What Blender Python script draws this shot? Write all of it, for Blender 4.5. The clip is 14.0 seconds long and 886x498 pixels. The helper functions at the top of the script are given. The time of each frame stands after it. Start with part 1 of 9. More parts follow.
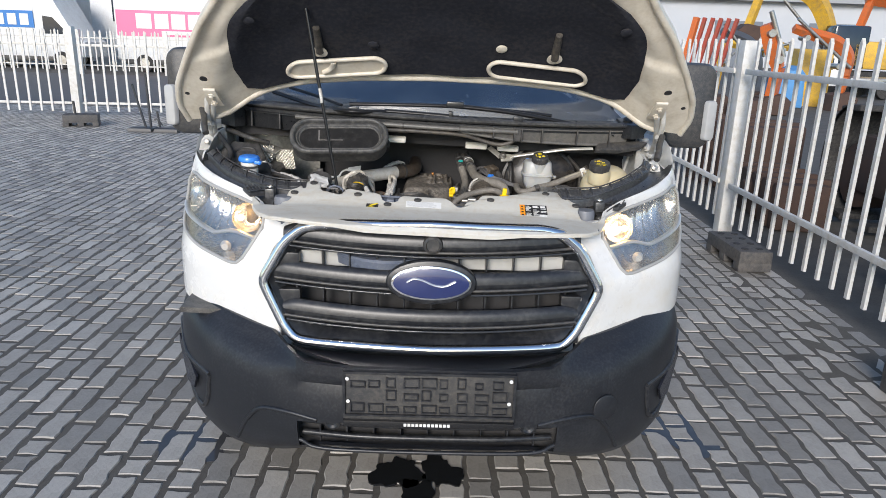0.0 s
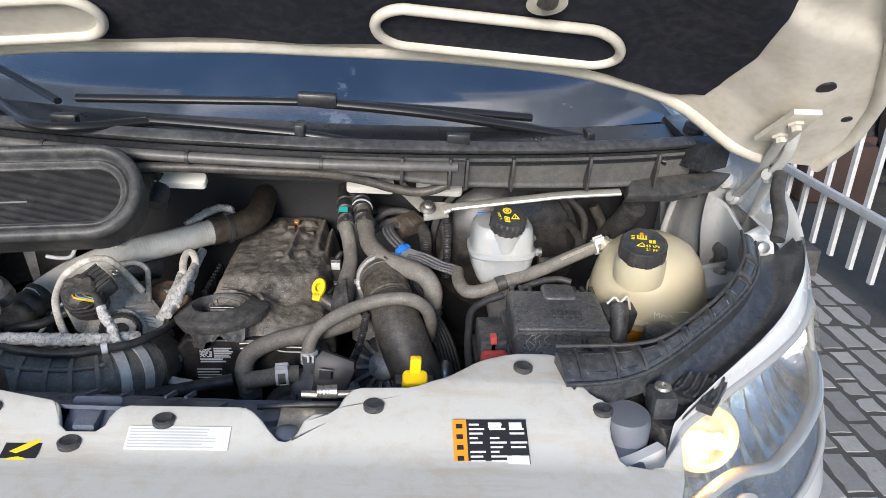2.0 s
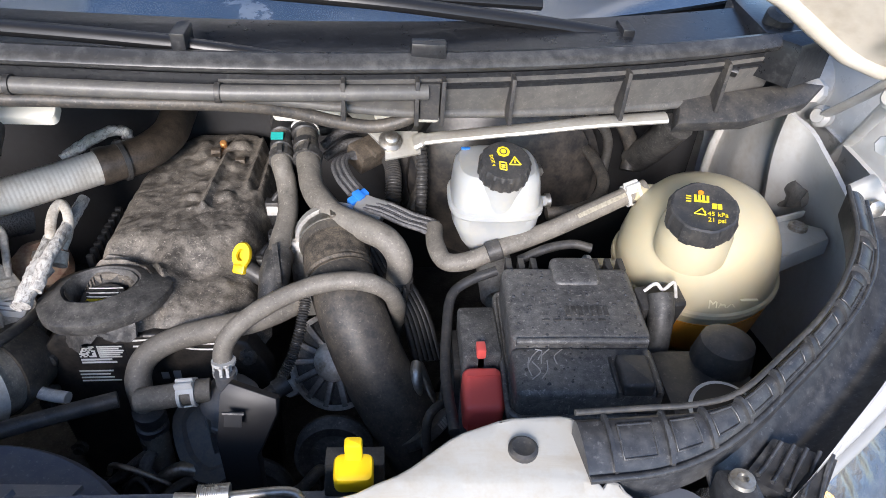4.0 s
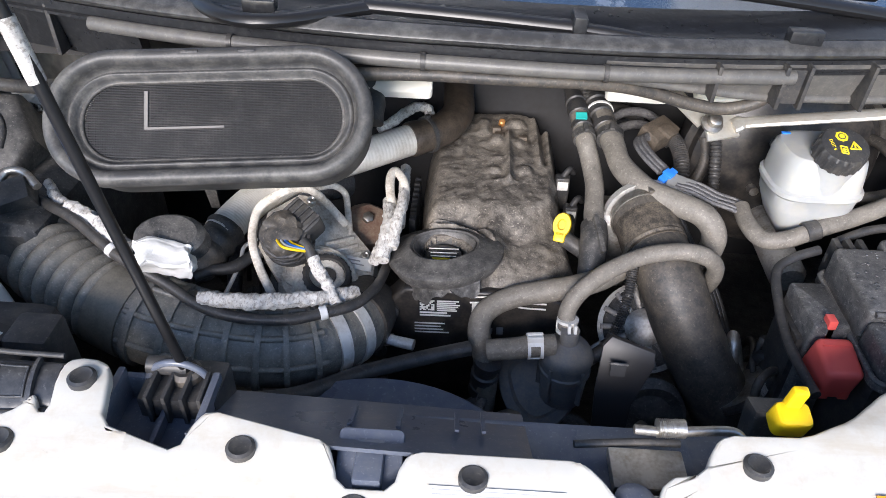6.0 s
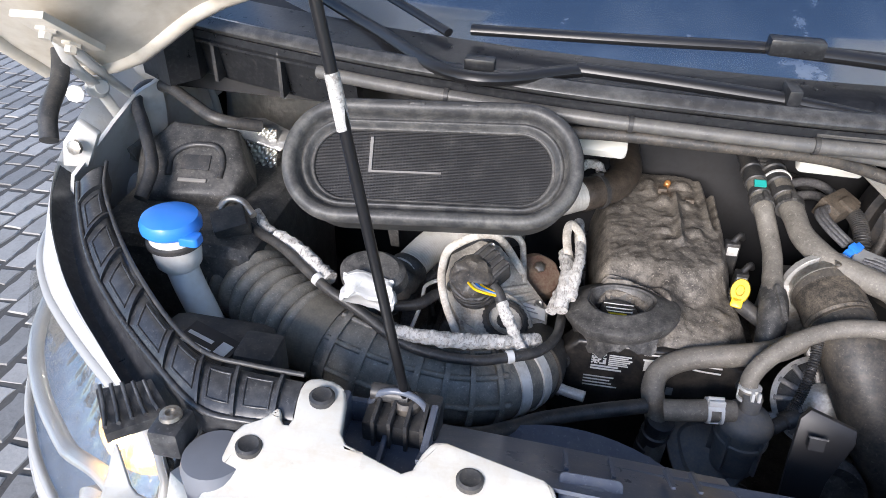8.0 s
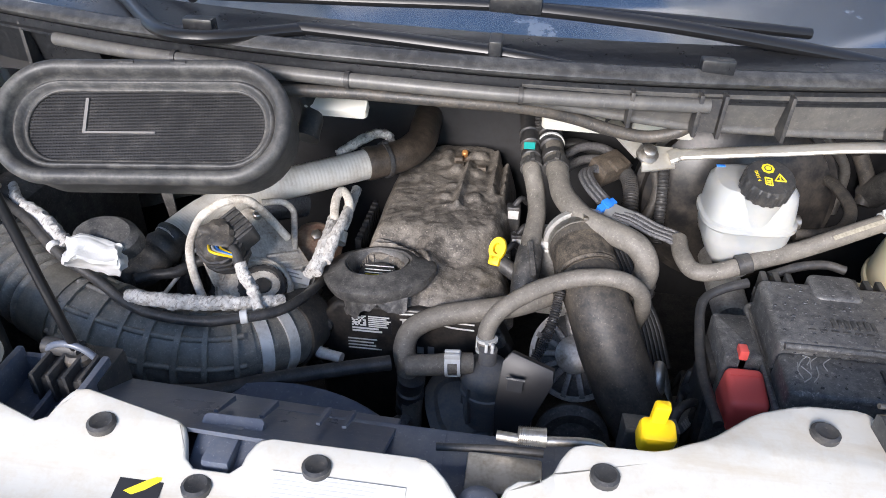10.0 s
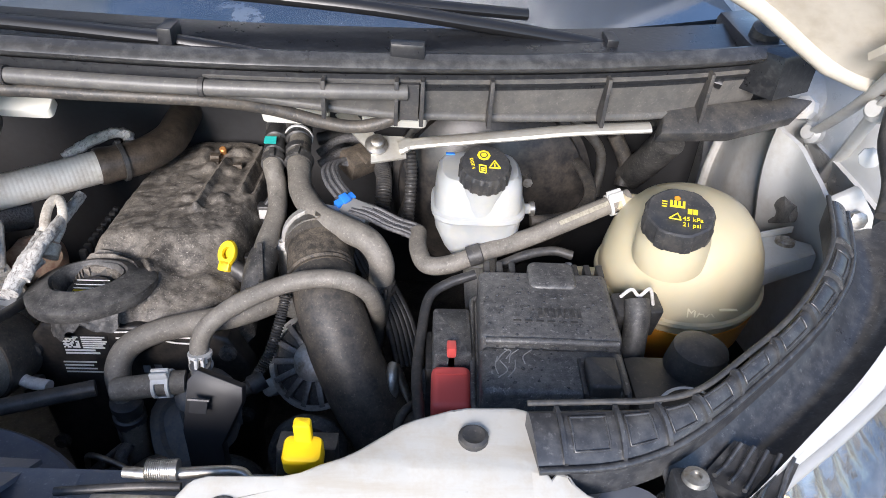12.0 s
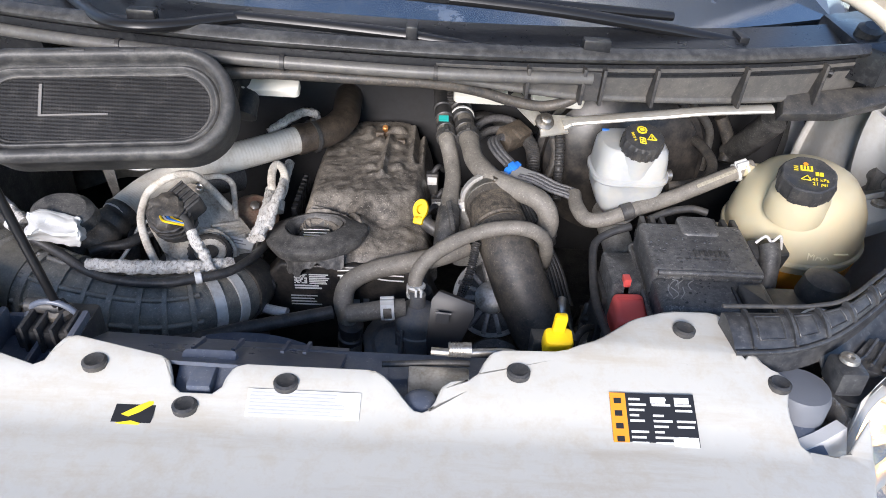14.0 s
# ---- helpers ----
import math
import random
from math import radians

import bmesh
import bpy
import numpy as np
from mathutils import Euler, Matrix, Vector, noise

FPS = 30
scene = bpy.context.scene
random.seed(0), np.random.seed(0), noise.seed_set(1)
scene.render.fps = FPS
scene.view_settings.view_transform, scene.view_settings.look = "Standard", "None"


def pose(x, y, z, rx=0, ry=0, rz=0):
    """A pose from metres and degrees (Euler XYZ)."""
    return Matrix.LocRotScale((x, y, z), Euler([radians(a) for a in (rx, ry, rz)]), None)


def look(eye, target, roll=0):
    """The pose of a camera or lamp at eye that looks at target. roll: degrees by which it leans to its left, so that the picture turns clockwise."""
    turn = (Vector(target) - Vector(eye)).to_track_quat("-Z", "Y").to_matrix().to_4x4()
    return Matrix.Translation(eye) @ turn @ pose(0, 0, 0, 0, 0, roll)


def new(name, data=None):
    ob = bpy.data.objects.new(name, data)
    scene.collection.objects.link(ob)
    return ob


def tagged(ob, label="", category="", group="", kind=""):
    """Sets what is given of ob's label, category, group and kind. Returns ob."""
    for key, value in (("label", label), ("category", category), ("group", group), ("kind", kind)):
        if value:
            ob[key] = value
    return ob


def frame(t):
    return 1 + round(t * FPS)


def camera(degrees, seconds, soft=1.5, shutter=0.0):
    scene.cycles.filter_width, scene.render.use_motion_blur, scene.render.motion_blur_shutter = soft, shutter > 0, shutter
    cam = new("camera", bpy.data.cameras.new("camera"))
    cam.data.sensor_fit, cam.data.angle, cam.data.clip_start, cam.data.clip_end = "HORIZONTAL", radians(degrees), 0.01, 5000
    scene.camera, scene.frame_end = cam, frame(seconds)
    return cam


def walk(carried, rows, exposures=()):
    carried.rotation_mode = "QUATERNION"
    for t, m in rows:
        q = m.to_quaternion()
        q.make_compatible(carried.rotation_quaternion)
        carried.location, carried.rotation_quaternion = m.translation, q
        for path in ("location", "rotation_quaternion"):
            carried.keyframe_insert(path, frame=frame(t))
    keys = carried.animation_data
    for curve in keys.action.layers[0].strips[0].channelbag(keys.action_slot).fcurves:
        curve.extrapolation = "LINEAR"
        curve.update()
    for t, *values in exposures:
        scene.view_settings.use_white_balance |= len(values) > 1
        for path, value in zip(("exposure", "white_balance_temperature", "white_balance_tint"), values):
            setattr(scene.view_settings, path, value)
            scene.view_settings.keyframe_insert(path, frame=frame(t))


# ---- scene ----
cam = camera(64.8, 14.0, soft=0.5)
PATH = [
    (0, (0.025, 0.332, 1.646), (0.047, 2.248, 1.072), 1.8),
    (0.5, (0.028, 0.686, 1.642), (0.035, 2.602, 1.07), 1.8),
    (1, (0.084, 1.11, 1.655), (0.081, 3.019, 1.06), 1.7),
    (1.5, (0.176, 1.556, 1.677), (0.212, 3.43, 0.978), 1.4),
    (2, (0.241, 1.949, 1.652), (0.364, 3.783, 0.862), 2.1),
    (2.2, (0.266, 2.077, 1.653), (0.439, 3.886, 0.818), 2.2),
    (4.3, (0.304, 2.36, 1.621), (0.401, 3.976, 0.446), 1.4),
    (4.5, (0.27, 2.357, 1.626), (0.333, 3.972, 0.448), 1.3),
    (5, (0.162, 2.343, 1.631), (0.167, 3.955, 0.447), 0.9),
    (5.5, (0.055, 2.317, 1.638), (0.018, 3.924, 0.448), 0.8),
    (6, (-0.052, 2.284, 1.639), (-0.121, 3.892, 0.451), 0.7),
    (6.5, (-0.161, 2.261, 1.65), (-0.275, 3.869, 0.466), 0.7),
    (7, (-0.209, 2.244, 1.662), (-0.428, 3.858, 0.502), 0.9),
    (7.2, (-0.211, 2.239, 1.665), (-0.471, 3.864, 0.529), 1.0),
    (9.3, (-0.049, 2.25, 1.631), (-0.373, 3.914, 0.57), 0.8),
    (9.5, (-0.009, 2.258, 1.625), (-0.306, 3.927, 0.564), 0.8),
    (10, (0.122, 2.254, 1.61), (-0.098, 3.934, 0.548), 0.7),
    (10.5, (0.238, 2.269, 1.598), (0.113, 3.959, 0.535), 1.1),
    (11, (0.328, 2.303, 1.593), (0.28, 3.992, 0.523), 1.5),
    (11.5, (0.363, 2.325, 1.592), (0.38, 4.013, 0.519), 1.9),
    (12, (0.364, 2.329, 1.592), (0.414, 4.013, 0.515), 2.2),
    (12.5, (0.363, 2.328, 1.592), (0.423, 4.011, 0.513), 2.2),
    (13, (0.36, 2.325, 1.596), (0.42, 4.006, 0.514), 2.1),
    (13.5, (0.288, 2.272, 1.625), (0.334, 3.949, 0.536), 1.9),
    (14, (0.114, 2.111, 1.654), (0.138, 3.783, 0.557), 2.3),
]
walk(cam, [(t, look(eye, target, roll)) for t, eye, target, roll in PATH],
     exposures=[(0, 0.47, 6750, 12), (1.0, 0.66, 6700, 12), (2.0, 0.74, 6600, 13), (4.3, 1.18, 6500, 16), (13.0, 1.15, 6500, 16), (14.0, 1.05, 6500, 16)])


# ---- light ----
world = bpy.data.worlds.new("sky")
scene.world = world
world.use_nodes = True
wn = world.node_tree
wn.nodes.clear()
sky = wn.nodes.new("ShaderNodeTexSky")
sky.sky_type, sky.sun_disc = "NISHITA", False
sky.sun_elevation, sky.sun_rotation = radians(22), radians(193)
sky.air_density, sky.dust_density, sky.ozone_density = 1.0, 0.3, 3.0
bg = wn.nodes.new("ShaderNodeBackground")
bg.inputs["Strength"].default_value = 0.15
wo = wn.nodes.new("ShaderNodeOutputWorld")
wn.links.new(sky.outputs[0], bg.inputs[0])
wn.links.new(bg.outputs[0], wo.inputs[0])
sun_data = bpy.data.lights.new("sun", "SUN")
sun_data.energy, sun_data.angle, sun_data.color = 2.7, radians(22), (1.0, 0.96, 0.91)
sun = new("sun", sun_data)
sun.matrix_world = look((-1.8, -5.2, 4.1), (0, 2.6, 1.0))


# ---- materials ----
MATS = {}


def mat(name, base, rough=0.5, metal=0.0, dirt=None, amount=0.0, grain=40.0, blotch=4.0, bump=0.0, vary=0.12, coat=0.0, trans=0.0, sub=0.0, objrand=0.0, spec=0.5, hard=1.0, fleck=0.0):
    """A procedural surface: two scales of tone, a dirt colour in worn patches and a fine relief."""
    if name in MATS:
        return MATS[name]
    m = bpy.data.materials.new(name)
    m.use_nodes = True
    nt = m.node_tree
    nd, ln = nt.nodes, nt.links
    b = nd["Principled BSDF"]
    tc = nd.new("ShaderNodeTexCoord")
    n1 = nd.new("ShaderNodeTexNoise")
    n1.inputs["Scale"].default_value, n1.inputs["Detail"].default_value = grain, 9
    n2 = nd.new("ShaderNodeTexNoise")
    n2.inputs["Scale"].default_value, n2.inputs["Detail"].default_value, n2.inputs["Roughness"].default_value = blotch, 12, 0.74
    for n in (n1, n2):
        ln.new(tc.outputs["Object"], n.inputs["Vector"])
    mix1 = nd.new("ShaderNodeMix")
    mix1.data_type = "RGBA"
    lo = [c * (1 - vary) for c in base]
    hi = [min(1, c * (1 + vary)) for c in base]
    mix1.inputs["A"].default_value, mix1.inputs["B"].default_value = (*lo, 1), (*hi, 1)
    ln.new(n1.outputs["Fac"], mix1.inputs["Factor"])
    col = mix1.outputs["Result"]
    if dirt:
        n3 = nd.new("ShaderNodeTexNoise")
        n3.inputs["Scale"].default_value, n3.inputs["Detail"].default_value = grain * 5.0, 4
        ln.new(tc.outputs["Object"], n3.inputs["Vector"])
        fac = None
        for n, k in ((n2, 1.9 * hard), (n1, 1.5 * hard), (n3, 1.3 * hard * min(1.0, 0.25 + amount * 2.0))):
            ma = nd.new("ShaderNodeMath")
            ma.operation = "MULTIPLY_ADD"
            ln.new(n.outputs["Fac"], ma.inputs[0])
            ma.inputs[1].default_value = k
            if fac:
                ln.new(fac, ma.inputs[2])
                off = nd.new("ShaderNodeMath")
                off.operation = "SUBTRACT"
                ln.new(ma.outputs[0], off.inputs[0])
                off.inputs[1].default_value = k / 2
                fac = off.outputs[0]
            else:
                ma.inputs[2].default_value = amount - k / 2
                fac = ma.outputs[0]
        lim = nd.new("ShaderNodeClamp")
        ln.new(fac, lim.inputs["Value"])
        mix2 = nd.new("ShaderNodeMix")
        mix2.data_type = "RGBA"
        mix2.inputs["B"].default_value = (*dirt, 1)
        ln.new(lim.outputs[0], mix2.inputs["Factor"])
        ln.new(col, mix2.inputs["A"])
        col = mix2.outputs["Result"]
        if fleck:
            # small pale specks and scuffs
            n4, rp = nd.new("ShaderNodeTexNoise"), nd.new("ShaderNodeValToRGB")
            n4.inputs["Scale"].default_value, n4.inputs["Detail"].default_value, n4.inputs["Roughness"].default_value = 210.0, 7, 0.72
            rp.color_ramp.elements[0].position, rp.color_ramp.elements[1].position = 0.57, 0.66
            ml, mix3 = nd.new("ShaderNodeMath"), nd.new("ShaderNodeMix")
            ml.operation = "MULTIPLY"
            ml.inputs[1].default_value = fleck
            mix3.data_type = "RGBA"
            mix3.inputs["B"].default_value = (*[min(0.8, c * 1.7 + 0.03) for c in dirt], 1)
            ln.new(tc.outputs["Object"], n4.inputs["Vector"])
            ln.new(n4.outputs["Fac"], rp.inputs["Fac"])
            ln.new(rp.outputs["Color"], ml.inputs[0])
            ln.new(ml.outputs[0], mix3.inputs["Factor"])
            ln.new(col, mix3.inputs["A"])
            col = mix3.outputs["Result"]
    if objrand:
        info = nd.new("ShaderNodeObjectInfo")
        hsv = nd.new("ShaderNodeHueSaturation")
        mr = nd.new("ShaderNodeMapRange")
        mr.inputs["To Min"].default_value, mr.inputs["To Max"].default_value = 1 - objrand, 1 + objrand
        ln.new(info.outputs["Random"], mr.inputs["Value"])
        ln.new(mr.outputs["Result"], hsv.inputs["Value"])
        ln.new(col, hsv.inputs["Color"])
        col = hsv.outputs["Color"]
    ln.new(col, b.inputs["Base Color"])
    rr = nd.new("ShaderNodeMapRange")
    rr.inputs["To Min"].default_value, rr.inputs["To Max"].default_value = max(0.02, rough - 0.12), min(1, rough + 0.12)
    ln.new(n2.outputs["Fac"], rr.inputs["Value"])
    ln.new(rr.outputs["Result"], b.inputs["Roughness"])
    b.inputs["Metallic"].default_value = metal
    b.inputs["Coat Weight"].default_value = coat
    b.inputs["Coat Roughness"].default_value = 0.06
    b.inputs["Transmission Weight"].default_value = trans
    b.inputs["Specular IOR Level"].default_value = spec
    if sub:
        b.inputs["Subsurface Weight"].default_value = sub
        b.inputs["Subsurface Radius"].default_value = (0.02, 0.015, 0.008)
    if bump:
        bp = nd.new("ShaderNodeBump")
        bp.inputs["Strength"].default_value, bp.inputs["Distance"].default_value = bump, 0.002
        ln.new(n1.outputs["Fac"], bp.inputs["Height"])
        ln.new(bp.outputs[0], b.inputs["Normal"])
    MATS[name] = m
    return m


def glow(name, color, power):
    m = bpy.data.materials.new(name)
    m.use_nodes = True
    b = m.node_tree.nodes["Principled BSDF"]
    b.inputs["Base Color"].default_value = (*color, 1)
    b.inputs["Emission Color"].default_value = (*color, 1)
    b.inputs["Emission Strength"].default_value = power
    return m


def clear(name):
    """Thin clear plastic: see-through, with a gloss that grows at a slant."""
    m = bpy.data.materials.new(name)
    m.use_nodes = True
    nt = m.node_tree
    nt.nodes.clear()
    out, mix = nt.nodes.new("ShaderNodeOutputMaterial"), nt.nodes.new("ShaderNodeMixShader")
    tr, gl, fr = nt.nodes.new("ShaderNodeBsdfTransparent"), nt.nodes.new("ShaderNodeBsdfGlossy"), nt.nodes.new("ShaderNodeLayerWeight")
    tr.inputs[0].default_value = (0.96, 0.96, 0.95, 1)
    gl.inputs["Roughness"].default_value = 0.08
    fr.inputs[0].default_value = 0.2
    low = nt.nodes.new("ShaderNodeMapRange")
    low.inputs["To Min"].default_value, low.inputs["To Max"].default_value = 0.02, 0.22
    nt.links.new(fr.outputs["Facing"], low.inputs["Value"])
    nt.links.new(low.outputs[0], mix.inputs[0])
    nt.links.new(tr.outputs[0], mix.inputs[1])
    nt.links.new(gl.outputs[0], mix.inputs[2])
    nt.links.new(mix.outputs[0], out.inputs[0])
    return m


WHITE = mat("white_paint", (0.70, 0.70, 0.685), 0.28, dirt=(0.62, 0.58, 0.50), amount=0.05, grain=14, blotch=3, coat=0.6, vary=0.03)
PANEL = mat("white_panel_dirty", (0.55, 0.535, 0.485), 0.42, dirt=(0.46, 0.40, 0.31), amount=0.10, grain=60, blotch=9, vary=0.05, coat=0.15)


def streaked(m, color, scale, low, high, share):
    """Adds smeared stains, drawn out along one axis, over a surface."""
    nt = m.node_tree
    nd, ln = nt.nodes, nt.links
    b = nd["Principled BSDF"]
    src = b.inputs["Base Color"].links[0].from_socket
    tc, mp, ns, rp, mx, ml = (nd.new("ShaderNode" + k) for k in ("TexCoord", "Mapping", "TexNoise", "ValToRGB", "Mix", "Math"))
    mp.inputs["Scale"].default_value = scale
    ns.inputs["Scale"].default_value, ns.inputs["Detail"].default_value, ns.inputs["Roughness"].default_value = 1.0, 10, 0.7
    rp.color_ramp.elements[0].position, rp.color_ramp.elements[1].position = low, high
    ml.operation = "MULTIPLY"
    ml.inputs[1].default_value = share
    mx.data_type = "RGBA"
    mx.inputs["B"].default_value = (*color, 1)
    ln.new(tc.outputs["Object"], mp.inputs["Vector"])
    ln.new(mp.outputs[0], ns.inputs["Vector"])
    ln.new(ns.outputs["Fac"], rp.inputs["Fac"])
    ln.new(rp.outputs["Color"], ml.inputs[0])
    ln.new(ml.outputs[0], mx.inputs["Factor"])
    ln.new(src, mx.inputs["A"])
    ln.new(mx.outputs["Result"], b.inputs["Base Color"])


streaked(PANEL, (0.46, 0.40, 0.31), (5.0, 34.0, 20.0), 0.52, 0.68, 0.60)
streaked(PANEL, (0.27, 0.24, 0.20), (26.0, 30.0, 20.0), 0.68, 0.76, 0.6)
CREAM = mat("hood_inner_paint", (0.66, 0.61, 0.52), 0.42, dirt=(0.48, 0.42, 0.33), amount=0.2, grain=16, blotch=4, vary=0.05)
APRON = mat("apron_grey_paint", (0.55, 0.55, 0.53), 0.38, dirt=(0.36, 0.32, 0.26), amount=0.10, grain=22, blotch=5)
BUMPER = mat("black_bumper_plastic", (0.014, 0.0155, 0.019), 0.40, dirt=(0.045, 0.046, 0.05), amount=0.05, grain=120, blotch=3, bump=0.12, vary=0.3)
GRILLE = mat("grille_plastic", (0.013, 0.0145, 0.018), 0.34, dirt=(0.06, 0.06, 0.06), amount=0.15, grain=60, blotch=4, vary=0.25)
BLACK = mat("black_plastic", (0.036, 0.0368, 0.039), 0.44, dirt=(0.100, 0.090, 0.076), amount=0.20, grain=60, blotch=7, bump=0.1, vary=0.3, fleck=0.35)
DUSTY = mat("dusty_black_plastic", (0.042, 0.0415, 0.041), 0.50, dirt=(0.14, 0.132, 0.12), amount=0.28, grain=48, blotch=9, bump=0.25, vary=0.3, fleck=0.5)
COVER = mat("engine_cover_foam", (0.085, 0.076, 0.066), 0.55, dirt=(0.27, 0.240, 0.200), amount=0.42, grain=70, blotch=9, bump=0.5, vary=0.35, hard=1.1, fleck=0.7)
RUBBER = mat("dusty_rubber_hose", (0.085, 0.078, 0.068), 0.60, dirt=(0.235, 0.213, 0.18), amount=0.66, grain=60, blotch=10, bump=0.3, vary=0.2, hard=0.7, fleck=0.55)
DARKRUB = mat("dark_rubber", (0.044, 0.0425, 0.041), 0.5, dirt=(0.13, 0.110, 0.086), amount=0.32, grain=60, blotch=8, bump=0.2, vary=0.3, fleck=0.5)
# near black, also for sheets that stand in for shade in openings
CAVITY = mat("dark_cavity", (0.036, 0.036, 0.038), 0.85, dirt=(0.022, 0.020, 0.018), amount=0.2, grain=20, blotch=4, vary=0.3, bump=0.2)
HOSEGREY = mat("dusty_intake_rubber", (0.14, 0.135, 0.124), 0.40, dirt=(0.31, 0.285, 0.235), amount=0.48, grain=80, blotch=7, bump=0.3, vary=0.25, hard=0.9, fleck=0.55)
INSUL = mat("hood_insulation_felt", (0.024, 0.026, 0.034), 0.80, dirt=(0.050, 0.046, 0.046), amount=0.05, grain=70, blotch=5, bump=0.6, vary=0.4, spec=0.15)
CHROME = mat("chrome", (0.82, 0.83, 0.85), 0.14, metal=1.0, grain=12, vary=0.03)
STEEL = mat("zinc_steel", (0.55, 0.54, 0.51), 0.40, metal=0.9, dirt=(0.25, 0.20, 0.14), amount=0.3, grain=50, blotch=10, vary=0.15)
ALU = mat("cast_aluminium", (0.58, 0.57, 0.54), 0.42, metal=0.5, dirt=(0.20, 0.17, 0.13), amount=0.3, grain=50, blotch=12, bump=0.3, vary=0.2, fleck=0.5)
# dark plastic; the sky's bluish sheen is put into its raised base colour
SKY_SHEEN_BASE = mat("sky_sheen_dark_plastic", (0.10, 0.118, 0.158), 0.30, dirt=(0.17, 0.175, 0.185), amount=0.12, grain=60, blotch=6, bump=0.1, fleck=0.4)
BANDS = mat("dull_silver_band", (0.80, 0.78, 0.74), 0.3, metal=0.1, dirt=(0.4, 0.36, 0.3), amount=0.15, grain=60, blotch=10, vary=0.1)
CAST = mat("pale_cast_metal", (0.74, 0.70, 0.62), 0.42, metal=0.0, dirt=(0.27, 0.215, 0.155), amount=0.32, grain=60, blotch=8, bump=0.25, fleck=0.4)
SLEEVE = mat("silver_heat_sleeve", (0.72, 0.69, 0.62), 0.45, metal=0.0, dirt=(0.42, 0.36, 0.28), amount=0.12, grain=60, blotch=9, bump=0.25)
TAPE = mat("white_fabric_sleeve", (0.66, 0.64, 0.60), 0.6, dirt=(0.26, 0.23, 0.19), amount=0.15, grain=110, blotch=26, bump=1.0, vary=0.3, hard=1.0)
RESERVOIR = mat("milky_plastic", (0.42, 0.43, 0.425), 0.34, dirt=(0.55, 0.52, 0.45), amount=0.12, grain=20, blotch=6, sub=0.25, vary=0.04)
COOLTANK = mat("yellowed_plastic", (0.58, 0.515, 0.35), 0.34, dirt=(0.62, 0.52, 0.33), amount=0.25, grain=24, blotch=6, sub=0.2, vary=0.06)
COOLANT = mat("orange_coolant_base", (0.62, 0.26, 0.03), 0.35, grain=20, sub=0.2)
BLUE = mat("blue_plastic", (0.03, 0.22, 0.75), 0.35, grain=30, vary=0.08, coat=0.2)
RED = mat("red_plastic", (0.85, 0.12, 0.10), 0.42, grain=30, vary=0.08, coat=0.1)
YELLOW = mat("yellow_plastic", (0.90, 0.60, 0.01), 0.4, grain=30, vary=0.06, coat=0.1)
TEAL = mat("teal_plastic", (0.02, 0.42, 0.38), 0.4, grain=30)
ORANGE = mat("orange_label", (0.85, 0.30, 0.02), 0.5, grain=30, vary=0.05)
INK = mat("label_black", (0.018, 0.018, 0.020), 0.45, grain=30)
PAPER = mat("label_white", (0.75, 0.75, 0.73), 0.5, dirt=(0.5, 0.48, 0.42), amount=0.15, grain=30, vary=0.05)
CAPINK = mat("yellow_ink", (0.80, 0.62, 0.03), 0.5, grain=30, vary=0.05)
TYRE = mat("tyre_rubber", (0.018, 0.018, 0.018), 0.8, dirt=(0.07, 0.065, 0.06), amount=0.3, grain=40, vary=0.3)
RUST = mat("rusty_steel", (0.085, 0.046, 0.032), 0.85, dirt=(0.05, 0.035, 0.03), amount=0.5, grain=20, blotch=3, bump=0.4, vary=0.35)
COWL = mat("cowl_plastic", (0.018, 0.019, 0.021), 0.30, dirt=(0.06, 0.06, 0.06), amount=-0.05, grain=160, blotch=40, bump=0.1, vary=0.25)
LID = mat("dusty_lid_plastic", (0.055, 0.056, 0.059), 0.40, dirt=(0.18, 0.175, 0.165), amount=0.36, grain=120, blotch=14, bump=0.3, vary=0.3, hard=0.9, fleck=0.8)
RAILBLK = mat("wet_black_plastic", (0.034, 0.035, 0.038), 0.30, dirt=(0.10, 0.10, 0.098), amount=0.10, grain=90, blotch=7, bump=0.15, vary=0.3, spec=0.6, fleck=0.4)
LIP = mat("cowl_edge_rubber", (0.045, 0.045, 0.046), 0.30, dirt=(0.13, 0.13, 0.125), amount=0.15, grain=90, blotch=12, vary=0.2)
COWLGREY = mat("grey_cowl_plastic", (0.105, 0.103, 0.098), 0.42, dirt=(0.18, 0.168, 0.15), amount=0.15, grain=60, blotch=7, vary=0.1, fleck=0.3)
streaked(TAPE, (0.20, 0.18, 0.155), (260.0, 90.0, 260.0), 0.50, 0.60, 0.75)
streaked(CAST, (0.20, 0.175, 0.14), (40.0, 40.0, 40.0), 0.56, 0.68, 0.7)
streaked(SKY_SHEEN_BASE, (0.10, 0.105, 0.115), (50.0, 50.0, 50.0), 0.62, 0.70, 0.6)
streaked(BUMPER, (0.05, 0.054, 0.062), (26.0, 26.0, 2.5), 0.60, 0.72, 0.4)
streaked(LID, (0.24, 0.235, 0.22), (60.0, 60.0, 60.0), 0.62, 0.70, 0.6)
streaked(COVER, (0.31, 0.28, 0.235), (30.0, 9.0, 30.0), 0.55, 0.70, 0.6)
streaked(RUBBER, (0.27, 0.25, 0.215), (50.0, 18.0, 50.0), 0.60, 0.72, 0.5)
streaked(DARKRUB, (0.16, 0.14, 0.115), (55.0, 25.0, 55.0), 0.60, 0.74, 0.5)
streaked(HOSEGREY, (0.20, 0.185, 0.16), (30.0, 60.0, 30.0), 0.58, 0.74, 0.5)

GREYWIRE = mat("grey_braided_wire", (0.10, 0.10, 0.105), 0.45, dirt=(0.19, 0.18, 0.17), amount=0.3, grain=260, blotch=60, bump=1.0, vary=0.6)


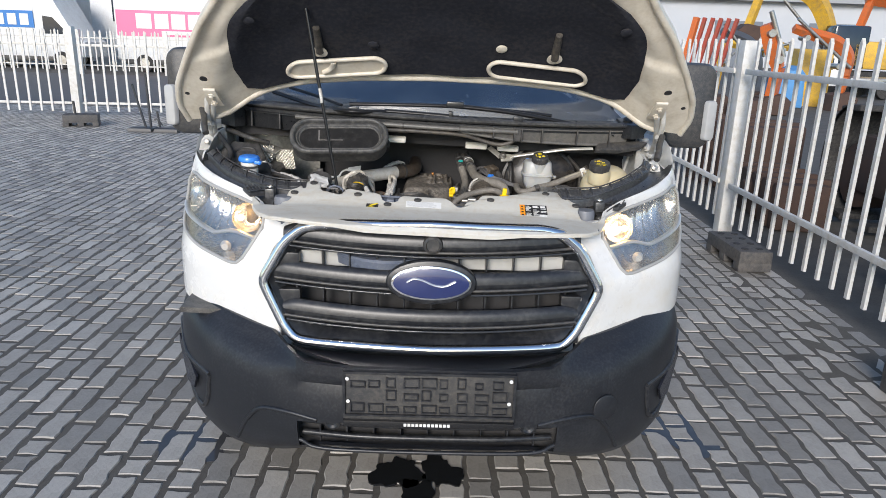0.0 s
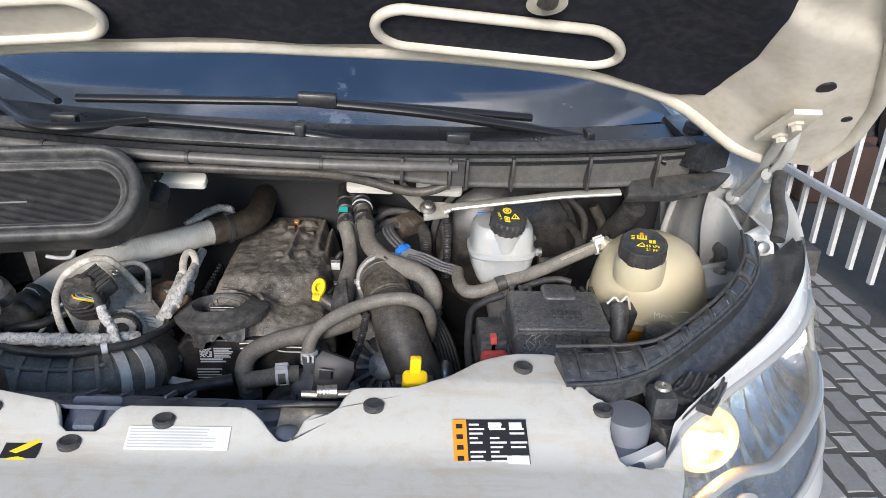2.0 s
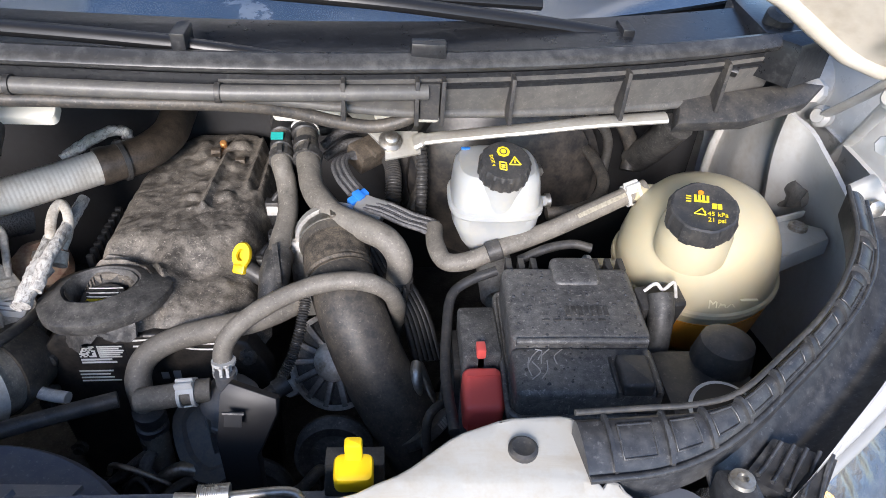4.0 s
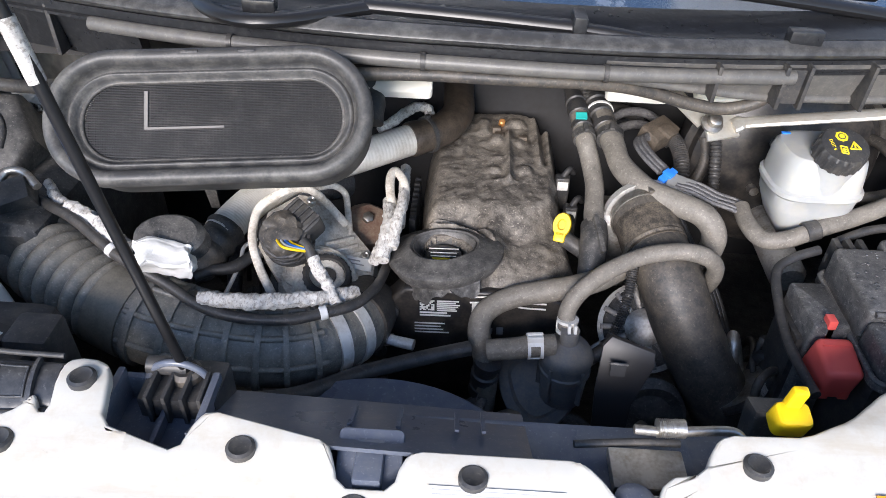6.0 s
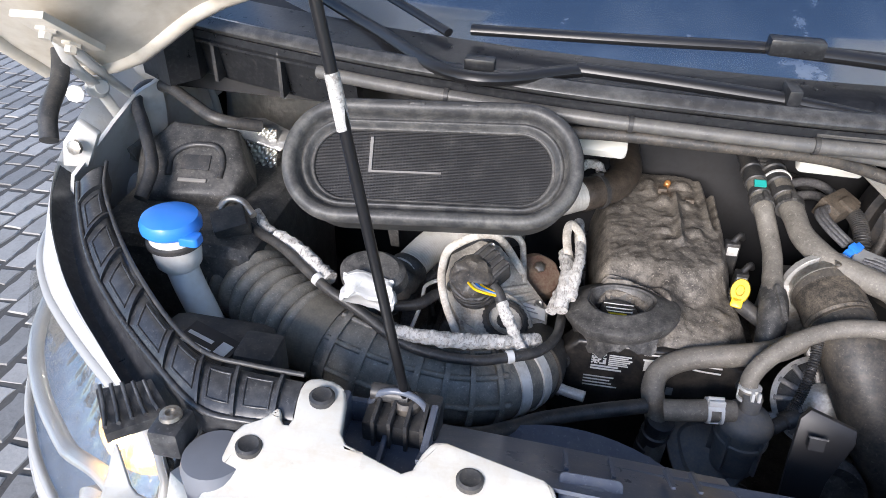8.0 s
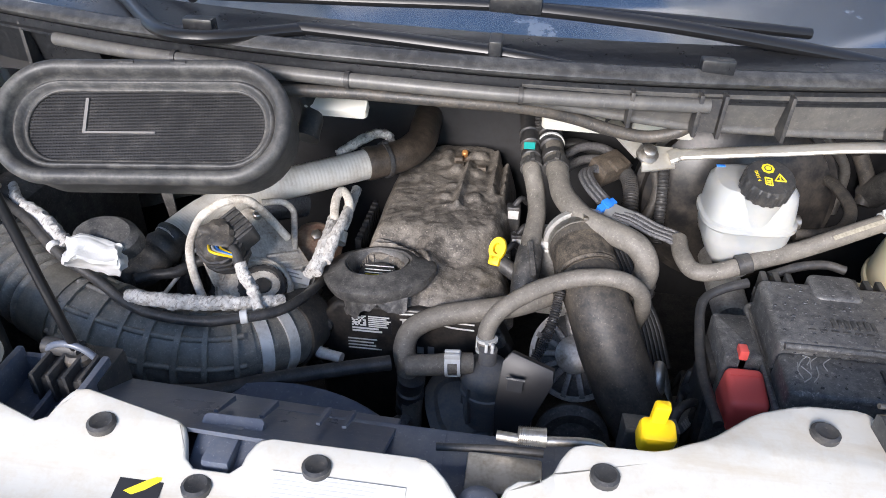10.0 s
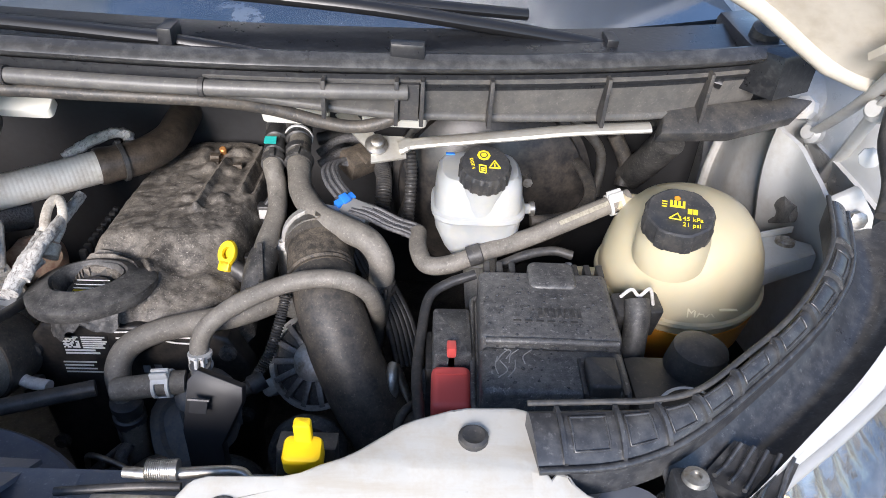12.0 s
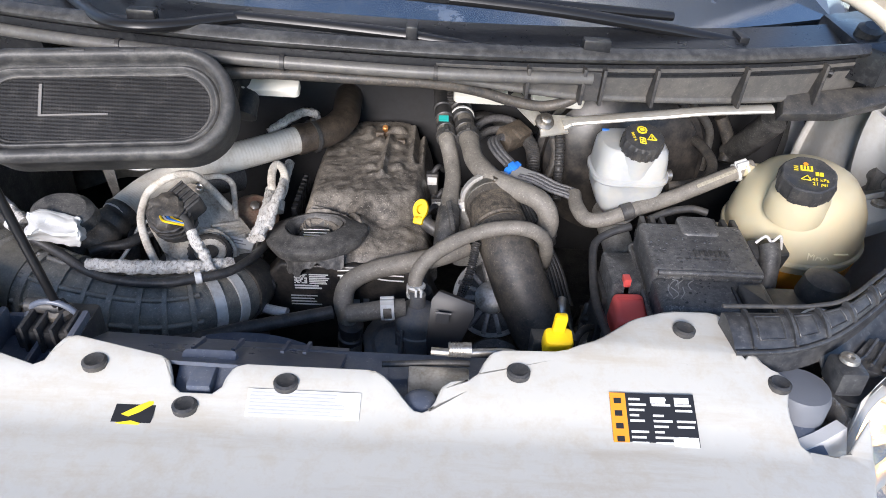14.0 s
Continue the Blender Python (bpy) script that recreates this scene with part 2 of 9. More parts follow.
# ---- building helpers ----
def part(name, bm, material, parent=None, label="", smooth=True, angle=35):
    """Links a bmesh as one mesh object under a thing or part."""
    bmesh.ops.recalc_face_normals(bm, faces=bm.faces)
    me = bpy.data.meshes.new(name)
    for f in bm.faces:
        f.smooth = smooth
    if smooth:
        lim = radians(angle)
        for e in bm.edges:
            if len(e.link_faces) == 2 and e.calc_face_angle(0.0) > lim:
                e.smooth = False
    bm.to_mesh(me)
    bm.free()
    me.materials.append(material)
    ob = new(name, me)
    if parent:
        ob.parent = parent
    if label:
        ob["label"] = label
    return ob


def empty(name, at, label, category, group="", kind=""):
    ob = new(name)
    ob.location = at
    ob.empty_display_size = 0.05
    return tagged(ob, label, category, group, kind)


def local(ob, parent):
    """Keeps a part, built in world places, where it is under its thing."""
    ob.parent = parent
    base = parent.matrix_basis if parent.parent is None else parent.parent.matrix_basis @ parent.matrix_parent_inverse @ parent.matrix_basis
    ob.matrix_parent_inverse = base.inverted()
    return ob


def wpart(name, bm, material, parent, label="", smooth=True, angle=35):
    return local(part(name, bm, material, None, label, smooth, angle), parent)


def thing(name, bm, material, label, category, group="", kind="", smooth=True, angle=35):
    return tagged(part(name, bm, material, None, "", smooth, angle), label, category, group, kind)


def box(x0, x1, y0, y1, z0, z1, bev=0.0, segs=2, m=None, bm=None):
    new_bm = bmesh.new()
    bmesh.ops.create_cube(new_bm, size=1.0)
    for v in new_bm.verts:
        v.co = Vector((x0 + (v.co.x + 0.5) * (x1 - x0), y0 + (v.co.y + 0.5) * (y1 - y0), z0 + (v.co.z + 0.5) * (z1 - z0)))
    if bev:
        bmesh.ops.bevel(new_bm, geom=list(new_bm.edges), offset=bev, segments=segs, affect="EDGES", profile=0.6)
    if m:
        bmesh.ops.transform(new_bm, matrix=m, verts=new_bm.verts)
    return join(bm, new_bm)


def join(bm, other):
    if bm is None:
        return other
    vs = [bm.verts.new(v.co) for v in other.verts]
    other.verts.index_update()
    for f in other.faces:
        try:
            bm.faces.new([vs[v.index] for v in f.verts])
        except ValueError:
            pass
    other.free()
    return bm


def lathe(profile, n=32, m=None, bm=None, wave=None, shut=True):
    """Turns (radius, z) pairs round the z axis; closed at the ends."""
    o = bmesh.new()
    rings = []
    for r, z in profile:
        ring = []
        for k in range(n):
            a = 2 * math.pi * k / n
            rr = r * (1 + (wave(a, z) if wave else 0))
            ring.append(o.verts.new((rr * math.cos(a), rr * math.sin(a), z)))
        rings.append(ring)
    for a, b in zip(rings, rings[1:]):
        for k in range(n):
            o.faces.new((a[k], a[(k + 1) % n], b[(k + 1) % n], b[k]))
    o.faces.new(rings[0])
    if shut:
        o.faces.new(rings[-1])
    if m:
        bmesh.ops.transform(o, matrix=m, verts=o.verts)
    return join(bm, o)


def spline(points, per=8):
    """A smooth line through the points."""
    p = [Vector(q) for q in points]
    if len(p) < 3:
        return p
    q = [p[0] * 2 - p[1]] + p + [p[-1] * 2 - p[-2]]
    out = []
    for i in range(1, len(q) - 2):
        a, b, c, d = q[i - 1:i + 3]
        for k in range(per):
            t = k / per
            out.append(0.5 * (2 * b + (c - a) * t + (2 * a - 5 * b + 4 * c - d) * t * t + (3 * b - a - 3 * c + d) * t ** 3))
    out.append(p[-1])
    return out


def tube(points, radius, n=14, per=8, bm=None, wobble=0.0, crumple=0.0, smooth=True, flat=1.0):
    """A round bar or hose along the points; radius: a number or one for each share of the way."""
    n = max(n, 12) if n > 4 else n
    line = spline(points, per) if smooth else [Vector(q) for q in points]
    o = bmesh.new()
    rings = []
    up = Vector((0, 0, 1))
    total = len(line) - 1
    for i, c in enumerate(line):
        d = (line[min(i + 1, total)] - line[max(i - 1, 0)]).normalized()
        side = d.cross(up)
        if side.length < 1e-3:
            side = d.cross(Vector((0, 1, 0)))
        side.normalize()
        up2 = side.cross(d).normalized()
        up = up2
        r = radius(i / total) if callable(radius) else radius
        if wobble:
            r *= 1 + wobble * noise.noise(c * 40)
        ring = [o.verts.new(c + (side * math.cos(2 * math.pi * k / n) + up2 * flat * math.sin(2 * math.pi * k / n)) * r) for k in range(n)]
        if crumple:
            for v in ring:
                v.co += (v.co - c) * (crumple * noise.noise(v.co * 130) + 0.6 * crumple * noise.noise(v.co * 300))
        rings.append(ring)
    for a, b in zip(rings, rings[1:]):
        for k in range(n):
            o.faces.new((a[k], a[(k + 1) % n], b[(k + 1) % n], b[k]))
    o.faces.new(rings[0])
    o.faces.new(rings[-1])
    return join(bm, o)


def prism(outline, z0, z1, bev=0.0, m=None, bm=None, segs=2):
    """An outline in x, y raised from z0 to z1 with a rounded rim."""
    o = bmesh.new()
    vs = [o.verts.new((x, y, z0)) for x, y in outline]
    f = o.faces.new(vs)
    top = bmesh.ops.extrude_face_region(o, geom=[f])
    bmesh.ops.translate(o, vec=(0, 0, z1 - z0), verts=[v for v in top["geom"] if isinstance(v, bmesh.types.BMVert)])
    bmesh.ops.recalc_face_normals(o, faces=o.faces)
    if bev:
        rim = [e for e in o.edges if all(abs(v.co.z - z1) < 1e-6 for v in e.verts)]
        bmesh.ops.bevel(o, geom=rim, offset=bev, segments=segs, affect="EDGES", profile=0.5)
    if m:
        bmesh.ops.transform(o, matrix=m, verts=o.verts)
    return join(bm, o)


def slab(points, thick, bev=0.0):
    """A plate between the points, thickened along a vector."""
    o = bmesh.new()
    f = o.faces.new([o.verts.new(p) for p in points])
    ext = bmesh.ops.extrude_face_region(o, geom=[f])
    bmesh.ops.translate(o, vec=thick, verts=[v for v in ext["geom"] if isinstance(v, bmesh.types.BMVert)])
    bmesh.ops.recalc_face_normals(o, faces=o.faces)
    if bev:
        bmesh.ops.bevel(o, geom=list(o.edges), offset=bev, segments=2, affect="EDGES", profile=0.5)
    bmesh.ops.triangulate(o, faces=[q for q in o.faces if len(q.verts) > 4])
    return o


def crumpled(o, size, amount, seed=0.0):
    """Dents every corner of a mesh a little."""
    for v in o.verts:
        q = v.co * size + Vector((seed, seed, seed))
        v.co += Vector((noise.noise(q), noise.noise(q + Vector((9, 0, 0))), noise.noise(q + Vector((0, 9, 0))))) * amount
    return o


def rounded(x0, x1, y0, y1, r, n=5):
    out = []
    for cx, cy, a0 in ((x1 - r, y1 - r, 0), (x0 + r, y1 - r, 90), (x0 + r, y0 + r, 180), (x1 - r, y0 + r, 270)):
        for k in range(n + 1):
            a = radians(a0 + 90 * k / n)
            out.append((cx + r * math.cos(a), cy + r * math.sin(a)))
    return out


def shell(fn, us, vs, thick, keep=None, bm=None):
    """A curved plate: fn(u, v) gives the outer side; thick is the vector to the inner side."""
    o = bmesh.new()
    t = Vector(thick)
    top = [[o.verts.new(fn(u, v)) for v in vs] for u in us]
    low = [[o.verts.new(Vector(fn(u, v)) + t) for v in vs] for u in us]
    cells = {}
    for i in range(len(us) - 1):
        for j in range(len(vs) - 1):
            if keep and not keep((us[i] + us[i + 1]) / 2, (vs[j] + vs[j + 1]) / 2):
                continue
            cells[i, j] = 1
            o.faces.new((top[i][j], top[i + 1][j], top[i + 1][j + 1], top[i][j + 1]))
            o.faces.new((low[i][j], low[i][j + 1], low[i + 1][j + 1], low[i + 1][j]))
    for i, j in cells:
        for di, dj, a, b in ((-1, 0, (i, j), (i, j + 1)), (1, 0, (i + 1, j + 1), (i + 1, j)), (0, -1, (i + 1, j), (i, j)), (0, 1, (i, j + 1), (i + 1, j + 1))):
            if (i + di, j + dj) not in cells:
                o.faces.new((top[a[0]][a[1]], top[b[0]][b[1]], low[b[0]][b[1]], low[a[0]][a[1]]))
    loose = [v for v in o.verts if not v.link_faces]
    bmesh.ops.delete(o, geom=loose, context="VERTS")
    return join(bm, o)


def lerp(table, s):
    """Straight values between the rows (s, value...) of a table."""
    if s <= table[0][0]:
        return table[0][1:]
    for a, b in zip(table, table[1:]):
        if s <= b[0]:
            k = (s - a[0]) / (b[0] - a[0])
            return tuple(p + (q - p) * k for p, q in zip(a[1:], b[1:]))
    return table[-1][1:]


def smoothed(table, s, d=0.04):
    a = [lerp(table, s + d * k) for k in (-1.5, -0.75, 0, 0.75, 1.5)]
    return tuple(sum(v) / 5 for v in zip(*a))


def steps(a, b, n):
    return [a + (b - a) * k / n for k in range(n + 1)]


def aim(at, direction, roll=0.0):
    """A pose with its z axis along direction."""
    q = Vector(direction).to_track_quat("Z", "Y").to_matrix().to_4x4()
    return Matrix.Translation(at) @ q @ Matrix.Rotation(roll, 4, "Z")


def seat(m, before):
    """Seats what was built since on its true place: nose, hood and engine bay are each built in their own frame."""
    for ob in bpy.data.objects:
        if ob.name not in before and (ob.parent is None or ob.parent is van):
            ob.matrix_basis = m @ ob.matrix_basis


def built():
    return set(o.name for o in bpy.data.objects)


def about(c, shift, turn, size):
    """A small turn and stretch round c."""
    return Matrix.Translation(Vector(c) + Vector(shift)) @ pose(0, 0, 0, *turn) @ Matrix.Diagonal((*size, 1)) @ Matrix.Translation(-Vector(c))


NOSE = about((0, 2.5, 0.9), (0.015, 0.006, 0.016), (0.4, 0, 0), (0.994, 1.0, 1.009))
BAY_SEAT = about((0.097, 2.978, 1.134), (0.0026, 0.0035, 0.0045), (2.67, 1.75, 0.42), (1.006, 0.968, 0.975))


# ---- ground, fences, distance ----
STONE = mat("grey_paving_stone", (0.37, 0.345, 0.308), 0.55, dirt=(0.24, 0.225, 0.20), amount=0.3, grain=70, blotch=7, bump=0.5, vary=0.15, objrand=0.32)
JOINT = mat("paving_joint_soil", (0.115, 0.106, 0.092), 0.85, dirt=(0.065, 0.058, 0.05), amount=0.4, grain=90, blotch=2.5, bump=0.6, vary=0.25)
ASPHALT = mat("asphalt", (0.10, 0.10, 0.10), 0.85, grain=60, blotch=1.5, dirt=(0.14, 0.135, 0.13), amount=0.3, bump=0.3)
FENCEPAINT = mat("white_fence_paint", (0.60, 0.595, 0.57), 0.4, dirt=(0.42, 0.38, 0.31), amount=0.15, grain=20, blotch=4, vary=0.04)
BLOCK = mat("grey_recycled_plastic", (0.050, 0.050, 0.052), 0.7, dirt=(0.12, 0.11, 0.10), amount=0.35, grain=40, blotch=6, bump=0.3)

ground = thing("ground", box(-900, 900, -900, 900, -1.0, -0.0055), JOINT, "ground of sandy soil that the paving stones lie in", "ground", kind="structure", smooth=False)
road = thing("road", box(-60, 3.2, 16.2, 27.4, -0.005, 0.012, 0.0), ASPHALT, "grey asphalt road behind the white fence", "road", kind="structure", smooth=False)

# paving stones laid lengthwise to the van, in columns, half sunk in sand
paving = empty("pavement", (0, 0, 0), "worn grey concrete paving stones with wide sandy joints", "pavement", kind="structure")


def stone_mesh(length, seed):
    rr = random.Random(seed)
    W = 0.094
    side = []
    n = 5 if length > 0.15 else 3
    for k in range(n):
        side.append((-length / 2 + length * k / n, -W / 2 + rr.uniform(-0.005, 0.007)))
    for k in range(2):
        side.append((length / 2 + rr.uniform(-0.006, 0.004), -W / 2 + W * k / 2))
    for k in range(n):
        side.append((length / 2 - length * k / n, W / 2 + rr.uniform(-0.007, 0.005)))
    for k in range(2):
        side.append((-length / 2 + rr.uniform(-0.004, 0.006), W / 2 - W * k / 2))
    o = bmesh.new()
    lo = [o.verts.new((y, x, -0.02)) for x, y in side]
    mid = [o.verts.new((y, x, -0.003)) for x, y in side]
    top = [o.verts.new((y * 0.90, x * (1 - 0.010 / length), 0.002)) for x, y in side]
    m = len(side)
    for p, q in ((lo, mid), (mid, top)):
        for k in range(m):
            o.faces.new((p[k], p[(k + 1) % m], q[(k + 1) % m], q[k]))
    o.faces.new(top)
    me = bpy.data.meshes.new("paving_stone")
    bmesh.ops.recalc_face_normals(o, faces=o.faces)
    o.to_mesh(me)
    o.free()
    me.materials.append(STONE)
    return me


STONES = []
rng = random.Random(11)
for c in range(-118, 24):
    x = c * 0.114
    y = -2.6 + rng.uniform(0, 0.2)
    y0 = max(-2.5, -(x + 4.5) * 1.1)
    while y < 16.1:
        ln = 0.205 if rng.random() < 0.68 else 0.10
        yc = y + ln / 2
        y += ln + 0.018
        if yc < y0 or (abs(x) < 0.72 and 3.1 < yc < 6.6) :
            continue
        sink = 0.0028 * noise.noise(Vector((x * 1.1, yc * 0.9, 4.0))) + 0.002 * noise.noise(Vector((x * 4.0, yc * 4.0, 9.0)))
        if x > 1.7 and yc > 3:
            sink -= min(0.0025, 0.004 * (x - 1.7))
        STONES.append((x + rng.uniform(-0.004, 0.004), yc + rng.uniform(-0.004, 0.004), sink - 0.0035, rng.uniform(-2.5, 2.5), rng.uniform(-1.2, 1.2), rng.uniform(-1.6, 1.6), 0 if ln > 0.15 else 1, rng.randrange(4)))


def lay_stones():
    """The stones nearest the van's front are parts of the pavement, the rest one sheet of real stones."""
    kinds = [[stone_mesh(0.205, 40 + k) for k in range(4)], [stone_mesh(0.10, 60 + k) for k in range(4)]]
    near = sorted(STONES, key=lambda s: (s[0] * 0.6) ** 2 + (s[1] - 2.2) ** 2)[:300]
    picked = set(near)
    for s in near:
        ob = new("paving_stone", kinds[s[6]][s[7]])
        ob.matrix_basis = pose(s[0], s[1], s[2], s[4], s[5], s[3])
        ob.parent = paving
    vs, fs = [], []
    shapes = [[([v.co.copy() for v in me.vertices], [tuple(p.vertices) for p in me.polygons]) for me in row] for row in kinds]
    for s in STONES:
        if s in picked:
            continue
        m = pose(s[0], s[1], s[2], s[4], s[5], s[3])
        base, polys = shapes[s[6]][s[7]]
        k = len(vs)
        vs += [tuple(m @ v) for v in base]
        fs += [tuple(i + k for i in p) for p in polys]
    far = bpy.data.meshes.new("paving_stones")
    far.from_pydata(vs, [], fs)
    far.materials.append(STONE_FAR)
    ob = new("paving_stones", far)
    ob.parent = paving
    ob["kind"] = "stuff"


STONE_FAR = STONE.copy()
STONE_FAR.name = "grey_paving_stone_far"
for nd_ in STONE_FAR.node_tree.nodes:
    if nd_.type == "OBJECT_INFO":
        geo = STONE_FAR.node_tree.nodes.new("ShaderNodeNewGeometry")
        for l in list(nd_.outputs["Random"].links):
            STONE_FAR.node_tree.links.new(geo.outputs["Random Per Island"], l.to_socket)
        break


def fence_panel(name, length, height, gap, label, group, m, spacing=0.125, rails=(0.28, 0.86), half=0.019):
    f = empty(name, (0, 0, 0), label, "fence", group)
    pick = bpy.data.meshes.new("picket")
    o = prism([(-half, 0), (half, 0), (half, 1), (0.0, 1.022), (-half, 1.0)], -0.011, 0.011)
    bmesh.ops.transform(o, matrix=Matrix.Rotation(radians(90), 4, "X") @ Matrix.Diagonal((1, height - gap, 1, 1)), verts=o.verts)
    bmesh.ops.recalc_face_normals(o, faces=o.faces)
    o.to_mesh(pick)
    o.free()
    pick.materials.append(FENCEPAINT)
    n = int(length / spacing)
    for k in range(n):
        p = new("picket", pick)
        p.location = ((k + 0.5) * spacing, 0, gap)
        p.rotation_euler = (radians(random.uniform(-0.5, 0.5)), radians(random.uniform(-0.6, 0.6)), 0)
        p.parent = f
    for z in rails:
        part("rail", box(0, length, 0.012, 0.042, z * height - 0.022, z * height + 0.022, 0.003), FENCEPAINT, f)
    f.matrix_basis = m
    return f


def fence_post(label, at, height, width=0.11):
    p = thing("fence_post", box(-width / 2, width / 2, -width / 2, width / 2, 0, height, 0.006), FENCEPAINT, label, "fence post", "fence posts")
    p.location = at
    return p


def fence_block(label, at, turn, size=(0.62, 0.26, 0.16)):
    L, W, H = size
    f = empty("ballast_block", at, label, "ballast block", "ballast blocks")
    o = box(-L / 2, L / 2, -W / 2, W / 2, 0.06, H, 0.012)
    for sx in (-1, 0, 1):
        box(sx * L * 0.42 - 0.05, sx * L * 0.42 + 0.05, -W / 2, W / 2, 0, 0.07, 0.006, bm=o)
    part("body", o, BLOCK, f)
    for i in range(4):
        for j in (-1, 1):
            part("slot", lathe([(0.028, 0), (0.028, 0.003)], 12, pose(-L * 0.36 + i * L * 0.24, j * W * 0.22, H + 0.001)), CAVITY, f, "dark round hole")
    f.rotation_euler = (0, 0, radians(turn))
    return f


# the yard fence beside the van
for y0, ln in ((-1.45, 4.0), (2.75, 3.70), (6.69, 3.95), (10.80, 3.95), (14.90, 3.95), (19.0, 3.95)):
    fence_panel("metal_fence", ln, 1.70, 0.14, "white painted metal picket fence panel at the yard's edge", "yard fence panels",
                pose(2.66, y0, 0, 0, 0, 90), spacing=0.185, half=0.0165)
    fence_post("thick white square fence post", (2.70, y0 - 0.06, 0), 1.72, 0.13)
fence_block("dark grey recycled plastic ballast block on the paving", (2.48, 5.75, 0), 92)
fence_block("dark grey recycled plastic ballast block on the paving", (2.46, 3.20, 0), 90, (0.72, 0.28, 0.17))

# the fence across the far side of the yard
for k in range(5):
    x0 = -7.0 - 3.4 * (k - 1)
    y0 = 14.15 + 0.40 * (1 - k)
    fence_panel("metal_fence", 3.3, 1.60, 0.10, "white painted metal picket fence panel before the road", "road fence panels",
                pose(x0 + 0.05, y0 + 0.01, 0, 0, 0, 7), spacing=0.20, rails=(0.16, 0.84))
    fence_post("thick white square fence post", (x0, y0, 0), 1.68, 0.15)
for k in range(7):
    x0 = -27.0 + 3.3 * k
    fence_panel("metal_fence", 3.2, 1.55, 0.12, "white painted metal picket fence panel beyond the road", "far fence panels",
                pose(x0 + 0.1, 28.0, 0), spacing=0.24, rails=(0.2, 0.85))
    fence_post("thin white square fence post beyond the road", (x0 + 0.05, 28.0, 0), 1.62, 0.15)
BB = Vector((-6.30, 12.85, 0.0))
fence_block("dark grey recycled plastic ballast block with a short bar", BB, 20, (0.56, 0.40, 0.20))


# ---- the van ----
PLAN = [(0.0, 0.0, 2.455), (0.3, 0.30, 2.47), (0.52, 0.515, 2.510), (0.62, 0.61, 2.565), (0.72, 0.71, 2.63), (0.82, 0.82, 2.70), (0.92, 0.905, 2.77),
        (1.02, 0.958, 2.85), (1.15, 0.988, 2.97), (1.35, 1.0, 3.17), (1.7, 1.006, 3.52), (2.6, 1.01, 4.4), (4.7, 1.015, 6.5)]


def skin(s, z, side):
    """The van's white skin: s along the plan from the middle, z the height."""
    x, y = smoothed(PLAN, s)
    lean = max(0.0, z - 0.85)
    w = max(0.3, min(1.0, 1.7 - 1.1 * s))
    y += 0.55 * lean * w
    x -= (0.11 * lean + 0.42 * max(0.0, z - 1.08)) * min(1.0, s)
    return Vector((side * x, y, z))


van = empty("panel_van", (0, 3.2, 0), "white panel van with its hood open, parked on the paving", "van")
before = built()


def between(side, s0, s1, n, low, high, m=6, thick=0.012, out=0.0):
    """A skin piece between two height tables."""
    def fn(s, v):
        a, b = smoothed(low, s, 0.012)[0], smoothed(high, s, 0.012)[0]
        p = skin(s, a + (b - a) * v, side)
        return p + Vector((side * out * min(1, s), -out, 0))
    return shell(fn, steps(s0, s1, n), steps(0, 1, m), (-side * thick * 0.6, thick, 0))


EDGE = [(0.40, 0.655), (0.52, 0.672), (0.7, 0.690), (0.9, 0.705), (1.1, 0.725), (1.4, 0.75), (2.6, 0.76)]
LAMP_LOW = [(0.60, 1.005), (0.63, 0.955), (0.68, 0.872), (0.72, 0.868), (0.85, 0.89), (1.0, 0.925), (1.08, 0.96), (1.12, 1.03)]
LAMP_TOP = [(0.60, 1.03), (0.63, 1.055), (0.72, 1.075), (0.85, 1.098), (0.98, 1.118), (1.08, 1.112), (1.12, 1.05)]
WING_TOP = [(0.60, 1.045), (0.72, 1.10), (0.85, 1.135), (1.0, 1.145), (1.12, 1.155), (1.35, 1.165), (1.7, 1.17), (2.6, 1.18)]
WING_IN = [(0.590, 2.675, 1.075), (0.645, 2.712, 1.100), (0.70, 2.755, 1.112), (0.77, 2.812, 1.125), (0.835, 2.876, 1.140), (0.90, 2.96, 1.165), (0.940, 3.06, 1.20), (0.955, 3.20, 1.245), (0.96, 3.45, 1.28)]
GRILLE_SIDE = [(0.40, 0.66), (0.46, 0.675), (0.50, 0.74), (0.545, 0.86), (0.585, 0.99), (0.60, 1.005)]
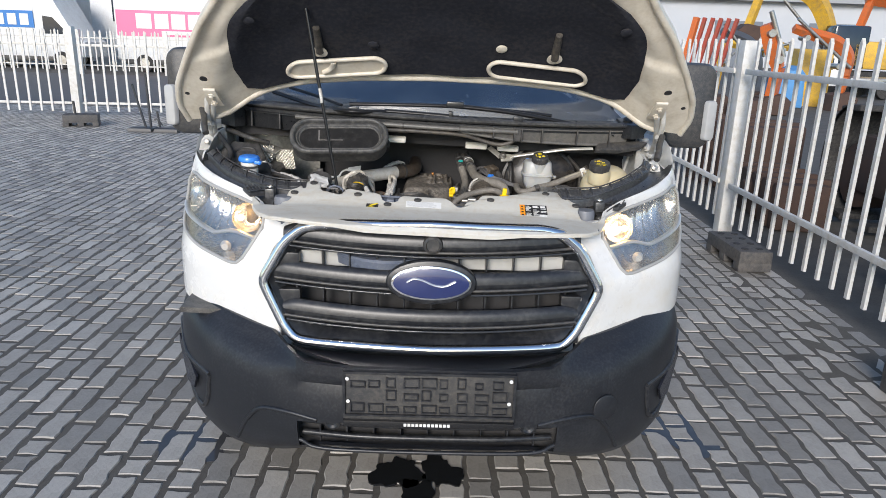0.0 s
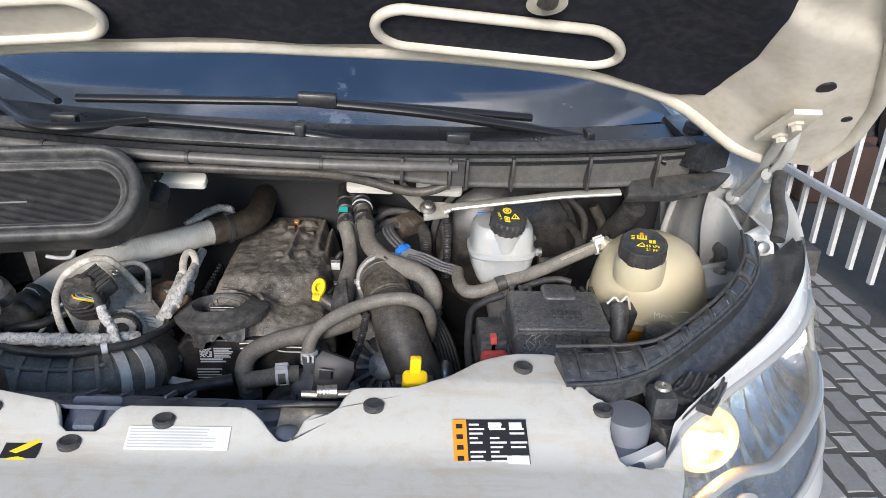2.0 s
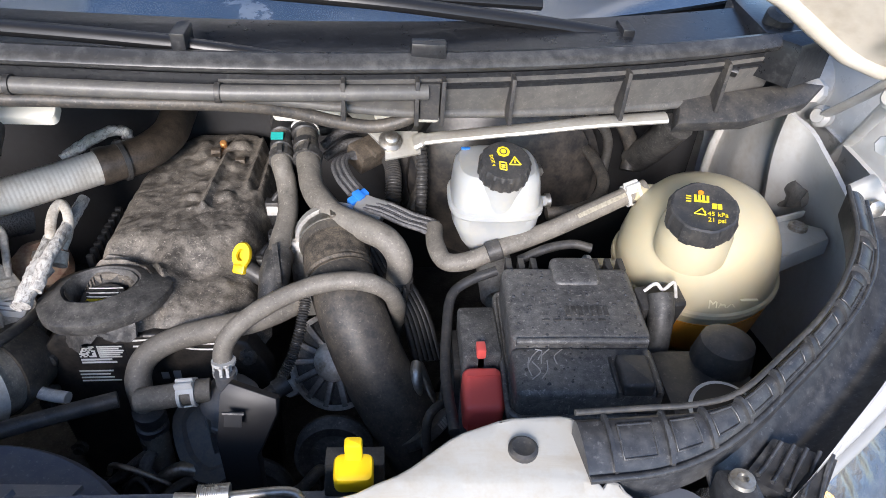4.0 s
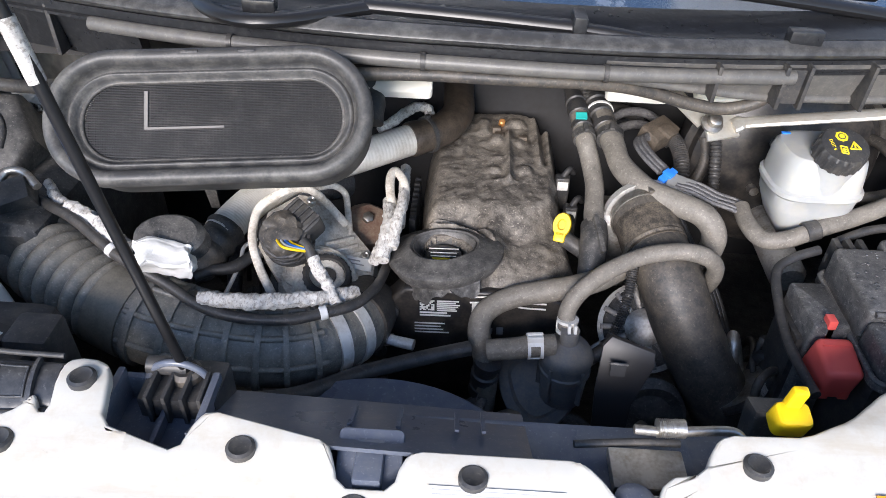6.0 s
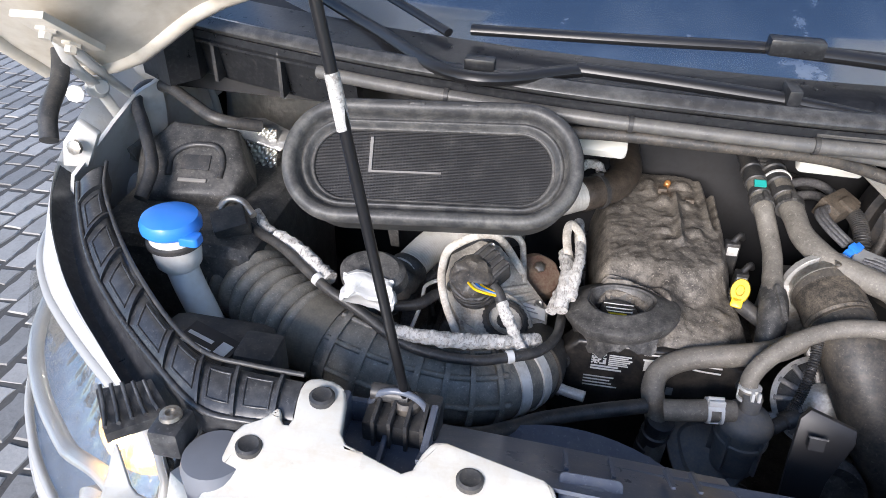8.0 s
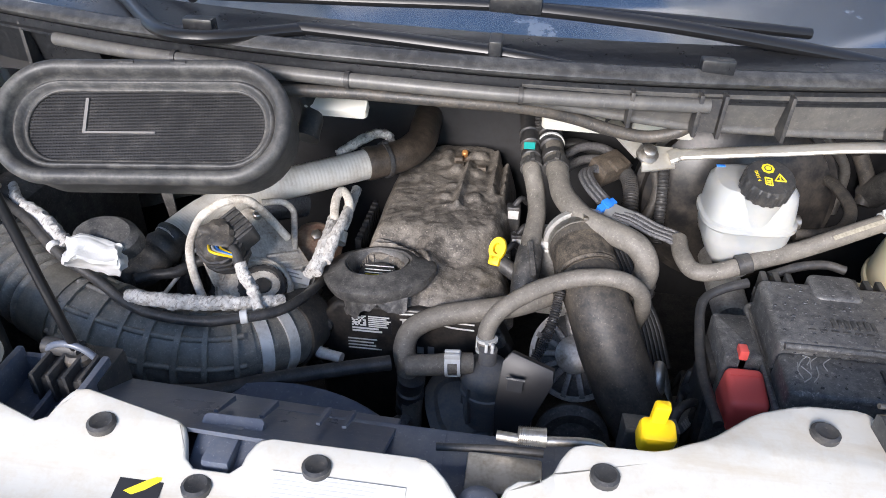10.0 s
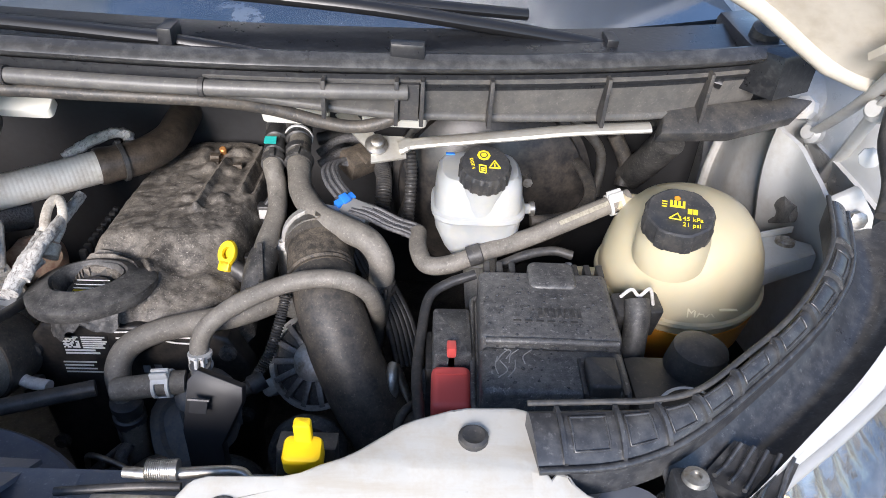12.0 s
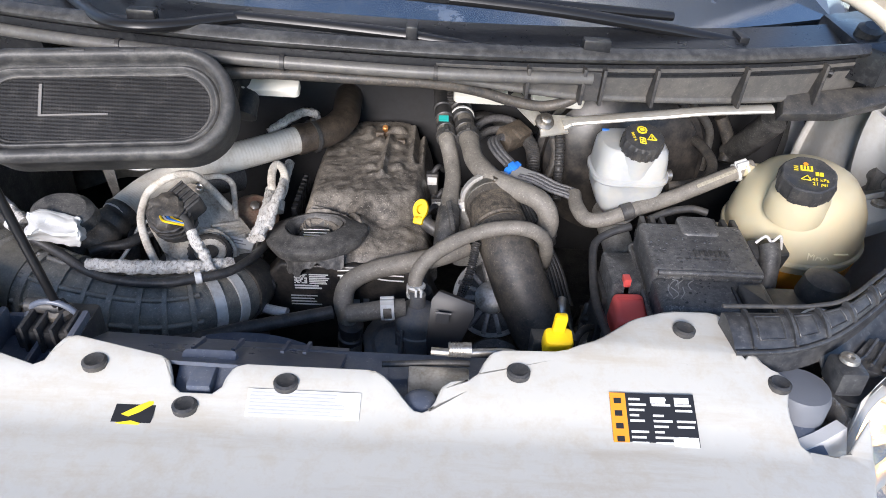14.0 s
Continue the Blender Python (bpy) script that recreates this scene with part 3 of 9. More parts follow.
for side, sname in ((-1, "fender"), (1, "fender")):
    low = [(s, z - 0.03) for s, z in EDGE]
    # below and beside the lamp, then above it and back along the side
    o = between(side, 0.60, 1.12, 26, low, [(s, z - 0.004) for s, z in LAMP_LOW], 8)
    rim_a = [skin(s, lerp(LAMP_TOP, s)[0] + 0.005, side) for s in steps(0.60, 1.12, 30)] + [skin(s, lerp(WING_TOP, s)[0], side) for s in steps(1.15, 1.7, 12)]
    rim_b = spline([(side * x, y, z) for x, y, z in WING_IN], 6)
    nb = len(rim_b) - 1
    def strip(u, v, rim_a=rim_a, rim_b=rim_b, nb=nb):
        k = u / (len(rim_a) - 1) * nb
        i = min(int(k), nb - 1)
        q = rim_b[i].lerp(rim_b[i + 1], k - i)
        w = rim_a[int(u)].lerp(q, v)
        return w + Vector((0, 0, 0.010 * math.sin(math.pi * v)))
    join(o, shell(strip, list(range(len(rim_a))), steps(0, 1, 5), (0, 0.002, -0.010)))
    join(o, between(side, 1.12, 2.0, 16, low, WING_TOP, 10))

    def fill(v, u, side=side):
        z = 0.645 + (1.045 - 0.645) * v
        s_in = lerp([(0.66, 0.515), (0.74, 0.535), (0.86, 0.575), (0.93, 0.560), (1.0, 0.505), (1.04, 0.45)], z)[0]
        return skin(s_in + (0.60 - s_in) * u, z, side)
    join(o, shell(fill, steps(0, 1, 12), steps(0, 1, 4), (-side * 0.007, 0.012, 0)))
    wpart("fender", o, WHITE, van, "white painted front fender")

    # headlamp: housing, reflectors, bulb and clear cover
    def bowl(s, v, side=side):
        a, b = smoothed(LAMP_LOW, s, 0.012)[0], smoothed(LAMP_TOP, s, 0.012)[0]
        p = skin(s, a + (b - a) * v, side)
        deep = 0.078 * math.sin(math.pi * min(1, max(0, v))) ** 0.45 * min(1.0, (s - 0.605) / 0.03, (1.118 - s) / 0.05)
        deep += 0.006 * math.sin(s * 160) * math.sin(math.pi * v)
        return p + Vector((-side * deep * min(1, s * 0.8), deep, 0))
    lamp = wpart("headlamp", shell(bowl, steps(0.607, 1.115, 60), [0, 0.02, 0.06, 0.12, 0.2, 0.3, 0.4, 0.5, 0.6, 0.7, 0.8, 0.88, 0.94, 0.98, 1.0], (-side * 0.004, 0.010, 0)), mat("lamp_reflector", (0.74, 0.72, 0.69), 0.12, metal=0.85, dirt=(0.34, 0.32, 0.30), amount=0.1, grain=55, blotch=30, vary=0.25, bump=1.0), van, "clear headlamp with its bulb lit")
    rim_pts = [skin(s, lerp(LAMP_LOW, s)[0], side) for s in steps(0.605, 1.12, 24)] + [skin(s, lerp(LAMP_TOP, s)[0], side) for s in steps(1.12, 0.605, 24)]
    wpart("lamp_rim", tube(rim_pts + [rim_pts[0]], 0.006, 6, 1, smooth=False), mat("lamp_grey_rim", (0.35, 0.35, 0.34), 0.4, grain=30), van, "grey lamp frame")
    cover = wpart("lamp_cover", between(side, 0.607, 1.115, 24, LAMP_LOW, LAMP_TOP, 6, 0.004, 0.002), clear("lamp_clear"), van, "clear plastic lamp cover")
    cover.visible_shadow = False
    bar = [skin(s, lerp([(0.64, 0.955), (0.72, 0.965), (0.80, 0.945), (0.95, 0.975), (1.09, 1.0)], s)[0], side) + Vector((0, 0.012, 0)) for s in steps(0.63, 1.10, 14)]
    wpart("lamp_divider", tube(bar, 0.011, 8, 2, flat=0.6), mat("lamp_chrome_bar", (0.6, 0.6, 0.58), 0.3, metal=0.6, grain=30), van, "silver divider across the lamp")
    for s, z, r in ((0.715, 1.0, 0.05),):
        c = skin(s, z, side) + Vector((-side * 0.03, 0.045, 0))
        wpart("reflector", lathe([(0.012, 0.02), (r * 0.7, 0.010), (r, -0.006), (r * 1.04, -0.020)], 24, aim(c, (0.0, 1, -0.2)), shut=False), mat("lamp_mirror", (0.78, 0.76, 0.72), 0.16, metal=0.85, grain=30, blotch=40, bump=1.0), van, "round mirror reflector")
    c = skin(0.705, 1.005, side) + Vector((0, 0.024, 0))
    wpart("bulb", lathe([(0.003, -0.012), (0.009, -0.006), (0.010, 0.004), (0.005, 0.012)], 16, aim(c, (0, -1, 0))), glow("bulb_light", (1.0, 0.58, 0.20), 60.0), van, "lit warm bulb")
    c = skin(0.75, 0.905, side) + Vector((0, 0.03, 0))
    wpart("turn_bulb", lathe([(0.01, -0.012), (0.02, 0), (0.012, 0.014)], 14, aim(c, (0, -1, 0))), mat("clear_bulb", (0.62, 0.60, 0.57), 0.2, metal=0.4, grain=30), van, "clear indicator bulb")

# bumper
BPLAN = [(0.0, 0.0, 2.305), (0.25, 0.25, 2.307), (0.45, 0.45, 2.345), (0.62, 0.615, 2.415), (0.78, 0.755, 2.515), (0.92, 0.865, 2.63), (1.06, 0.945, 2.76), (1.2, 0.985, 2.90), (1.4, 1.0, 3.08), (1.75, 1.005, 3.42)]
BTOP = [(0.0, 0.640), (0.42, 0.642), (0.52, 0.672), (0.7, 0.690), (0.9, 0.705), (1.1, 0.725), (1.4, 0.75), (2.6, 0.76)]
BLOW = [(0.0, 0.30), (0.35, 0.295), (0.55, 0.235), (0.75, 0.205), (1.2, 0.22), (1.75, 0.24)]
BSET = [(0.0, 0.10), (0.12, 0.035), (0.3, 0.008), (0.55, 0.0), (0.78, 0.006), (0.90, 0.04), (1.0, 0.145)]


def bumper_at(s, v, side=1):
    x, y = smoothed(BPLAN, s)
    z0, z1 = smoothed(BLOW, s)[0], smoothed(BTOP, s, 0.02)[0]
    b = smoothed(BSET, v, 0.02)[0]
    if v > 0.85:
        b *= max(0.0, min(1.0, (abs(s) - 0.40) / 0.14))
    k = max(0.12, 1 - max(0, s - 0.8) * 1.6)
    return Vector((side * (x - b * (1 - k)), y + b * k, z0 + (z1 - z0) * v))


us = sorted(set([round(u, 4) for u in steps(-1.75, 1.75, 90)] + [-0.43, 0.43, -0.36, 0.36]))
bm = shell(lambda u, v: bumper_at(abs(u), v, -1 if u < 0 else 1), us, [0, 0.06, 0.12, 0.2, 0.3, 0.42, 0.46, 0.55, 0.64, 0.72, 0.8, 0.86, 0.91, 0.95, 0.98, 1.0], (0, 0.02, 0),
           keep=lambda u, v: not (abs(u) < 0.43 and 0.10 < v < 0.44 and not (abs(u) > 0.36 and v > 0.42)))
bumper = wpart("bumper", bm, BUMPER, van, "black textured plastic front bumper, wet and scratched")
# ledge between bumper lip and grille
wpart("bumper_ledge", shell(lambda u, v: Vector((u, 2.307 + 0.18 * (abs(u) / 0.52) ** 2 * (1 - v) + (2.47 - 2.307) * v + 0.02 * (abs(u) / 0.5) ** 2 * v, 0.628 - 0.02 * v + 0.03 * (abs(u) / 0.5) ** 3)), steps(-0.52, 0.52, 20), steps(0, 1, 5), (0, 0.004, -0.012)), BUMPER, van, "black ledge under the grille")
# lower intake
# dark plate put in for the shade inside the opening
wpart("lower_intake", box(-0.46, 0.46, 2.43, 2.45, 0.29, 0.47), CAVITY, van, "dark plate standing in for the shade in the lower air intake")
for z in (0.36, 0.405):
    wpart("intake_bar", tube([(-0.42, 2.40, z), (-0.2, 2.375, z), (0.2, 2.375, z), (0.42, 2.40, z)], 0.010, 8), GRILLE, van, "black intake bar")
for k in range(9):
    x = -0.36 + 0.09 * k
    wpart("intake_rib", box(x - 0.002, x + 0.002, 2.385, 2.43, 0.335, 0.43), GRILLE, van)
wpart("intake_lip", tube([(-0.43, 2.375, 0.345), (-0.3, 2.35, 0.325), (0.3, 2.35, 0.325), (0.43, 2.375, 0.345)], 0.007, 8), BUMPER, van)
for x in (-0.315, 0.335):
    wpart("tow_point", lathe([(0.028, 0), (0.028, 0.012), (0.02, 0.016), (0.012, 0.010)], 20, aim((x, 2.375, 0.418), (0, -1, 0))), GRILLE, van, "round black parking sensor")
wpart("tow_cover", lathe([(0.046, 0), (0.046, 0.004), (0.043, 0.006)], 28, aim((0.595, 2.404, 0.475), (0.35, -1, 0.0))), BUMPER, van, "round black towing eye cover")
for side in (-1, 1):
    pts = [bumper_at(s, v, side) for s, v in ((0.80, 0.58), (0.83, 0.34), (0.90, 0.26), (1.08, 0.46), (1.16, 0.62), (1.14, 0.68), (0.98, 0.58))]
    wpart("corner_trim", tube(pts + [pts[0]], 0.009, 8, 3), GRILLE, van, "black corner trim frame")
    pts2 = [bumper_at(s, v, side) + Vector((side * 0.004, -0.004, 0)) for s, v in ((0.87, 0.50), (0.90, 0.38), (0.96, 0.38), (1.10, 0.55), (1.10, 0.61))]
    o = bmesh.new()
    o.faces.new([o.verts.new(p) for p in pts2])
    ext = bmesh.ops.extrude_face_region(o, geom=list(o.faces))
    bmesh.ops.translate(o, vec=(side * 0.006, -0.008, 0), verts=[v for v in ext["geom"] if isinstance(v, bmesh.types.BMVert)])
    wpart("corner_insert", o, mat("gloss_black", (0.02, 0.022, 0.03), 0.2, grain=30), van, "glossy black corner insert")
    # lower arch edge of the bumper
    wpart("arch_rim", tube([bumper_at(s, v, side) for s, v in ((0.36, 0.44), (0.47, 0.50), (0.56, 0.48), (0.62, 0.36), (0.68, 0.14))], 0.008, 8), BUMPER, van)

# number plate holder
holder = wpart("plate_holder", box(-0.268, 0.276, 2.285, 2.305, 0.462, 0.645, 0.006), BLACK, van, "empty black number plate holder")
rngp = random.Random(5)
for i in range(9):
    for j in range(3):
        x0, z0 = -0.245 + 0.056 * i, 0.505 + 0.043 * j
        if rngp.random() < 0.85:
            w, hgt = rngp.uniform(0.026, 0.050), rngp.uniform(0.018, 0.034)
            fr = box(x0, x0 + w, 2.278, 2.287, z0, z0 + 0.004, bm=None)
            box(x0, x0 + w, 2.278, 2.287, z0 + hgt, z0 + hgt + 0.004, bm=fr)
            box(x0, x0 + 0.004, 2.278, 2.287, z0 + 0.004, z0 + hgt, bm=fr)
            box(x0 + w - 0.004, x0 + w, 2.278, 2.287, z0 + 0.004, z0 + hgt, bm=fr)
            wpart("holder_rib", fr, GRILLE, van)
fr = box(-0.268, 0.276, 2.276, 2.286, 0.638, 0.646)
box(-0.268, 0.276, 2.276, 2.286, 0.494, 0.500, bm=fr)
box(-0.268, -0.260, 2.276, 2.286, 0.5, 0.638, bm=fr)
box(0.268, 0.276, 2.276, 2.286, 0.5, 0.638, bm=fr)
wpart("holder_frame", fr, GRILLE, van)
wpart("holder_strip", box(-0.268, 0.276, 2.272, 2.292, 0.458, 0.480, 0.004), mat("gloss_black_strip", (0.015, 0.015, 0.016), 0.25, grain=30), van, "glossy black dealer strip")
for k in range(12):
    wpart("strip_mark", box(-0.075 + 0.0125 * k, -0.066 + 0.0125 * k, 2.2705, 2.2725, 0.464, 0.474), PAPER, van)
for x, z in ((-0.253, 0.622), (-0.251, 0.545), (0.259, 0.625), (0.256, 0.548)):
    wpart("screw", lathe([(0.006, 0), (0.006, 0.002), (0.003, 0.003)], 12, aim((x, 2.2775, z), (0, -1, 0))), PAPER, van, "white screw head")

# grille
def gout(k, grow=0.0):
    """The grille's outline, k from 0 to 1 round it, from the middle of its top."""
    tab = [(0.0, 0.0, 1.078), (0.13, 0.36, 1.068), (0.17, 0.43, 1.052), (0.21, 0.49, 1.0), (0.27, 0.565, 0.87), (0.30, 0.563, 0.845), (0.37, 0.50, 0.705), (0.40, 0.46, 0.655), (0.43, 0.40, 0.648), (0.5, 0.0, 0.640)]
    kk = k if k <= 0.5 else 1 - k
    x, z = smoothed(tab, kk, 0.006)
    if kk < 0.012 or kk > 0.488:
        z = lerp(tab, kk)[1]
        x = lerp(tab, kk)[0]
    cx, cz = 0.0, 0.85
    x, z = cx + (x - cx) * (1 + grow), cz + (z - cz) * (1 + grow * 2.2)
    return (x if k <= 0.5 else -x), z


def gy(x, z):
    return 2.452 + 0.16 * x * x + (0.10 * (z - 0.85) if z > 0.85 else -0.06 * (z - 0.85) * 0)


def ring(grow, dy, n=120):
    return [Vector((x, gy(x, z) + dy, z)) for x, z in (gout(i / n, grow) for i in range(n))]


def band(a, b, depth, bm=None):
    o = bm or bmesh.new()
    n = len(a)
    A, B = [o.verts.new(p) for p in a], [o.verts.new(p) for p in b]
    C, D = [o.verts.new(p + Vector((0, depth, 0))) for p in a], [o.verts.new(p + Vector((0, depth, 0))) for p in b]
    for i in range(n):
        j = (i + 1) % n
        for q in ((A[i], A[j], B[j], B[i]), (C[i], D[i], D[j], C[j]), (A[i], C[i], C[j], A[j]), (B[i], B[j], D[j], D[i])):
            o.faces.new(q)
    return o


CR = ring(-0.022, -0.014)
grille = wpart("grille", tube(CR + [CR[0]], 0.0195, 14, 1, smooth=False, flat=0.9), CHROME, van, "chrome framed black front grille")
wpart("grille_inner_frame", band(ring(-0.043, -0.016), ring(-0.12, 0.035), 0.03), GRILLE, van, "black inner grille frame")
# one flat dark sheet stands in for the shaded depth behind the slats
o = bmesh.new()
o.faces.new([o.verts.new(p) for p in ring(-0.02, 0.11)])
wpart("grille_back", o, CAVITY, van, "dark sheet standing in for the shade behind the grille")
for k in range(11):
    x = -0.45 + 0.09 * k
    zt = 1.04 if abs(x) < 0.42 else 0.98
    zb = 0.66 if abs(x) < 0.42 else 0.72
    wpart("grille_rib", box(x - 0.0025, x + 0.0025, gy(x, 0.85) + 0.03, gy(x, 0.85) + 0.08, zb, zt), GRILLE, van)
wpart("radiator_beam", box(-0.5, 0.5, 2.535, 2.56, 0.90, 0.95), mat("grey_beam", (0.42, 0.42, 0.40), 0.5, grain=30), van, "pale beam behind the grille")
for zc, half, droop in ((0.985, 0.485, 0.020), (0.862, 0.53, 0.020), (0.735, 0.50, 0.020)):
    parts = ((-half, half),) if abs(zc - 0.862) > 0.01 else ((-half, -0.13), (0.13, half))
    for a, b in parts:
        def slat(u, v, zc=zc, half=half, droop=droop):
            x = u
            e = abs(u) / half
            z = zc + 0.03 - droop * (1 - e * e)
            hh = 0.038 * min(1.0, (1.03 - e) * 9) ** 0.5 if e < 1.03 else 0.01
            ang = v * 2 * math.pi
            return Vector((x, gy(x, z) + 0.016 - 0.022 * math.cos(ang), z + hh * math.sin(ang) * 0.95))
        wpart("grille_slat", shell(slat, steps(a, b, 40), steps(0, 1, 14), (0, 0.001, 0)), GRILLE, van, "thick black grille slat")
        pts = [Vector((x, gy(x, zc) - 0.010, zc + 0.012 - droop * (1 - (x / half) ** 2))) for x in steps(a * 0.97 if abs(a) > 0.2 else a, b * 0.97 if abs(b) > 0.2 else b, 24)]
        wpart("slat_groove", tube(pts, 0.005, 6, 1), BLACK, van)
        pts = [p + Vector((0, 0.002, -0.016)) for p in pts]
        wpart("slat_edge", tube(pts, 0.004, 6, 1), mat("gloss_edge", (0.03, 0.032, 0.036), 0.18, grain=40), van, "glossy slat edge")
for sx in (-1, 1):
    for zc in (0.925, 0.80, 0.69):
        wpart("grille_end_block", box(sx * 0.47 - 0.035, sx * 0.47 + 0.035, gy(0.45, 0.85) + 0.012, gy(0.45, 0.85) + 0.05, zc - 0.03, zc + 0.028, 0.006), GRILLE, van)

# badge: a blue oval with a plain silver sweep
EM = aim((0.0, 2.432, 0.886), (0, -1, 0.08))


def oval(rx, rz, z0, z1, bev):
    return prism([(rx * math.cos(2 * math.pi * k / 48), rz * math.sin(2 * math.pi * k / 48)) for k in range(48)], z0, z1, bev, EM)


wpart("badge_surround", oval(0.146, 0.072, -0.03, 0.004, 0.008), GRILLE, van, "black oval surround")
wpart("badge_rim", oval(0.130, 0.056, 0.004, 0.012, 0.003), CHROME, van, "silver oval rim")
wpart("badge_face", oval(0.122, 0.049, 0.012, 0.015, 0.002), mat("badge_blue", (0.02, 0.03, 0.11), 0.3, coat=0.5, grain=30, vary=0.15), van, "dark blue oval badge")
sweep = [(-0.078, 0.004, 0.017), (-0.055, 0.016, 0.017), (-0.025, 0.010, 0.017), (0.01, -0.004, 0.017), (0.045, -0.006, 0.017), (0.078, 0.010, 0.017)]
wpart("badge_sweep", tube([EM @ Vector(p) for p in sweep], 0.006, 8, 6, flat=0.6), mat("badge_silver", (0.8, 0.8, 0.8), 0.25, metal=0.7, grain=30), van, "plain silver mark on the badge")
wpart("nose_camera", lathe([(0.030, -0.02), (0.032, 0.0), (0.030, 0.012), (0.022, 0.018), (0.020, 0.012)], 24, aim((0.002, 2.462, 1.004), (0, -1, -0.05))), BLACK, van, "round black cap in the grille")

seat(NOSE, before)

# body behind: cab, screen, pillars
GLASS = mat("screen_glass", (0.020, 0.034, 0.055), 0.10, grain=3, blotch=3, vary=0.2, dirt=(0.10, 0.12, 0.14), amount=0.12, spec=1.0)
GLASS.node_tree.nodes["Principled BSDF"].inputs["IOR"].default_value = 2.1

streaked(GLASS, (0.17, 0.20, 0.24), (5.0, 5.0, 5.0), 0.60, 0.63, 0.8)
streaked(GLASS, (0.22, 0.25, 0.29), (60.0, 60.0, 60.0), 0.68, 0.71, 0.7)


def screen(u, v):
    x = u * (0.86 - 0.16 * v)
    return Vector((x, 3.20 + 0.28 * u * u * (1 - 0.3 * v) + 0.98 * v, 1.335 + (0.36 * 0.98 * v if v < 0.14 else 0.0494 + 0.86 * 0.98 * (v - 0.14)) - 0.02 * u * u))


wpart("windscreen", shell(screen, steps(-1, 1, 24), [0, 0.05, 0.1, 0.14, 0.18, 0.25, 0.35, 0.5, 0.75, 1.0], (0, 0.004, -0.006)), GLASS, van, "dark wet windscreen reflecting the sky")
for side in (-1, 1):
    wpart("screen_pillar", shell(lambda u, v, side=side: Vector((side * (0.86 - 0.16 * v + 0.16 * u), 3.48 + 0.20 * u + 0.90 * v - 0.2 * v * u, 1.315 + 0.82 * v - 0.03 * u)), steps(0, 1, 5), steps(0, 1, 8), (-side * 0.02, 0.03, -0.02)), WHITE, van, "white screen pillar")
    wpart("side_panel", shell(lambda u, v, side=side: Vector((side * (1.0 + 0.015 * math.sin(v * 3) - 0.28 * max(0, v - 0.30) - 0.09 * (1 - u) ** 2), 3.55 + 3.4 * u + 0.5 * max(0, v - 0.42) * (1 - u), 0.4 + 2.1 * v)), steps(0, 1, 4), steps(0, 1, 10), (-side * 0.03, 0, 0)), WHITE, van, "white van side")
wpart("roof", box(-0.86, 0.86, 4.15, 6.9, 2.15, 2.5, 0.1), WHITE, van, "white van roof")
wpart("rear_wall", box(-0.98, 0.98, 6.9, 6.95, 0.4, 2.4, 0.02), WHITE, van, "white van rear")
wpart("floor_pan", box(-0.95, 0.95, 3.62, 6.9, 0.35, 0.45), CAVITY, van, "dark van underside")
for side in (-1, 1):
    for y in (3.42, 6.2):
        w = wpart("wheel", lathe([(0.16, -0.10), (0.30, -0.11), (0.345, -0.09), (0.35, 0.0), (0.345, 0.09), (0.30, 0.11), (0.16, 0.10)], 40, aim((side * 0.86, y, 0.35), (side, 0, 0))), TYRE, van, "black van tyre")
        wpart("rim", lathe([(0.19, 0.06), (0.18, 0.09), (0.10, 0.10), (0.05, 0.11)], 24, aim((side * 0.86, y, 0.35), (side, 0, 0))), STEEL, van, "grey steel rim")
    # mirror
    arm = box(side * 1.02 - 0.06, side * 1.02 + 0.06, 3.56, 3.62, 1.24, 1.34, 0.02)
    wpart("mirror_arm", arm, BLACK, van, "black mirror arm")
    wpart("door_mirror", prism(rounded(-0.105, 0.105, -0.19, 0.19, 0.06), -0.07, 0.07, 0.03, aim((1.165 if side > 0 else -1.095, 3.60, 1.39), (0, -1, 0.0))), BLACK, van, "black door mirror housing")
    wpart("mirror_lamp", prism(rounded(-0.03, 0.03, -0.09, 0.09, 0.02), 0, 0.025, 0.01, aim((1.245 if side > 0 else -1.175, 3.54, 1.33), (side * 0.5, -1, 0))), mat("lamp_white", (0.42, 0.42, 0.41), 0.2, grain=30), van, "clear side indicator")


# ---- the open hood ----
before = built()
REAR = [(0.0, 3.08, 1.502), (0.3, 3.09, 1.495), (0.5, 3.11, 1.478), (0.6, 3.12, 1.460), (0.7, 3.13, 1.432), (0.76, 3.13, 1.402), (0.82, 3.125, 1.352), (0.86, 3.12, 1.332), (1.0, 3.13, 1.312)]


def hood_at(u, v):
    """u across (-1 to 1), v from the rear edge (0) to the front edge (1) of the raised hood; its inner face."""
    a = abs(u)
    half = lerp([(0.0, 0.975), (0.10, 0.985), (0.22, 0.955), (0.36, 0.885), (0.52, 0.80), (0.66, 0.70), (0.82, 0.60), (1.0, 0.50)], v)[0]
    ty, tz = smoothed(REAR, a, 0.03)
    rear_y = 3.02 + 0.11 * a ** 2 + (ty - 3.02 - 0.11 * a ** 2) * (1 - v) ** 2
    rear_z = 1.482 + (tz - 1.482) * (1 - v)
    L = 0.86
    y = rear_y - L * v * 0.80
    z = rear_z + L * v * 0.58
    bow = 0.05 * math.sin(math.pi * min(1, v)) * (1 - a * a)
    step = min(1.0, max(0.0, (v - 0.345) / 0.035)) * min(1.0, max(0.0, (a - 0.80) / 0.05)) * min(1.0, max(0.0, (1.0 - a) / 0.03))
    dish = math.exp(-((a - 0.88) / 0.05) ** 2 - ((v - 0.52) / 0.10) ** 2) + 0.7 * math.exp(-((a - 0.86) / 0.06) ** 2 - ((v - 0.17) / 0.12) ** 2)
    lift = 0.016 * step * max(0.0, 1 - (v - 0.345) * 2.2) - 0.010 * dish
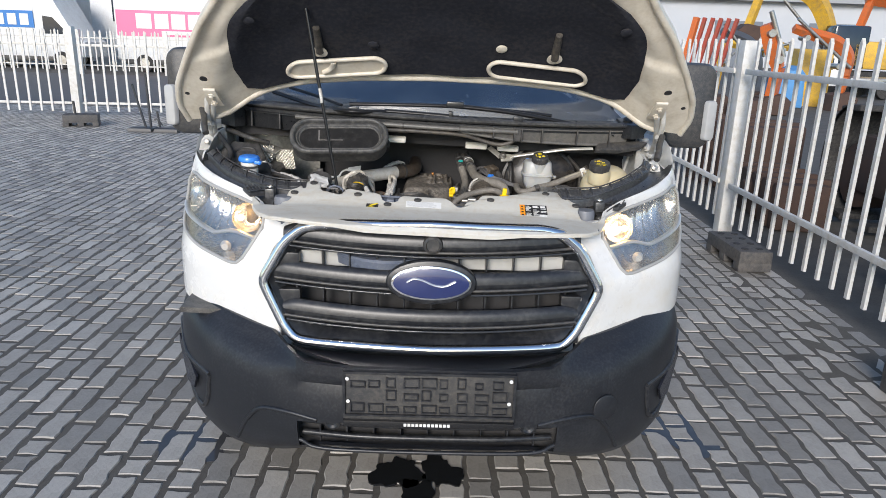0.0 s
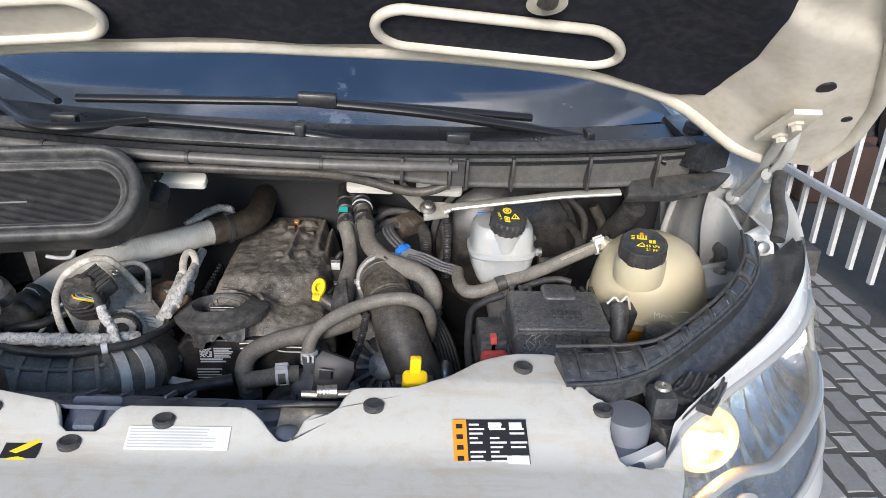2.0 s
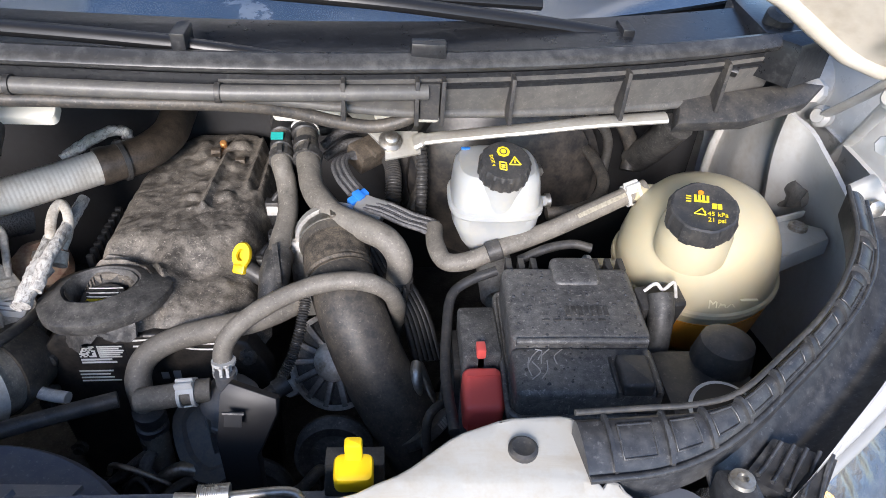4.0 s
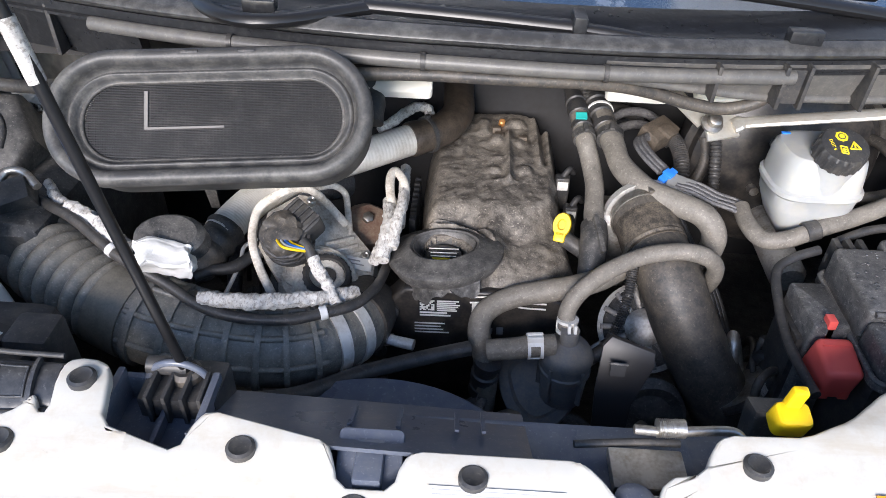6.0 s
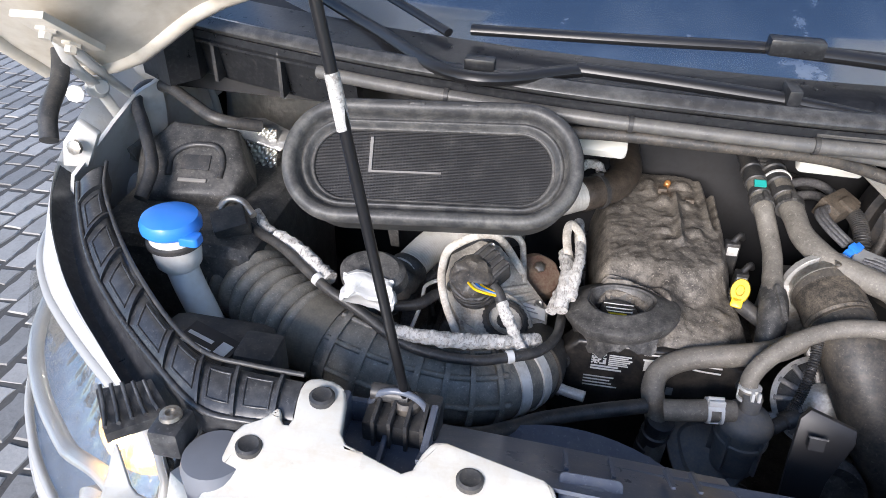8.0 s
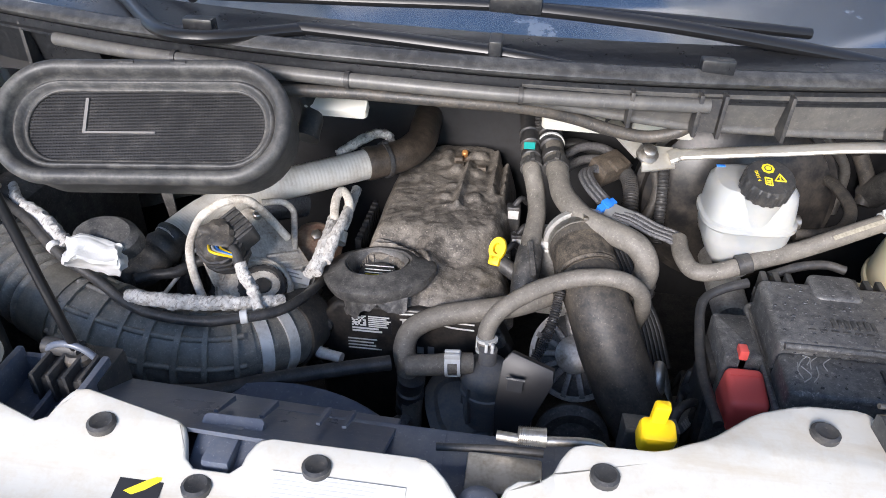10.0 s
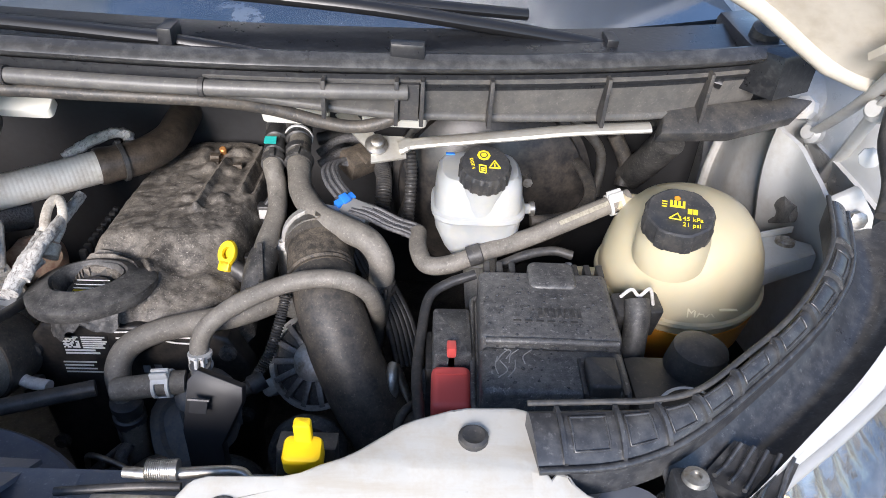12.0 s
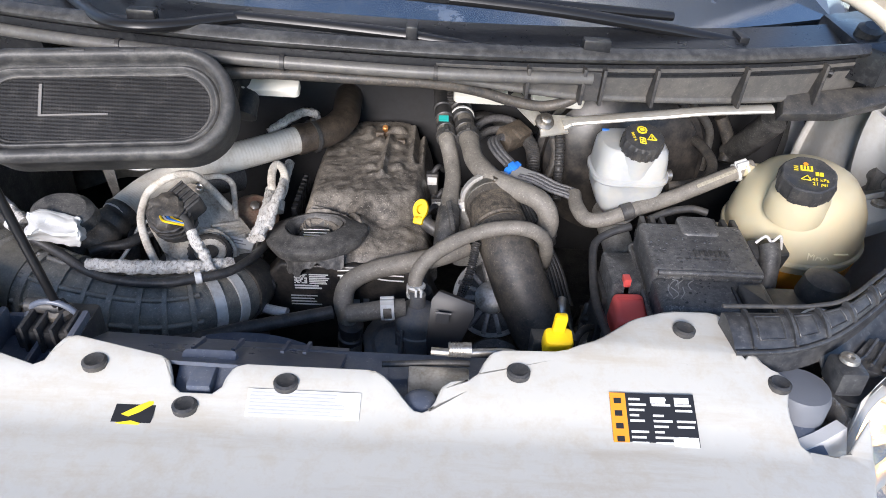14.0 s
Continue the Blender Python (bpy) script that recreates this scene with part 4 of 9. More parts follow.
    return Vector((u * half, y + bow * 0.55 + lift * 0.6, z + bow * 0.8 + lift * 0.8))


hood = wpart("hood", shell(hood_at, steps(-1, 1, 120), steps(0, 1, 72), (0, 0.03, 0.045)), CREAM, van, "raised hood with its cream painted inner side")
rimpts = [hood_at(u, 0) for u in steps(-0.93, 0.93, 40)]
wpart("hood_edge", tube([p + Vector((0, 0.004, 0.004)) for p in rimpts], 0.014, 10, 1), CREAM, van, "rolled rear edge of the hood")
wpart("hood_side_rim", tube([hood_at(-1, v) for v in steps(0, 1, 24)], 0.012, 8, 1), CREAM, van, "rolled side edge of the hood")
wpart("hood_side_rim", tube([hood_at(1, v) for v in steps(0, 1, 24)], 0.012, 8, 1), CREAM, van, "rolled side edge of the hood")


def felt_at(p, q):
    """The felt sheet: p across (-1 to 1), q from the rear edge forward."""
    a = abs(p)
    lo = lerp([(0.0, 0.045), (0.25, 0.045), (0.62, 0.055), (0.66, 0.035), (0.92, 0.03), (1.0, 0.06)], a)[0]
    hi = lerp([(0.0, 0.94), (0.6, 0.92), (0.8, 0.72), (1.0, 0.60)], a)[0]
    v = lo + (hi - lo) * q
    edge = smoothed([(0.0, 0.735), (0.10, 0.745), (0.30, 0.80), (0.45, 0.855), (0.52, 0.865), (0.58, 0.85), (0.62, 0.82), (1.0, 0.8)], v, 0.02)[0]
    w = hood_at(p * edge, v)
    sag = 0.013 + 0.007 * noise.noise(Vector((p * 4, v * 5, 0))) + 0.0015 * noise.noise(Vector((p * 25, v * 25, 0)))
    sag *= min(1.0, (1 - a) * 14 + 0.3)
    return w + Vector((0, -0.6, -0.8)) * sag


wpart("hood_insulation", shell(felt_at, steps(-1, 1, 80), steps(0, 1, 56), (0, 0.006, 0.008)), INSUL, van, "sagging black felt insulation, dusty brown in places")
for side in (-1, 1):
    slot = []
    for k in range(40):
        a = 2 * math.pi * k / 40
        cu = 0.38 + (0.135 if math.cos(a) > 0 else -0.135) + 0.052 * math.cos(a)
        slot.append(hood_at(side * cu, 0.115 + 0.048 * math.sin(a)) + Vector((0, -0.014, -0.019)))
    wpart("slot_rim", tube(slot + [slot[0]], 0.008, 8, 1, smooth=False), CREAM, van, "cream rim of a hood slot")
    o = bmesh.new()
    o.faces.new([o.verts.new(p + Vector((0, 0.001, 0.0015))) for p in slot])
    wpart("slot_floor", o, INSUL if side > 0 else CREAM, van, "floor of the hood slot")
    if side < 0:
        wpart("slot_hook", tube([hood_at(-0.39, 0.15) + Vector((0, -0.016, -0.021)), hood_at(-0.40, 0.11) + Vector((0, -0.017, -0.022)), hood_at(-0.43, 0.09) + Vector((0, -0.016, -0.021))], 0.010, 8), CREAM, van)
    # lug that the insulation is cut round
    c0, c1 = hood_at(side * 0.44, 0.22) + Vector((0, -0.016, -0.02)), hood_at(side * 0.47, 0.36) + Vector((0, -0.012, -0.016))
    wpart("hood_striker", tube([c0, c0 * 0.5 + c1 * 0.5, c1], lambda t: 0.016 - 0.004 * t, 10), DARKRUB, van, "dark rubber hood striker")
    wpart("striker_ring", lathe([(0.026, 0), (0.028, 0.005), (0.020, 0.006)], 20, aim(c0, (0, -0.6, -0.8))), CREAM, van)
for u, v in ((0.24, 0.235), (-0.24, 0.235), (0.77, 0.50), (-0.77, 0.50)):
    wpart("felt_clip", lathe([(0.020, 0), (0.020, 0.004), (0.012, 0.008)], 16, aim(hood_at(u, v) + Vector((0, -0.011, -0.014)), (0, -0.6, -0.8))), CREAM if u == 0.24 else INSUL, van, "round insulation clip")
for side in (-1, 1):
    # pressed grooves and hinge plates on the cream wings
    for u, v, r in ((0.90, 0.235, 0.010), (0.965, 0.16, 0.006)):
        wpart("hood_hole", lathe([(r * 1.4, -0.004), (r * 1.4, 0.0015), (r, 0.002)], 20, aim(hood_at(side * u, v), (0, -0.6, -0.8))), INK, van, "dark drain hole")
    hp = aim(hood_at(side * 0.86, 0.14) + Vector((0, -0.012, -0.014)), (0, -0.6, -0.8))
    wpart("hinge_plate", prism([(-0.03, -0.05), (0.03, -0.05), (0.022, 0.055), (-0.022, 0.055)], -0.004, 0.005, 0.002, hp), CREAM, van, "cream hinge plate on the hood")
    for dy in (-0.026, 0.02):
        wpart("hinge_bolt", lathe([(0.013, 0.004), (0.013, 0.009), (0.008, 0.010), (0.008, 0.018)], 6, hp @ pose(0, dy, 0)), CREAM, van)
    p1 = hood_at(side * 0.86, 0.10) + Vector((0, -0.014, -0.016))
    lo_a, lo_b, knee = Vector((0.910, 3.270, 1.205)), Vector((0.945, 3.270, 1.123)), Vector((0.892, 3.120, 1.298))
    flip = Matrix.Diagonal((side, 1, 1, 1))
    lo_a, lo_b, knee = flip @ lo_a, flip @ lo_b, flip @ knee
    wpart("hinge_arm", tube([lo_a, lo_a.lerp(p1, 0.5) + Vector((side * 0.008, 0, 0)), p1], 0.0095, 10, 6, flat=0.5), APRON, van, "grey painted hinge arm")
    wpart("hinge_arm", tube([lo_b, lo_b.lerp(knee, 0.5), knee, knee.lerp(p1, 0.6) + Vector((side * 0.018, 0, 0)), p1 + Vector((side * 0.022, 0.0, 0.03))], 0.0095, 10, 8, flat=0.5), APRON, van, "grey painted hinge arm")
    for q in (lo_a, lo_b, knee):
        wpart("hinge_pin", lathe([(0.016, -0.006), (0.016, 0.006), (0.010, 0.011), (0.010, 0.015)], 16, aim(q, (-side, -0.5, 0.3))), APRON, van)
    wpart("hinge_base", prism([(-0.03, -0.06), (0.03, -0.07), (0.035, 0.05), (0.012, 0.085), (-0.03, 0.06)], -0.010, 0.002, 0.003, aim(lo_a.lerp(lo_b, 0.5) + Vector((side * 0.02, 0.02, 0)), (-side * 0.8, -0.6, 0.2))), APRON, van, "grey painted hinge base")
    wpart("hinge_nut", lathe([(0.018, 0), (0.018, 0.012), (0.011, 0.014), (0.011, 0.028), (0.006, 0.03)], 8, aim(flip @ Vector((0.908, 3.300, 1.230)), (-side, -0.5, 0.4))), WHITE, van, "white painted hinge nut")


seat(Matrix.Translation((0.013, 0.0, 0.0)), before)

# ---- engine bay: structure of the van ----
before = built()
BAY = wpart("bay_floor", box(-0.86, 0.86, 2.62, 3.60, 0.66, 0.68), DUSTY, van, "dark floor of the engine bay")
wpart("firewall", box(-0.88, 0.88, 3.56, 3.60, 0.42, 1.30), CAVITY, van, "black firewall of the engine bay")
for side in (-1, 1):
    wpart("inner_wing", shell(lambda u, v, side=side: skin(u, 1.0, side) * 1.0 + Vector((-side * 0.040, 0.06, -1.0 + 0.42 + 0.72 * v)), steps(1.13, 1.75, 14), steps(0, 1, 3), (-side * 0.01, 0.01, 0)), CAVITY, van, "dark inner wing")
# pale apron panels near the hinges
for side in (-1, 1):
    def apron(u, v, side=side):
        x = lerp([(0.0, 0.905), (0.25, 0.905), (0.55, 0.885), (0.85, 0.862), (1.0, 0.86)], u)[0]
        y = lerp([(0.0, 3.02), (0.25, 3.14), (0.55, 3.27), (0.85, 3.36), (1.0, 3.44)], u)[0]
        fold = 0.022 * math.exp(-((u - 0.5) / 0.06) ** 2) + 0.012 * math.sin(v * 6 + u * 5)
        return Vector((side * (x - fold + 0.02 * v * u - 0.04 * v * (1 - u)), y, 0.86 + (lerp([(0.0, 0.31), (0.25, 0.34), (0.55, 0.38), (0.85, 0.41), (1.0, 0.42)], u)[0]) * v))
    wpart("wing_apron", shell(apron, steps(0, 1, 36), steps(0, 1, 18), (side * 0.008, 0.004, 0.0)), APRON, van, "pale painted inner wing panel with pressed folds")
    wpart("apron_flange", tube([apron(1.0, v) + Vector((-side * 0.004, 0, 0)) for v in steps(0, 1, 10)], 0.008, 8, 1), APRON, van)
    wpart("hinge_box", prism(rounded(-0.05, 0.05, -0.055, 0.055, 0.02), -0.10, 0.0, 0.012, aim((side * 0.915, 3.36, 1.262), (-side * 0.3, -0.4, 1))), APRON, van, "pale painted hinge mount")
    wpart("apron_bolt", lathe([(0.016, 0), (0.016, 0.008), (0.009, 0.010), (0.009, 0.016)], 8, aim((side * 0.905, 3.34, 1.266), (-side * 0.3, -0.4, 1))), WHITE, van)
    wpart("apron_cap", lathe([(0.024, -0.01), (0.026, 0.0), (0.022, 0.008), (0.01, 0.010)], 20, aim(apron(0.36, 0.55), (-side, -0.6, 0.1))), WHITE, van, "white round cap on the apron")

# cowl
CT = [(-0.86, 3.255), (-0.7, 3.20), (-0.45, 3.135), (-0.2, 3.10), (0.1, 3.09), (0.3, 3.105), (0.5, 3.135), (0.7, 3.185), (0.86, 3.25)]


def cowl_front(x):
    return smoothed(CT, x, 0.05)[0]


wpart("cowl_tray", shell(lambda u, v: Vector((u, cowl_front(u) + 0.02 + 0.13 * v, 1.325 + 0.015 * v)), steps(-0.86, 0.86, 40), steps(0, 1, 4), (0, 0.0, -0.02)), COWL, van, "black plastic cowl tray")
# rounded lip in a lighter grey than the tray
wpart("cowl_seal", shell(lambda u, v: Vector((u, cowl_front(u) + 0.016 - 0.016 * math.sin(v * math.pi), 1.352 - 0.024 * v)), steps(-0.86, 0.86, 48), steps(0, 1, 6), (0, 0.012, -0.003)), LIP, van, "rounded edge of the cowl, lighter grey than the tray")
wpart("cowl_lip", shell(lambda u, v: Vector((u, cowl_front(u) + 0.014 + 0.022 * math.sin(v * math.pi), 1.328 - 0.016 * v)), steps(-0.86, 0.86, 48), steps(0, 1, 5), (0, 0.010, 0)), COWL, van, "black groove under the cowl edge")
wpart("cowl_pipe", tube([(x, cowl_front(x) + 0.012, 1.306) for x in steps(-0.55, 0.33, 36)], 0.0095, 12, 1), COWLGREY, van, "grey rolled cowl flange")
for x in (-0.36, -0.12, 0.10):
    wpart("flange_clip", lathe([(0.0098, -0.003), (0.0115, -0.003), (0.0115, 0.003), (0.0098, 0.003)], 16, aim((x, cowl_front(x) + 0.012, 1.306), (1, 0, 0))), BLACK, van)
def face_low(x):
    return lerp([(0.0, 1.295), (0.12, 1.290), (0.30, 1.268), (0.45, 1.262), (0.80, 1.252)], x)[0]
wpart("cowl_face", shell(lambda u, v: Vector((u, cowl_front(u) + 0.018 + 0.018 * v, 1.318 + (face_low(u) - 1.318) * v)), steps(0.10, 0.80, 40), steps(0, 1, 5), (0, 0.02, 0.01)), COWLGREY, van, "grey ribbed cowl front")
wpart("cowl_face_edge", tube([(x, cowl_front(x) + 0.036, face_low(x)) for x in steps(0.10, 0.80, 24)], 0.006, 8, 1), COWLGREY, van)
for x in (0.235, 0.318, 0.348, 0.43, 0.575, 0.715):
    wpart("cowl_rib", box(x - 0.0025, x + 0.0025, cowl_front(x) + 0.004, cowl_front(x) + 0.05, face_low(x) - 0.002, 1.322, 0.001), BLACK, van)
wpart("cowl_pocket", box(0.322, 0.344, cowl_front(0.33) + 0.012, cowl_front(0.33) + 0.03, 1.27, 1.316), BLACK, van, "black clip pocket in the cowl")
wpart("cowl_corner", prism([(0.80, 3.20), (0.865, 3.24), (0.90, 3.36), (0.86, 3.44), (0.78, 3.40), (0.77, 3.24)], 1.290, 1.350, 0.010), COWL, van, "black cowl end cap")
wpart("cowl_corner", prism([(-0.80, 3.20), (-0.865, 3.24), (-0.90, 3.36), (-0.86, 3.44), (-0.78, 3.40), (-0.77, 3.24)], 1.245, 1.350, 0.010), COWL, van, "black cowl end cap")
wpart("cowl_face", shell(lambda u, v: Vector((u, cowl_front(u) + 0.03 + 0.02 * v, 1.315 - 0.075 * v)), steps(-0.84, -0.50, 12), steps(0, 1, 4), (0, 0.02, 0.01)), COWL, van, "black cowl front")
for x in (-0.62, -0.74):
    wpart("cowl_rib", box(x - 0.003, x + 0.003, cowl_front(x) + 0.02, cowl_front(x) + 0.06, 1.245, 1.318, 0.001), BLACK, van)
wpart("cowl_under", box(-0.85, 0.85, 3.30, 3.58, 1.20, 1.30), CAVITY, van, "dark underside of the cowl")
for x in (-0.318, 0.055 - 0.35 * 0, 0.329):
    if x != 0.055:
        wpart("cowl_clip", box(x - 0.020, x + 0.020, cowl_front(x) + 0.01, cowl_front(x) + 0.03, 1.345, 1.365, 0.004), COWL, van, "black cowl clip")

# wipers
def wiper(name, pts, r, label):
    wpart(name, tube(pts, r, 8, 8, flat=0.8), mat("wiper_black", (0.015, 0.015, 0.016), 0.35, grain=40), van, label)


wiper("wiper_arm", [(-0.691, 3.440, 1.365), (-0.498, 3.278, 1.343), (-0.334, 3.097, 1.352), (-0.19, 3.165, 1.350)], 0.011, "black wiper arm")
wiper("wiper_arm", [(-0.195, 3.165, 1.352), (-0.07, 3.150, 1.352), (0.062, 3.135, 1.350)], 0.011, "black wiper arm")
wiper("wiper_arm", [(0.062, 3.135, 1.350), (0.13, 3.130, 1.344), (0.20, 3.128, 1.334)], 0.009, "black wiper arm")
wiper("wiper_blade", [(-0.627, 3.469, 1.385), (-0.504, 3.366, 1.370), (-0.381, 3.262, 1.351)], 0.008, "black wiper blade")
wiper("wiper_arm", [(0.078, 3.242, 1.378), (0.181, 3.242, 1.374), (0.332, 3.245, 1.363), (0.590, 3.270, 1.326), (0.740, 3.228, 1.301)], 0.012, "black wiper arm")
wiper("wiper_blade", [(-0.348, 3.265, 1.358), (-0.138, 3.251, 1.369), (0.071, 3.258, 1.374), (0.299, 3.276, 1.367), (0.484, 3.303, 1.354)], 0.010, "black wiper blade")
wpart("wiper_joint", box(-0.035, 0.035, -0.014, 0.014, -0.012, 0.012, 0.005, m=Matrix.Translation((0.081, 3.240, 1.384))), COWL, van, "black wiper joint")
for q in ((0.063, 3.135, 1.353), (0.593, 3.270, 1.327)):
    wpart("wiper_band", box(-0.008, 0.008, -0.020, 0.020, -0.010, 0.016, 0.003, m=Matrix.Translation(q)), COWL, van)
wpart("wiper_pivot", lathe([(0.02, 0), (0.02, 0.02), (0.012, 0.026)], 20, aim((0.80, 3.28, 1.345), (0, -0.3, 1))), BLACK, van, "black wiper pivot cap")

# white panel over the grille
PANEL_OUT = [(-0.60, 2.645), (-0.56, 2.60), (-0.50, 2.585), (-0.485, 2.625), (-0.480, 2.668), (-0.452, 2.680), (-0.447, 2.690), (-0.440, 2.690), (-0.436, 2.675), (-0.425, 2.675), (-0.430, 2.722), (-0.420, 2.732), (-0.392, 2.730),
             (-0.380, 2.715), (-0.374, 2.668), (-0.303, 2.647), (-0.292, 2.676), (-0.280, 2.685), (-0.172, 2.664), (-0.165, 2.650), (-0.158, 2.627), (-0.112, 2.627), (-0.106, 2.650), (-0.095, 2.660), (0.050, 2.660),
             (0.065, 2.650), (0.086, 2.626), (0.098, 2.616), (0.112, 2.622), (0.124, 2.650), (0.158, 2.655), (0.170, 2.680), (0.182, 2.690), (0.255, 2.692), (0.300, 2.712), (0.345, 2.748), (0.39, 2.765), (0.448, 2.770),
             (0.460, 2.762), (0.464, 2.695), (0.472, 2.705), (0.480, 2.705), (0.490, 2.690), (0.508, 2.684), (0.513, 2.672), (0.503, 2.640), (0.512, 2.600), (0.56, 2.60), (0.60, 2.645)]


def panel_z(x, y):
    z = lerp([(2.405, 1.075), (2.42, 1.094), (2.45, 1.100), (2.52, 1.102), (2.60, 1.108), (2.64, 1.128), (2.70, 1.150), (2.78, 1.155)], y)[0]
    return z - 0.05 * max(0, abs(x) - 0.42) * 2


front = [(0.60, 2.64), (0.59, 2.59), (0.56, 2.525), (0.51, 2.470), (0.44, 2.440), (0.36, 2.425)] + [(x, 2.412) for x in (0.2, 0.0, -0.2)] + [(-0.36, 2.425), (-0.44, 2.440), (-0.51, 2.470), (-0.56, 2.525), (-0.59, 2.59)]
o = bmesh.new()
loop = PANEL_OUT + front
cut = []
for (x0, y0), (x1, y1) in zip(loop, loop[1:] + loop[:1]):
    k = min(0.3, 0.007 / max(1e-6, math.hypot(x1 - x0, y1 - y0)))
    cut += [(x0 + (x1 - x0) * k, y0 + (y1 - y0) * k), (x1 + (x0 - x1) * k, y1 + (y0 - y1) * k)]
vs = [o.verts.new((x, y, 0)) for x, y in cut]
o.faces.new(vs)
bmesh.ops.triangulate(o, faces=list(o.faces))
for yy in steps(2.42, 2.76, 17):
    bmesh.ops.bisect_plane(o, geom=list(o.verts) + list(o.edges) + list(o.faces), plane_co=(0, yy, 0), plane_no=(0, 1, 0))
for xx in steps(-0.55, 0.55, 11):
    bmesh.ops.bisect_plane(o, geom=list(o.verts) + list(o.edges) + list(o.faces), plane_co=(xx, 0, 0), plane_no=(1, 0, 0))
for v in o.verts:
    v.co.z = panel_z(v.co.x, v.co.y)
ext = bmesh.ops.extrude_face_region(o, geom=list(o.faces))
bmesh.ops.translate(o, vec=(0, 0, -0.012), verts=[v for v in ext["geom"] if isinstance(v, bmesh.types.BMVert)])
bmesh.ops.recalc_face_normals(o, faces=o.faces)
rim = [e for e in o.edges if len(e.link_faces) == 2 and e.calc_face_angle(0) > 0.9 and min(v.co.z - panel_z(v.co.x, v.co.y) for v in e.verts) > -0.004]
bmesh.ops.bevel(o, geom=rim, offset=0.004, segments=3, affect="EDGES", profile=0.5)
wpart("slam_panel", o, PANEL, van, "white painted panel over the grille, dirty, with notches")
for x, y in ((-0.459, 2.648), (-0.403, 2.705), (-0.246, 2.651), (-0.043, 2.638), (0.205, 2.662), (0.402, 2.730), (0.499, 2.668), (-0.143, 2.611)):
    wpart("panel_rivet", lathe([(0.013, -0.002), (0.013, 0.004), (0.010, 0.006), (0.006, 0.004)], 18, pose(x, y, panel_z(x, y))), BLACK, van, "black push rivet")


# ---- engine bay: things ----
def hose(name, pts, r, material, label, category="hose", group="", n=14, wobble=0.03, per=10):
    return thing(name, tube(pts, r, n, per, wobble=wobble), material, label, category, group)


def clamp(at, along, r, material, width=0.010, tail=True):
    """A spring or worm clamp round a hose."""
    o = lathe([(r, -width / 2), (r + 0.0025, -width / 2), (r + 0.0025, width / 2), (r, width / 2)], 22, aim(at, along))
    if tail:
        box(-0.004, 0.004, r, r + 0.007, -width * 0.6, width * 0.6, 0.0015, m=aim(at, along), bm=o)
    return o


def writing(words, size, m, material, parent, name="lettering", label=""):
    cu = bpy.data.curves.new(name, "FONT")
    cu.body, cu.size, cu.extrude, cu.align_x, cu.align_y = words, size, 0.0004, "CENTER", "CENTER"
    tmp = bpy.data.objects.new(name, cu)
    me = bpy.data.meshes.new_from_object(tmp)
    bpy.data.objects.remove(tmp)
    me.materials.clear()
    me.materials.append(material)
    ob = new(name, me)
    ob.parent = parent
    ob.matrix_basis = m
    if label:
        ob["label"] = label
    return ob


def bars(rows, m, material, parent, name="print"):
    """Plain bars (x, y, width, height) on a surface."""
    o = None
    for x, y, w, hh in rows:
        o = box(x, x + w, y, y + hh, 0, 0.0006, m=m, bm=o)
    return wpart(name, o, material, parent)


# brake booster
boost = empty("brake_booster", (0.47, 3.375, 1.045), "round black brake booster behind the reservoir", "brake booster")
ENAMEL = mat("black_enamel", (0.016, 0.016, 0.017), 0.32, dirt=(0.07, 0.06, 0.05), amount=0.3, grain=40, blotch=5, vary=0.3)
BA = aim((0, 0, 0), (0, -1, 0.12))
part("shell", lathe([(0.04, 0.06), (0.10, 0.055), (0.150, 0.03), (0.153, 0.015)], 56, BA), ENAMEL, boost)
part("rim", lathe([(0.150, 0.016), (0.165, 0.012), (0.165, -0.012), (0.150, -0.06)], 56, BA), ENAMEL, boost, "folded black rim")
for k in range(4):
    part("stud", lathe([(0.008, 0.05), (0.008, 0.075)], 8, BA @ pose(0.06 * math.cos(k * 1.57 + 0.6), 0.06 * math.sin(k * 1.57 + 0.6), 0)), STEEL, boost, "steel stud")
thing("firewall_grommet", lathe([(0.038, 0), (0.038, 0.006), (0.020, 0.008), (0.018, 0.014), (0.010, 0.016)], 28, aim((0.596, 3.440, 1.066), (0, -1, 0.35))), PAPER, "white round firewall grommet", "grommet")
thing("master_cylinder", lathe([(0.022, -0.10), (0.028, -0.09), (0.028, 0.08), (0.036, 0.10)], 24, aim((0.455, 3.25, 0.955), (0, 1, 0.05))), ALU, "cast aluminium brake master cylinder", "master cylinder")
for pts, r, mt, lb in (([(0.592, 3.400, 1.162), (0.655, 3.420, 1.094), (0.662, 3.420, 1.005)], 0.008, STEEL, "bent steel brake line on the firewall"),
                       ([(0.682, 3.450, 1.113), (0.711, 3.440, 1.059), (0.704, 3.420, 1.025)], 0.013, DARKRUB, "black corrugated tube on the firewall"),
                       ([(0.744, 3.360, 1.150), (0.731, 3.400, 1.087), (0.721, 3.440, 1.037)], 0.026, DUSTY, "black fresh air pipe near the firewall"),
                       ([(0.334, 3.353, 1.090), (0.342, 3.341, 1.050), (0.328, 3.325, 1.000)], 0.010, DARKRUB, "black braided cable beside the booster"),
                       ([(0.170, 3.500, 1.049), (0.215, 3.500, 1.057), (0.266, 3.500, 1.043)], 0.012, BLACK, "black cable on the firewall")):
    hose("engine_bay_pipe", pts, r, mt, lb, "pipe", wobble=0.05)

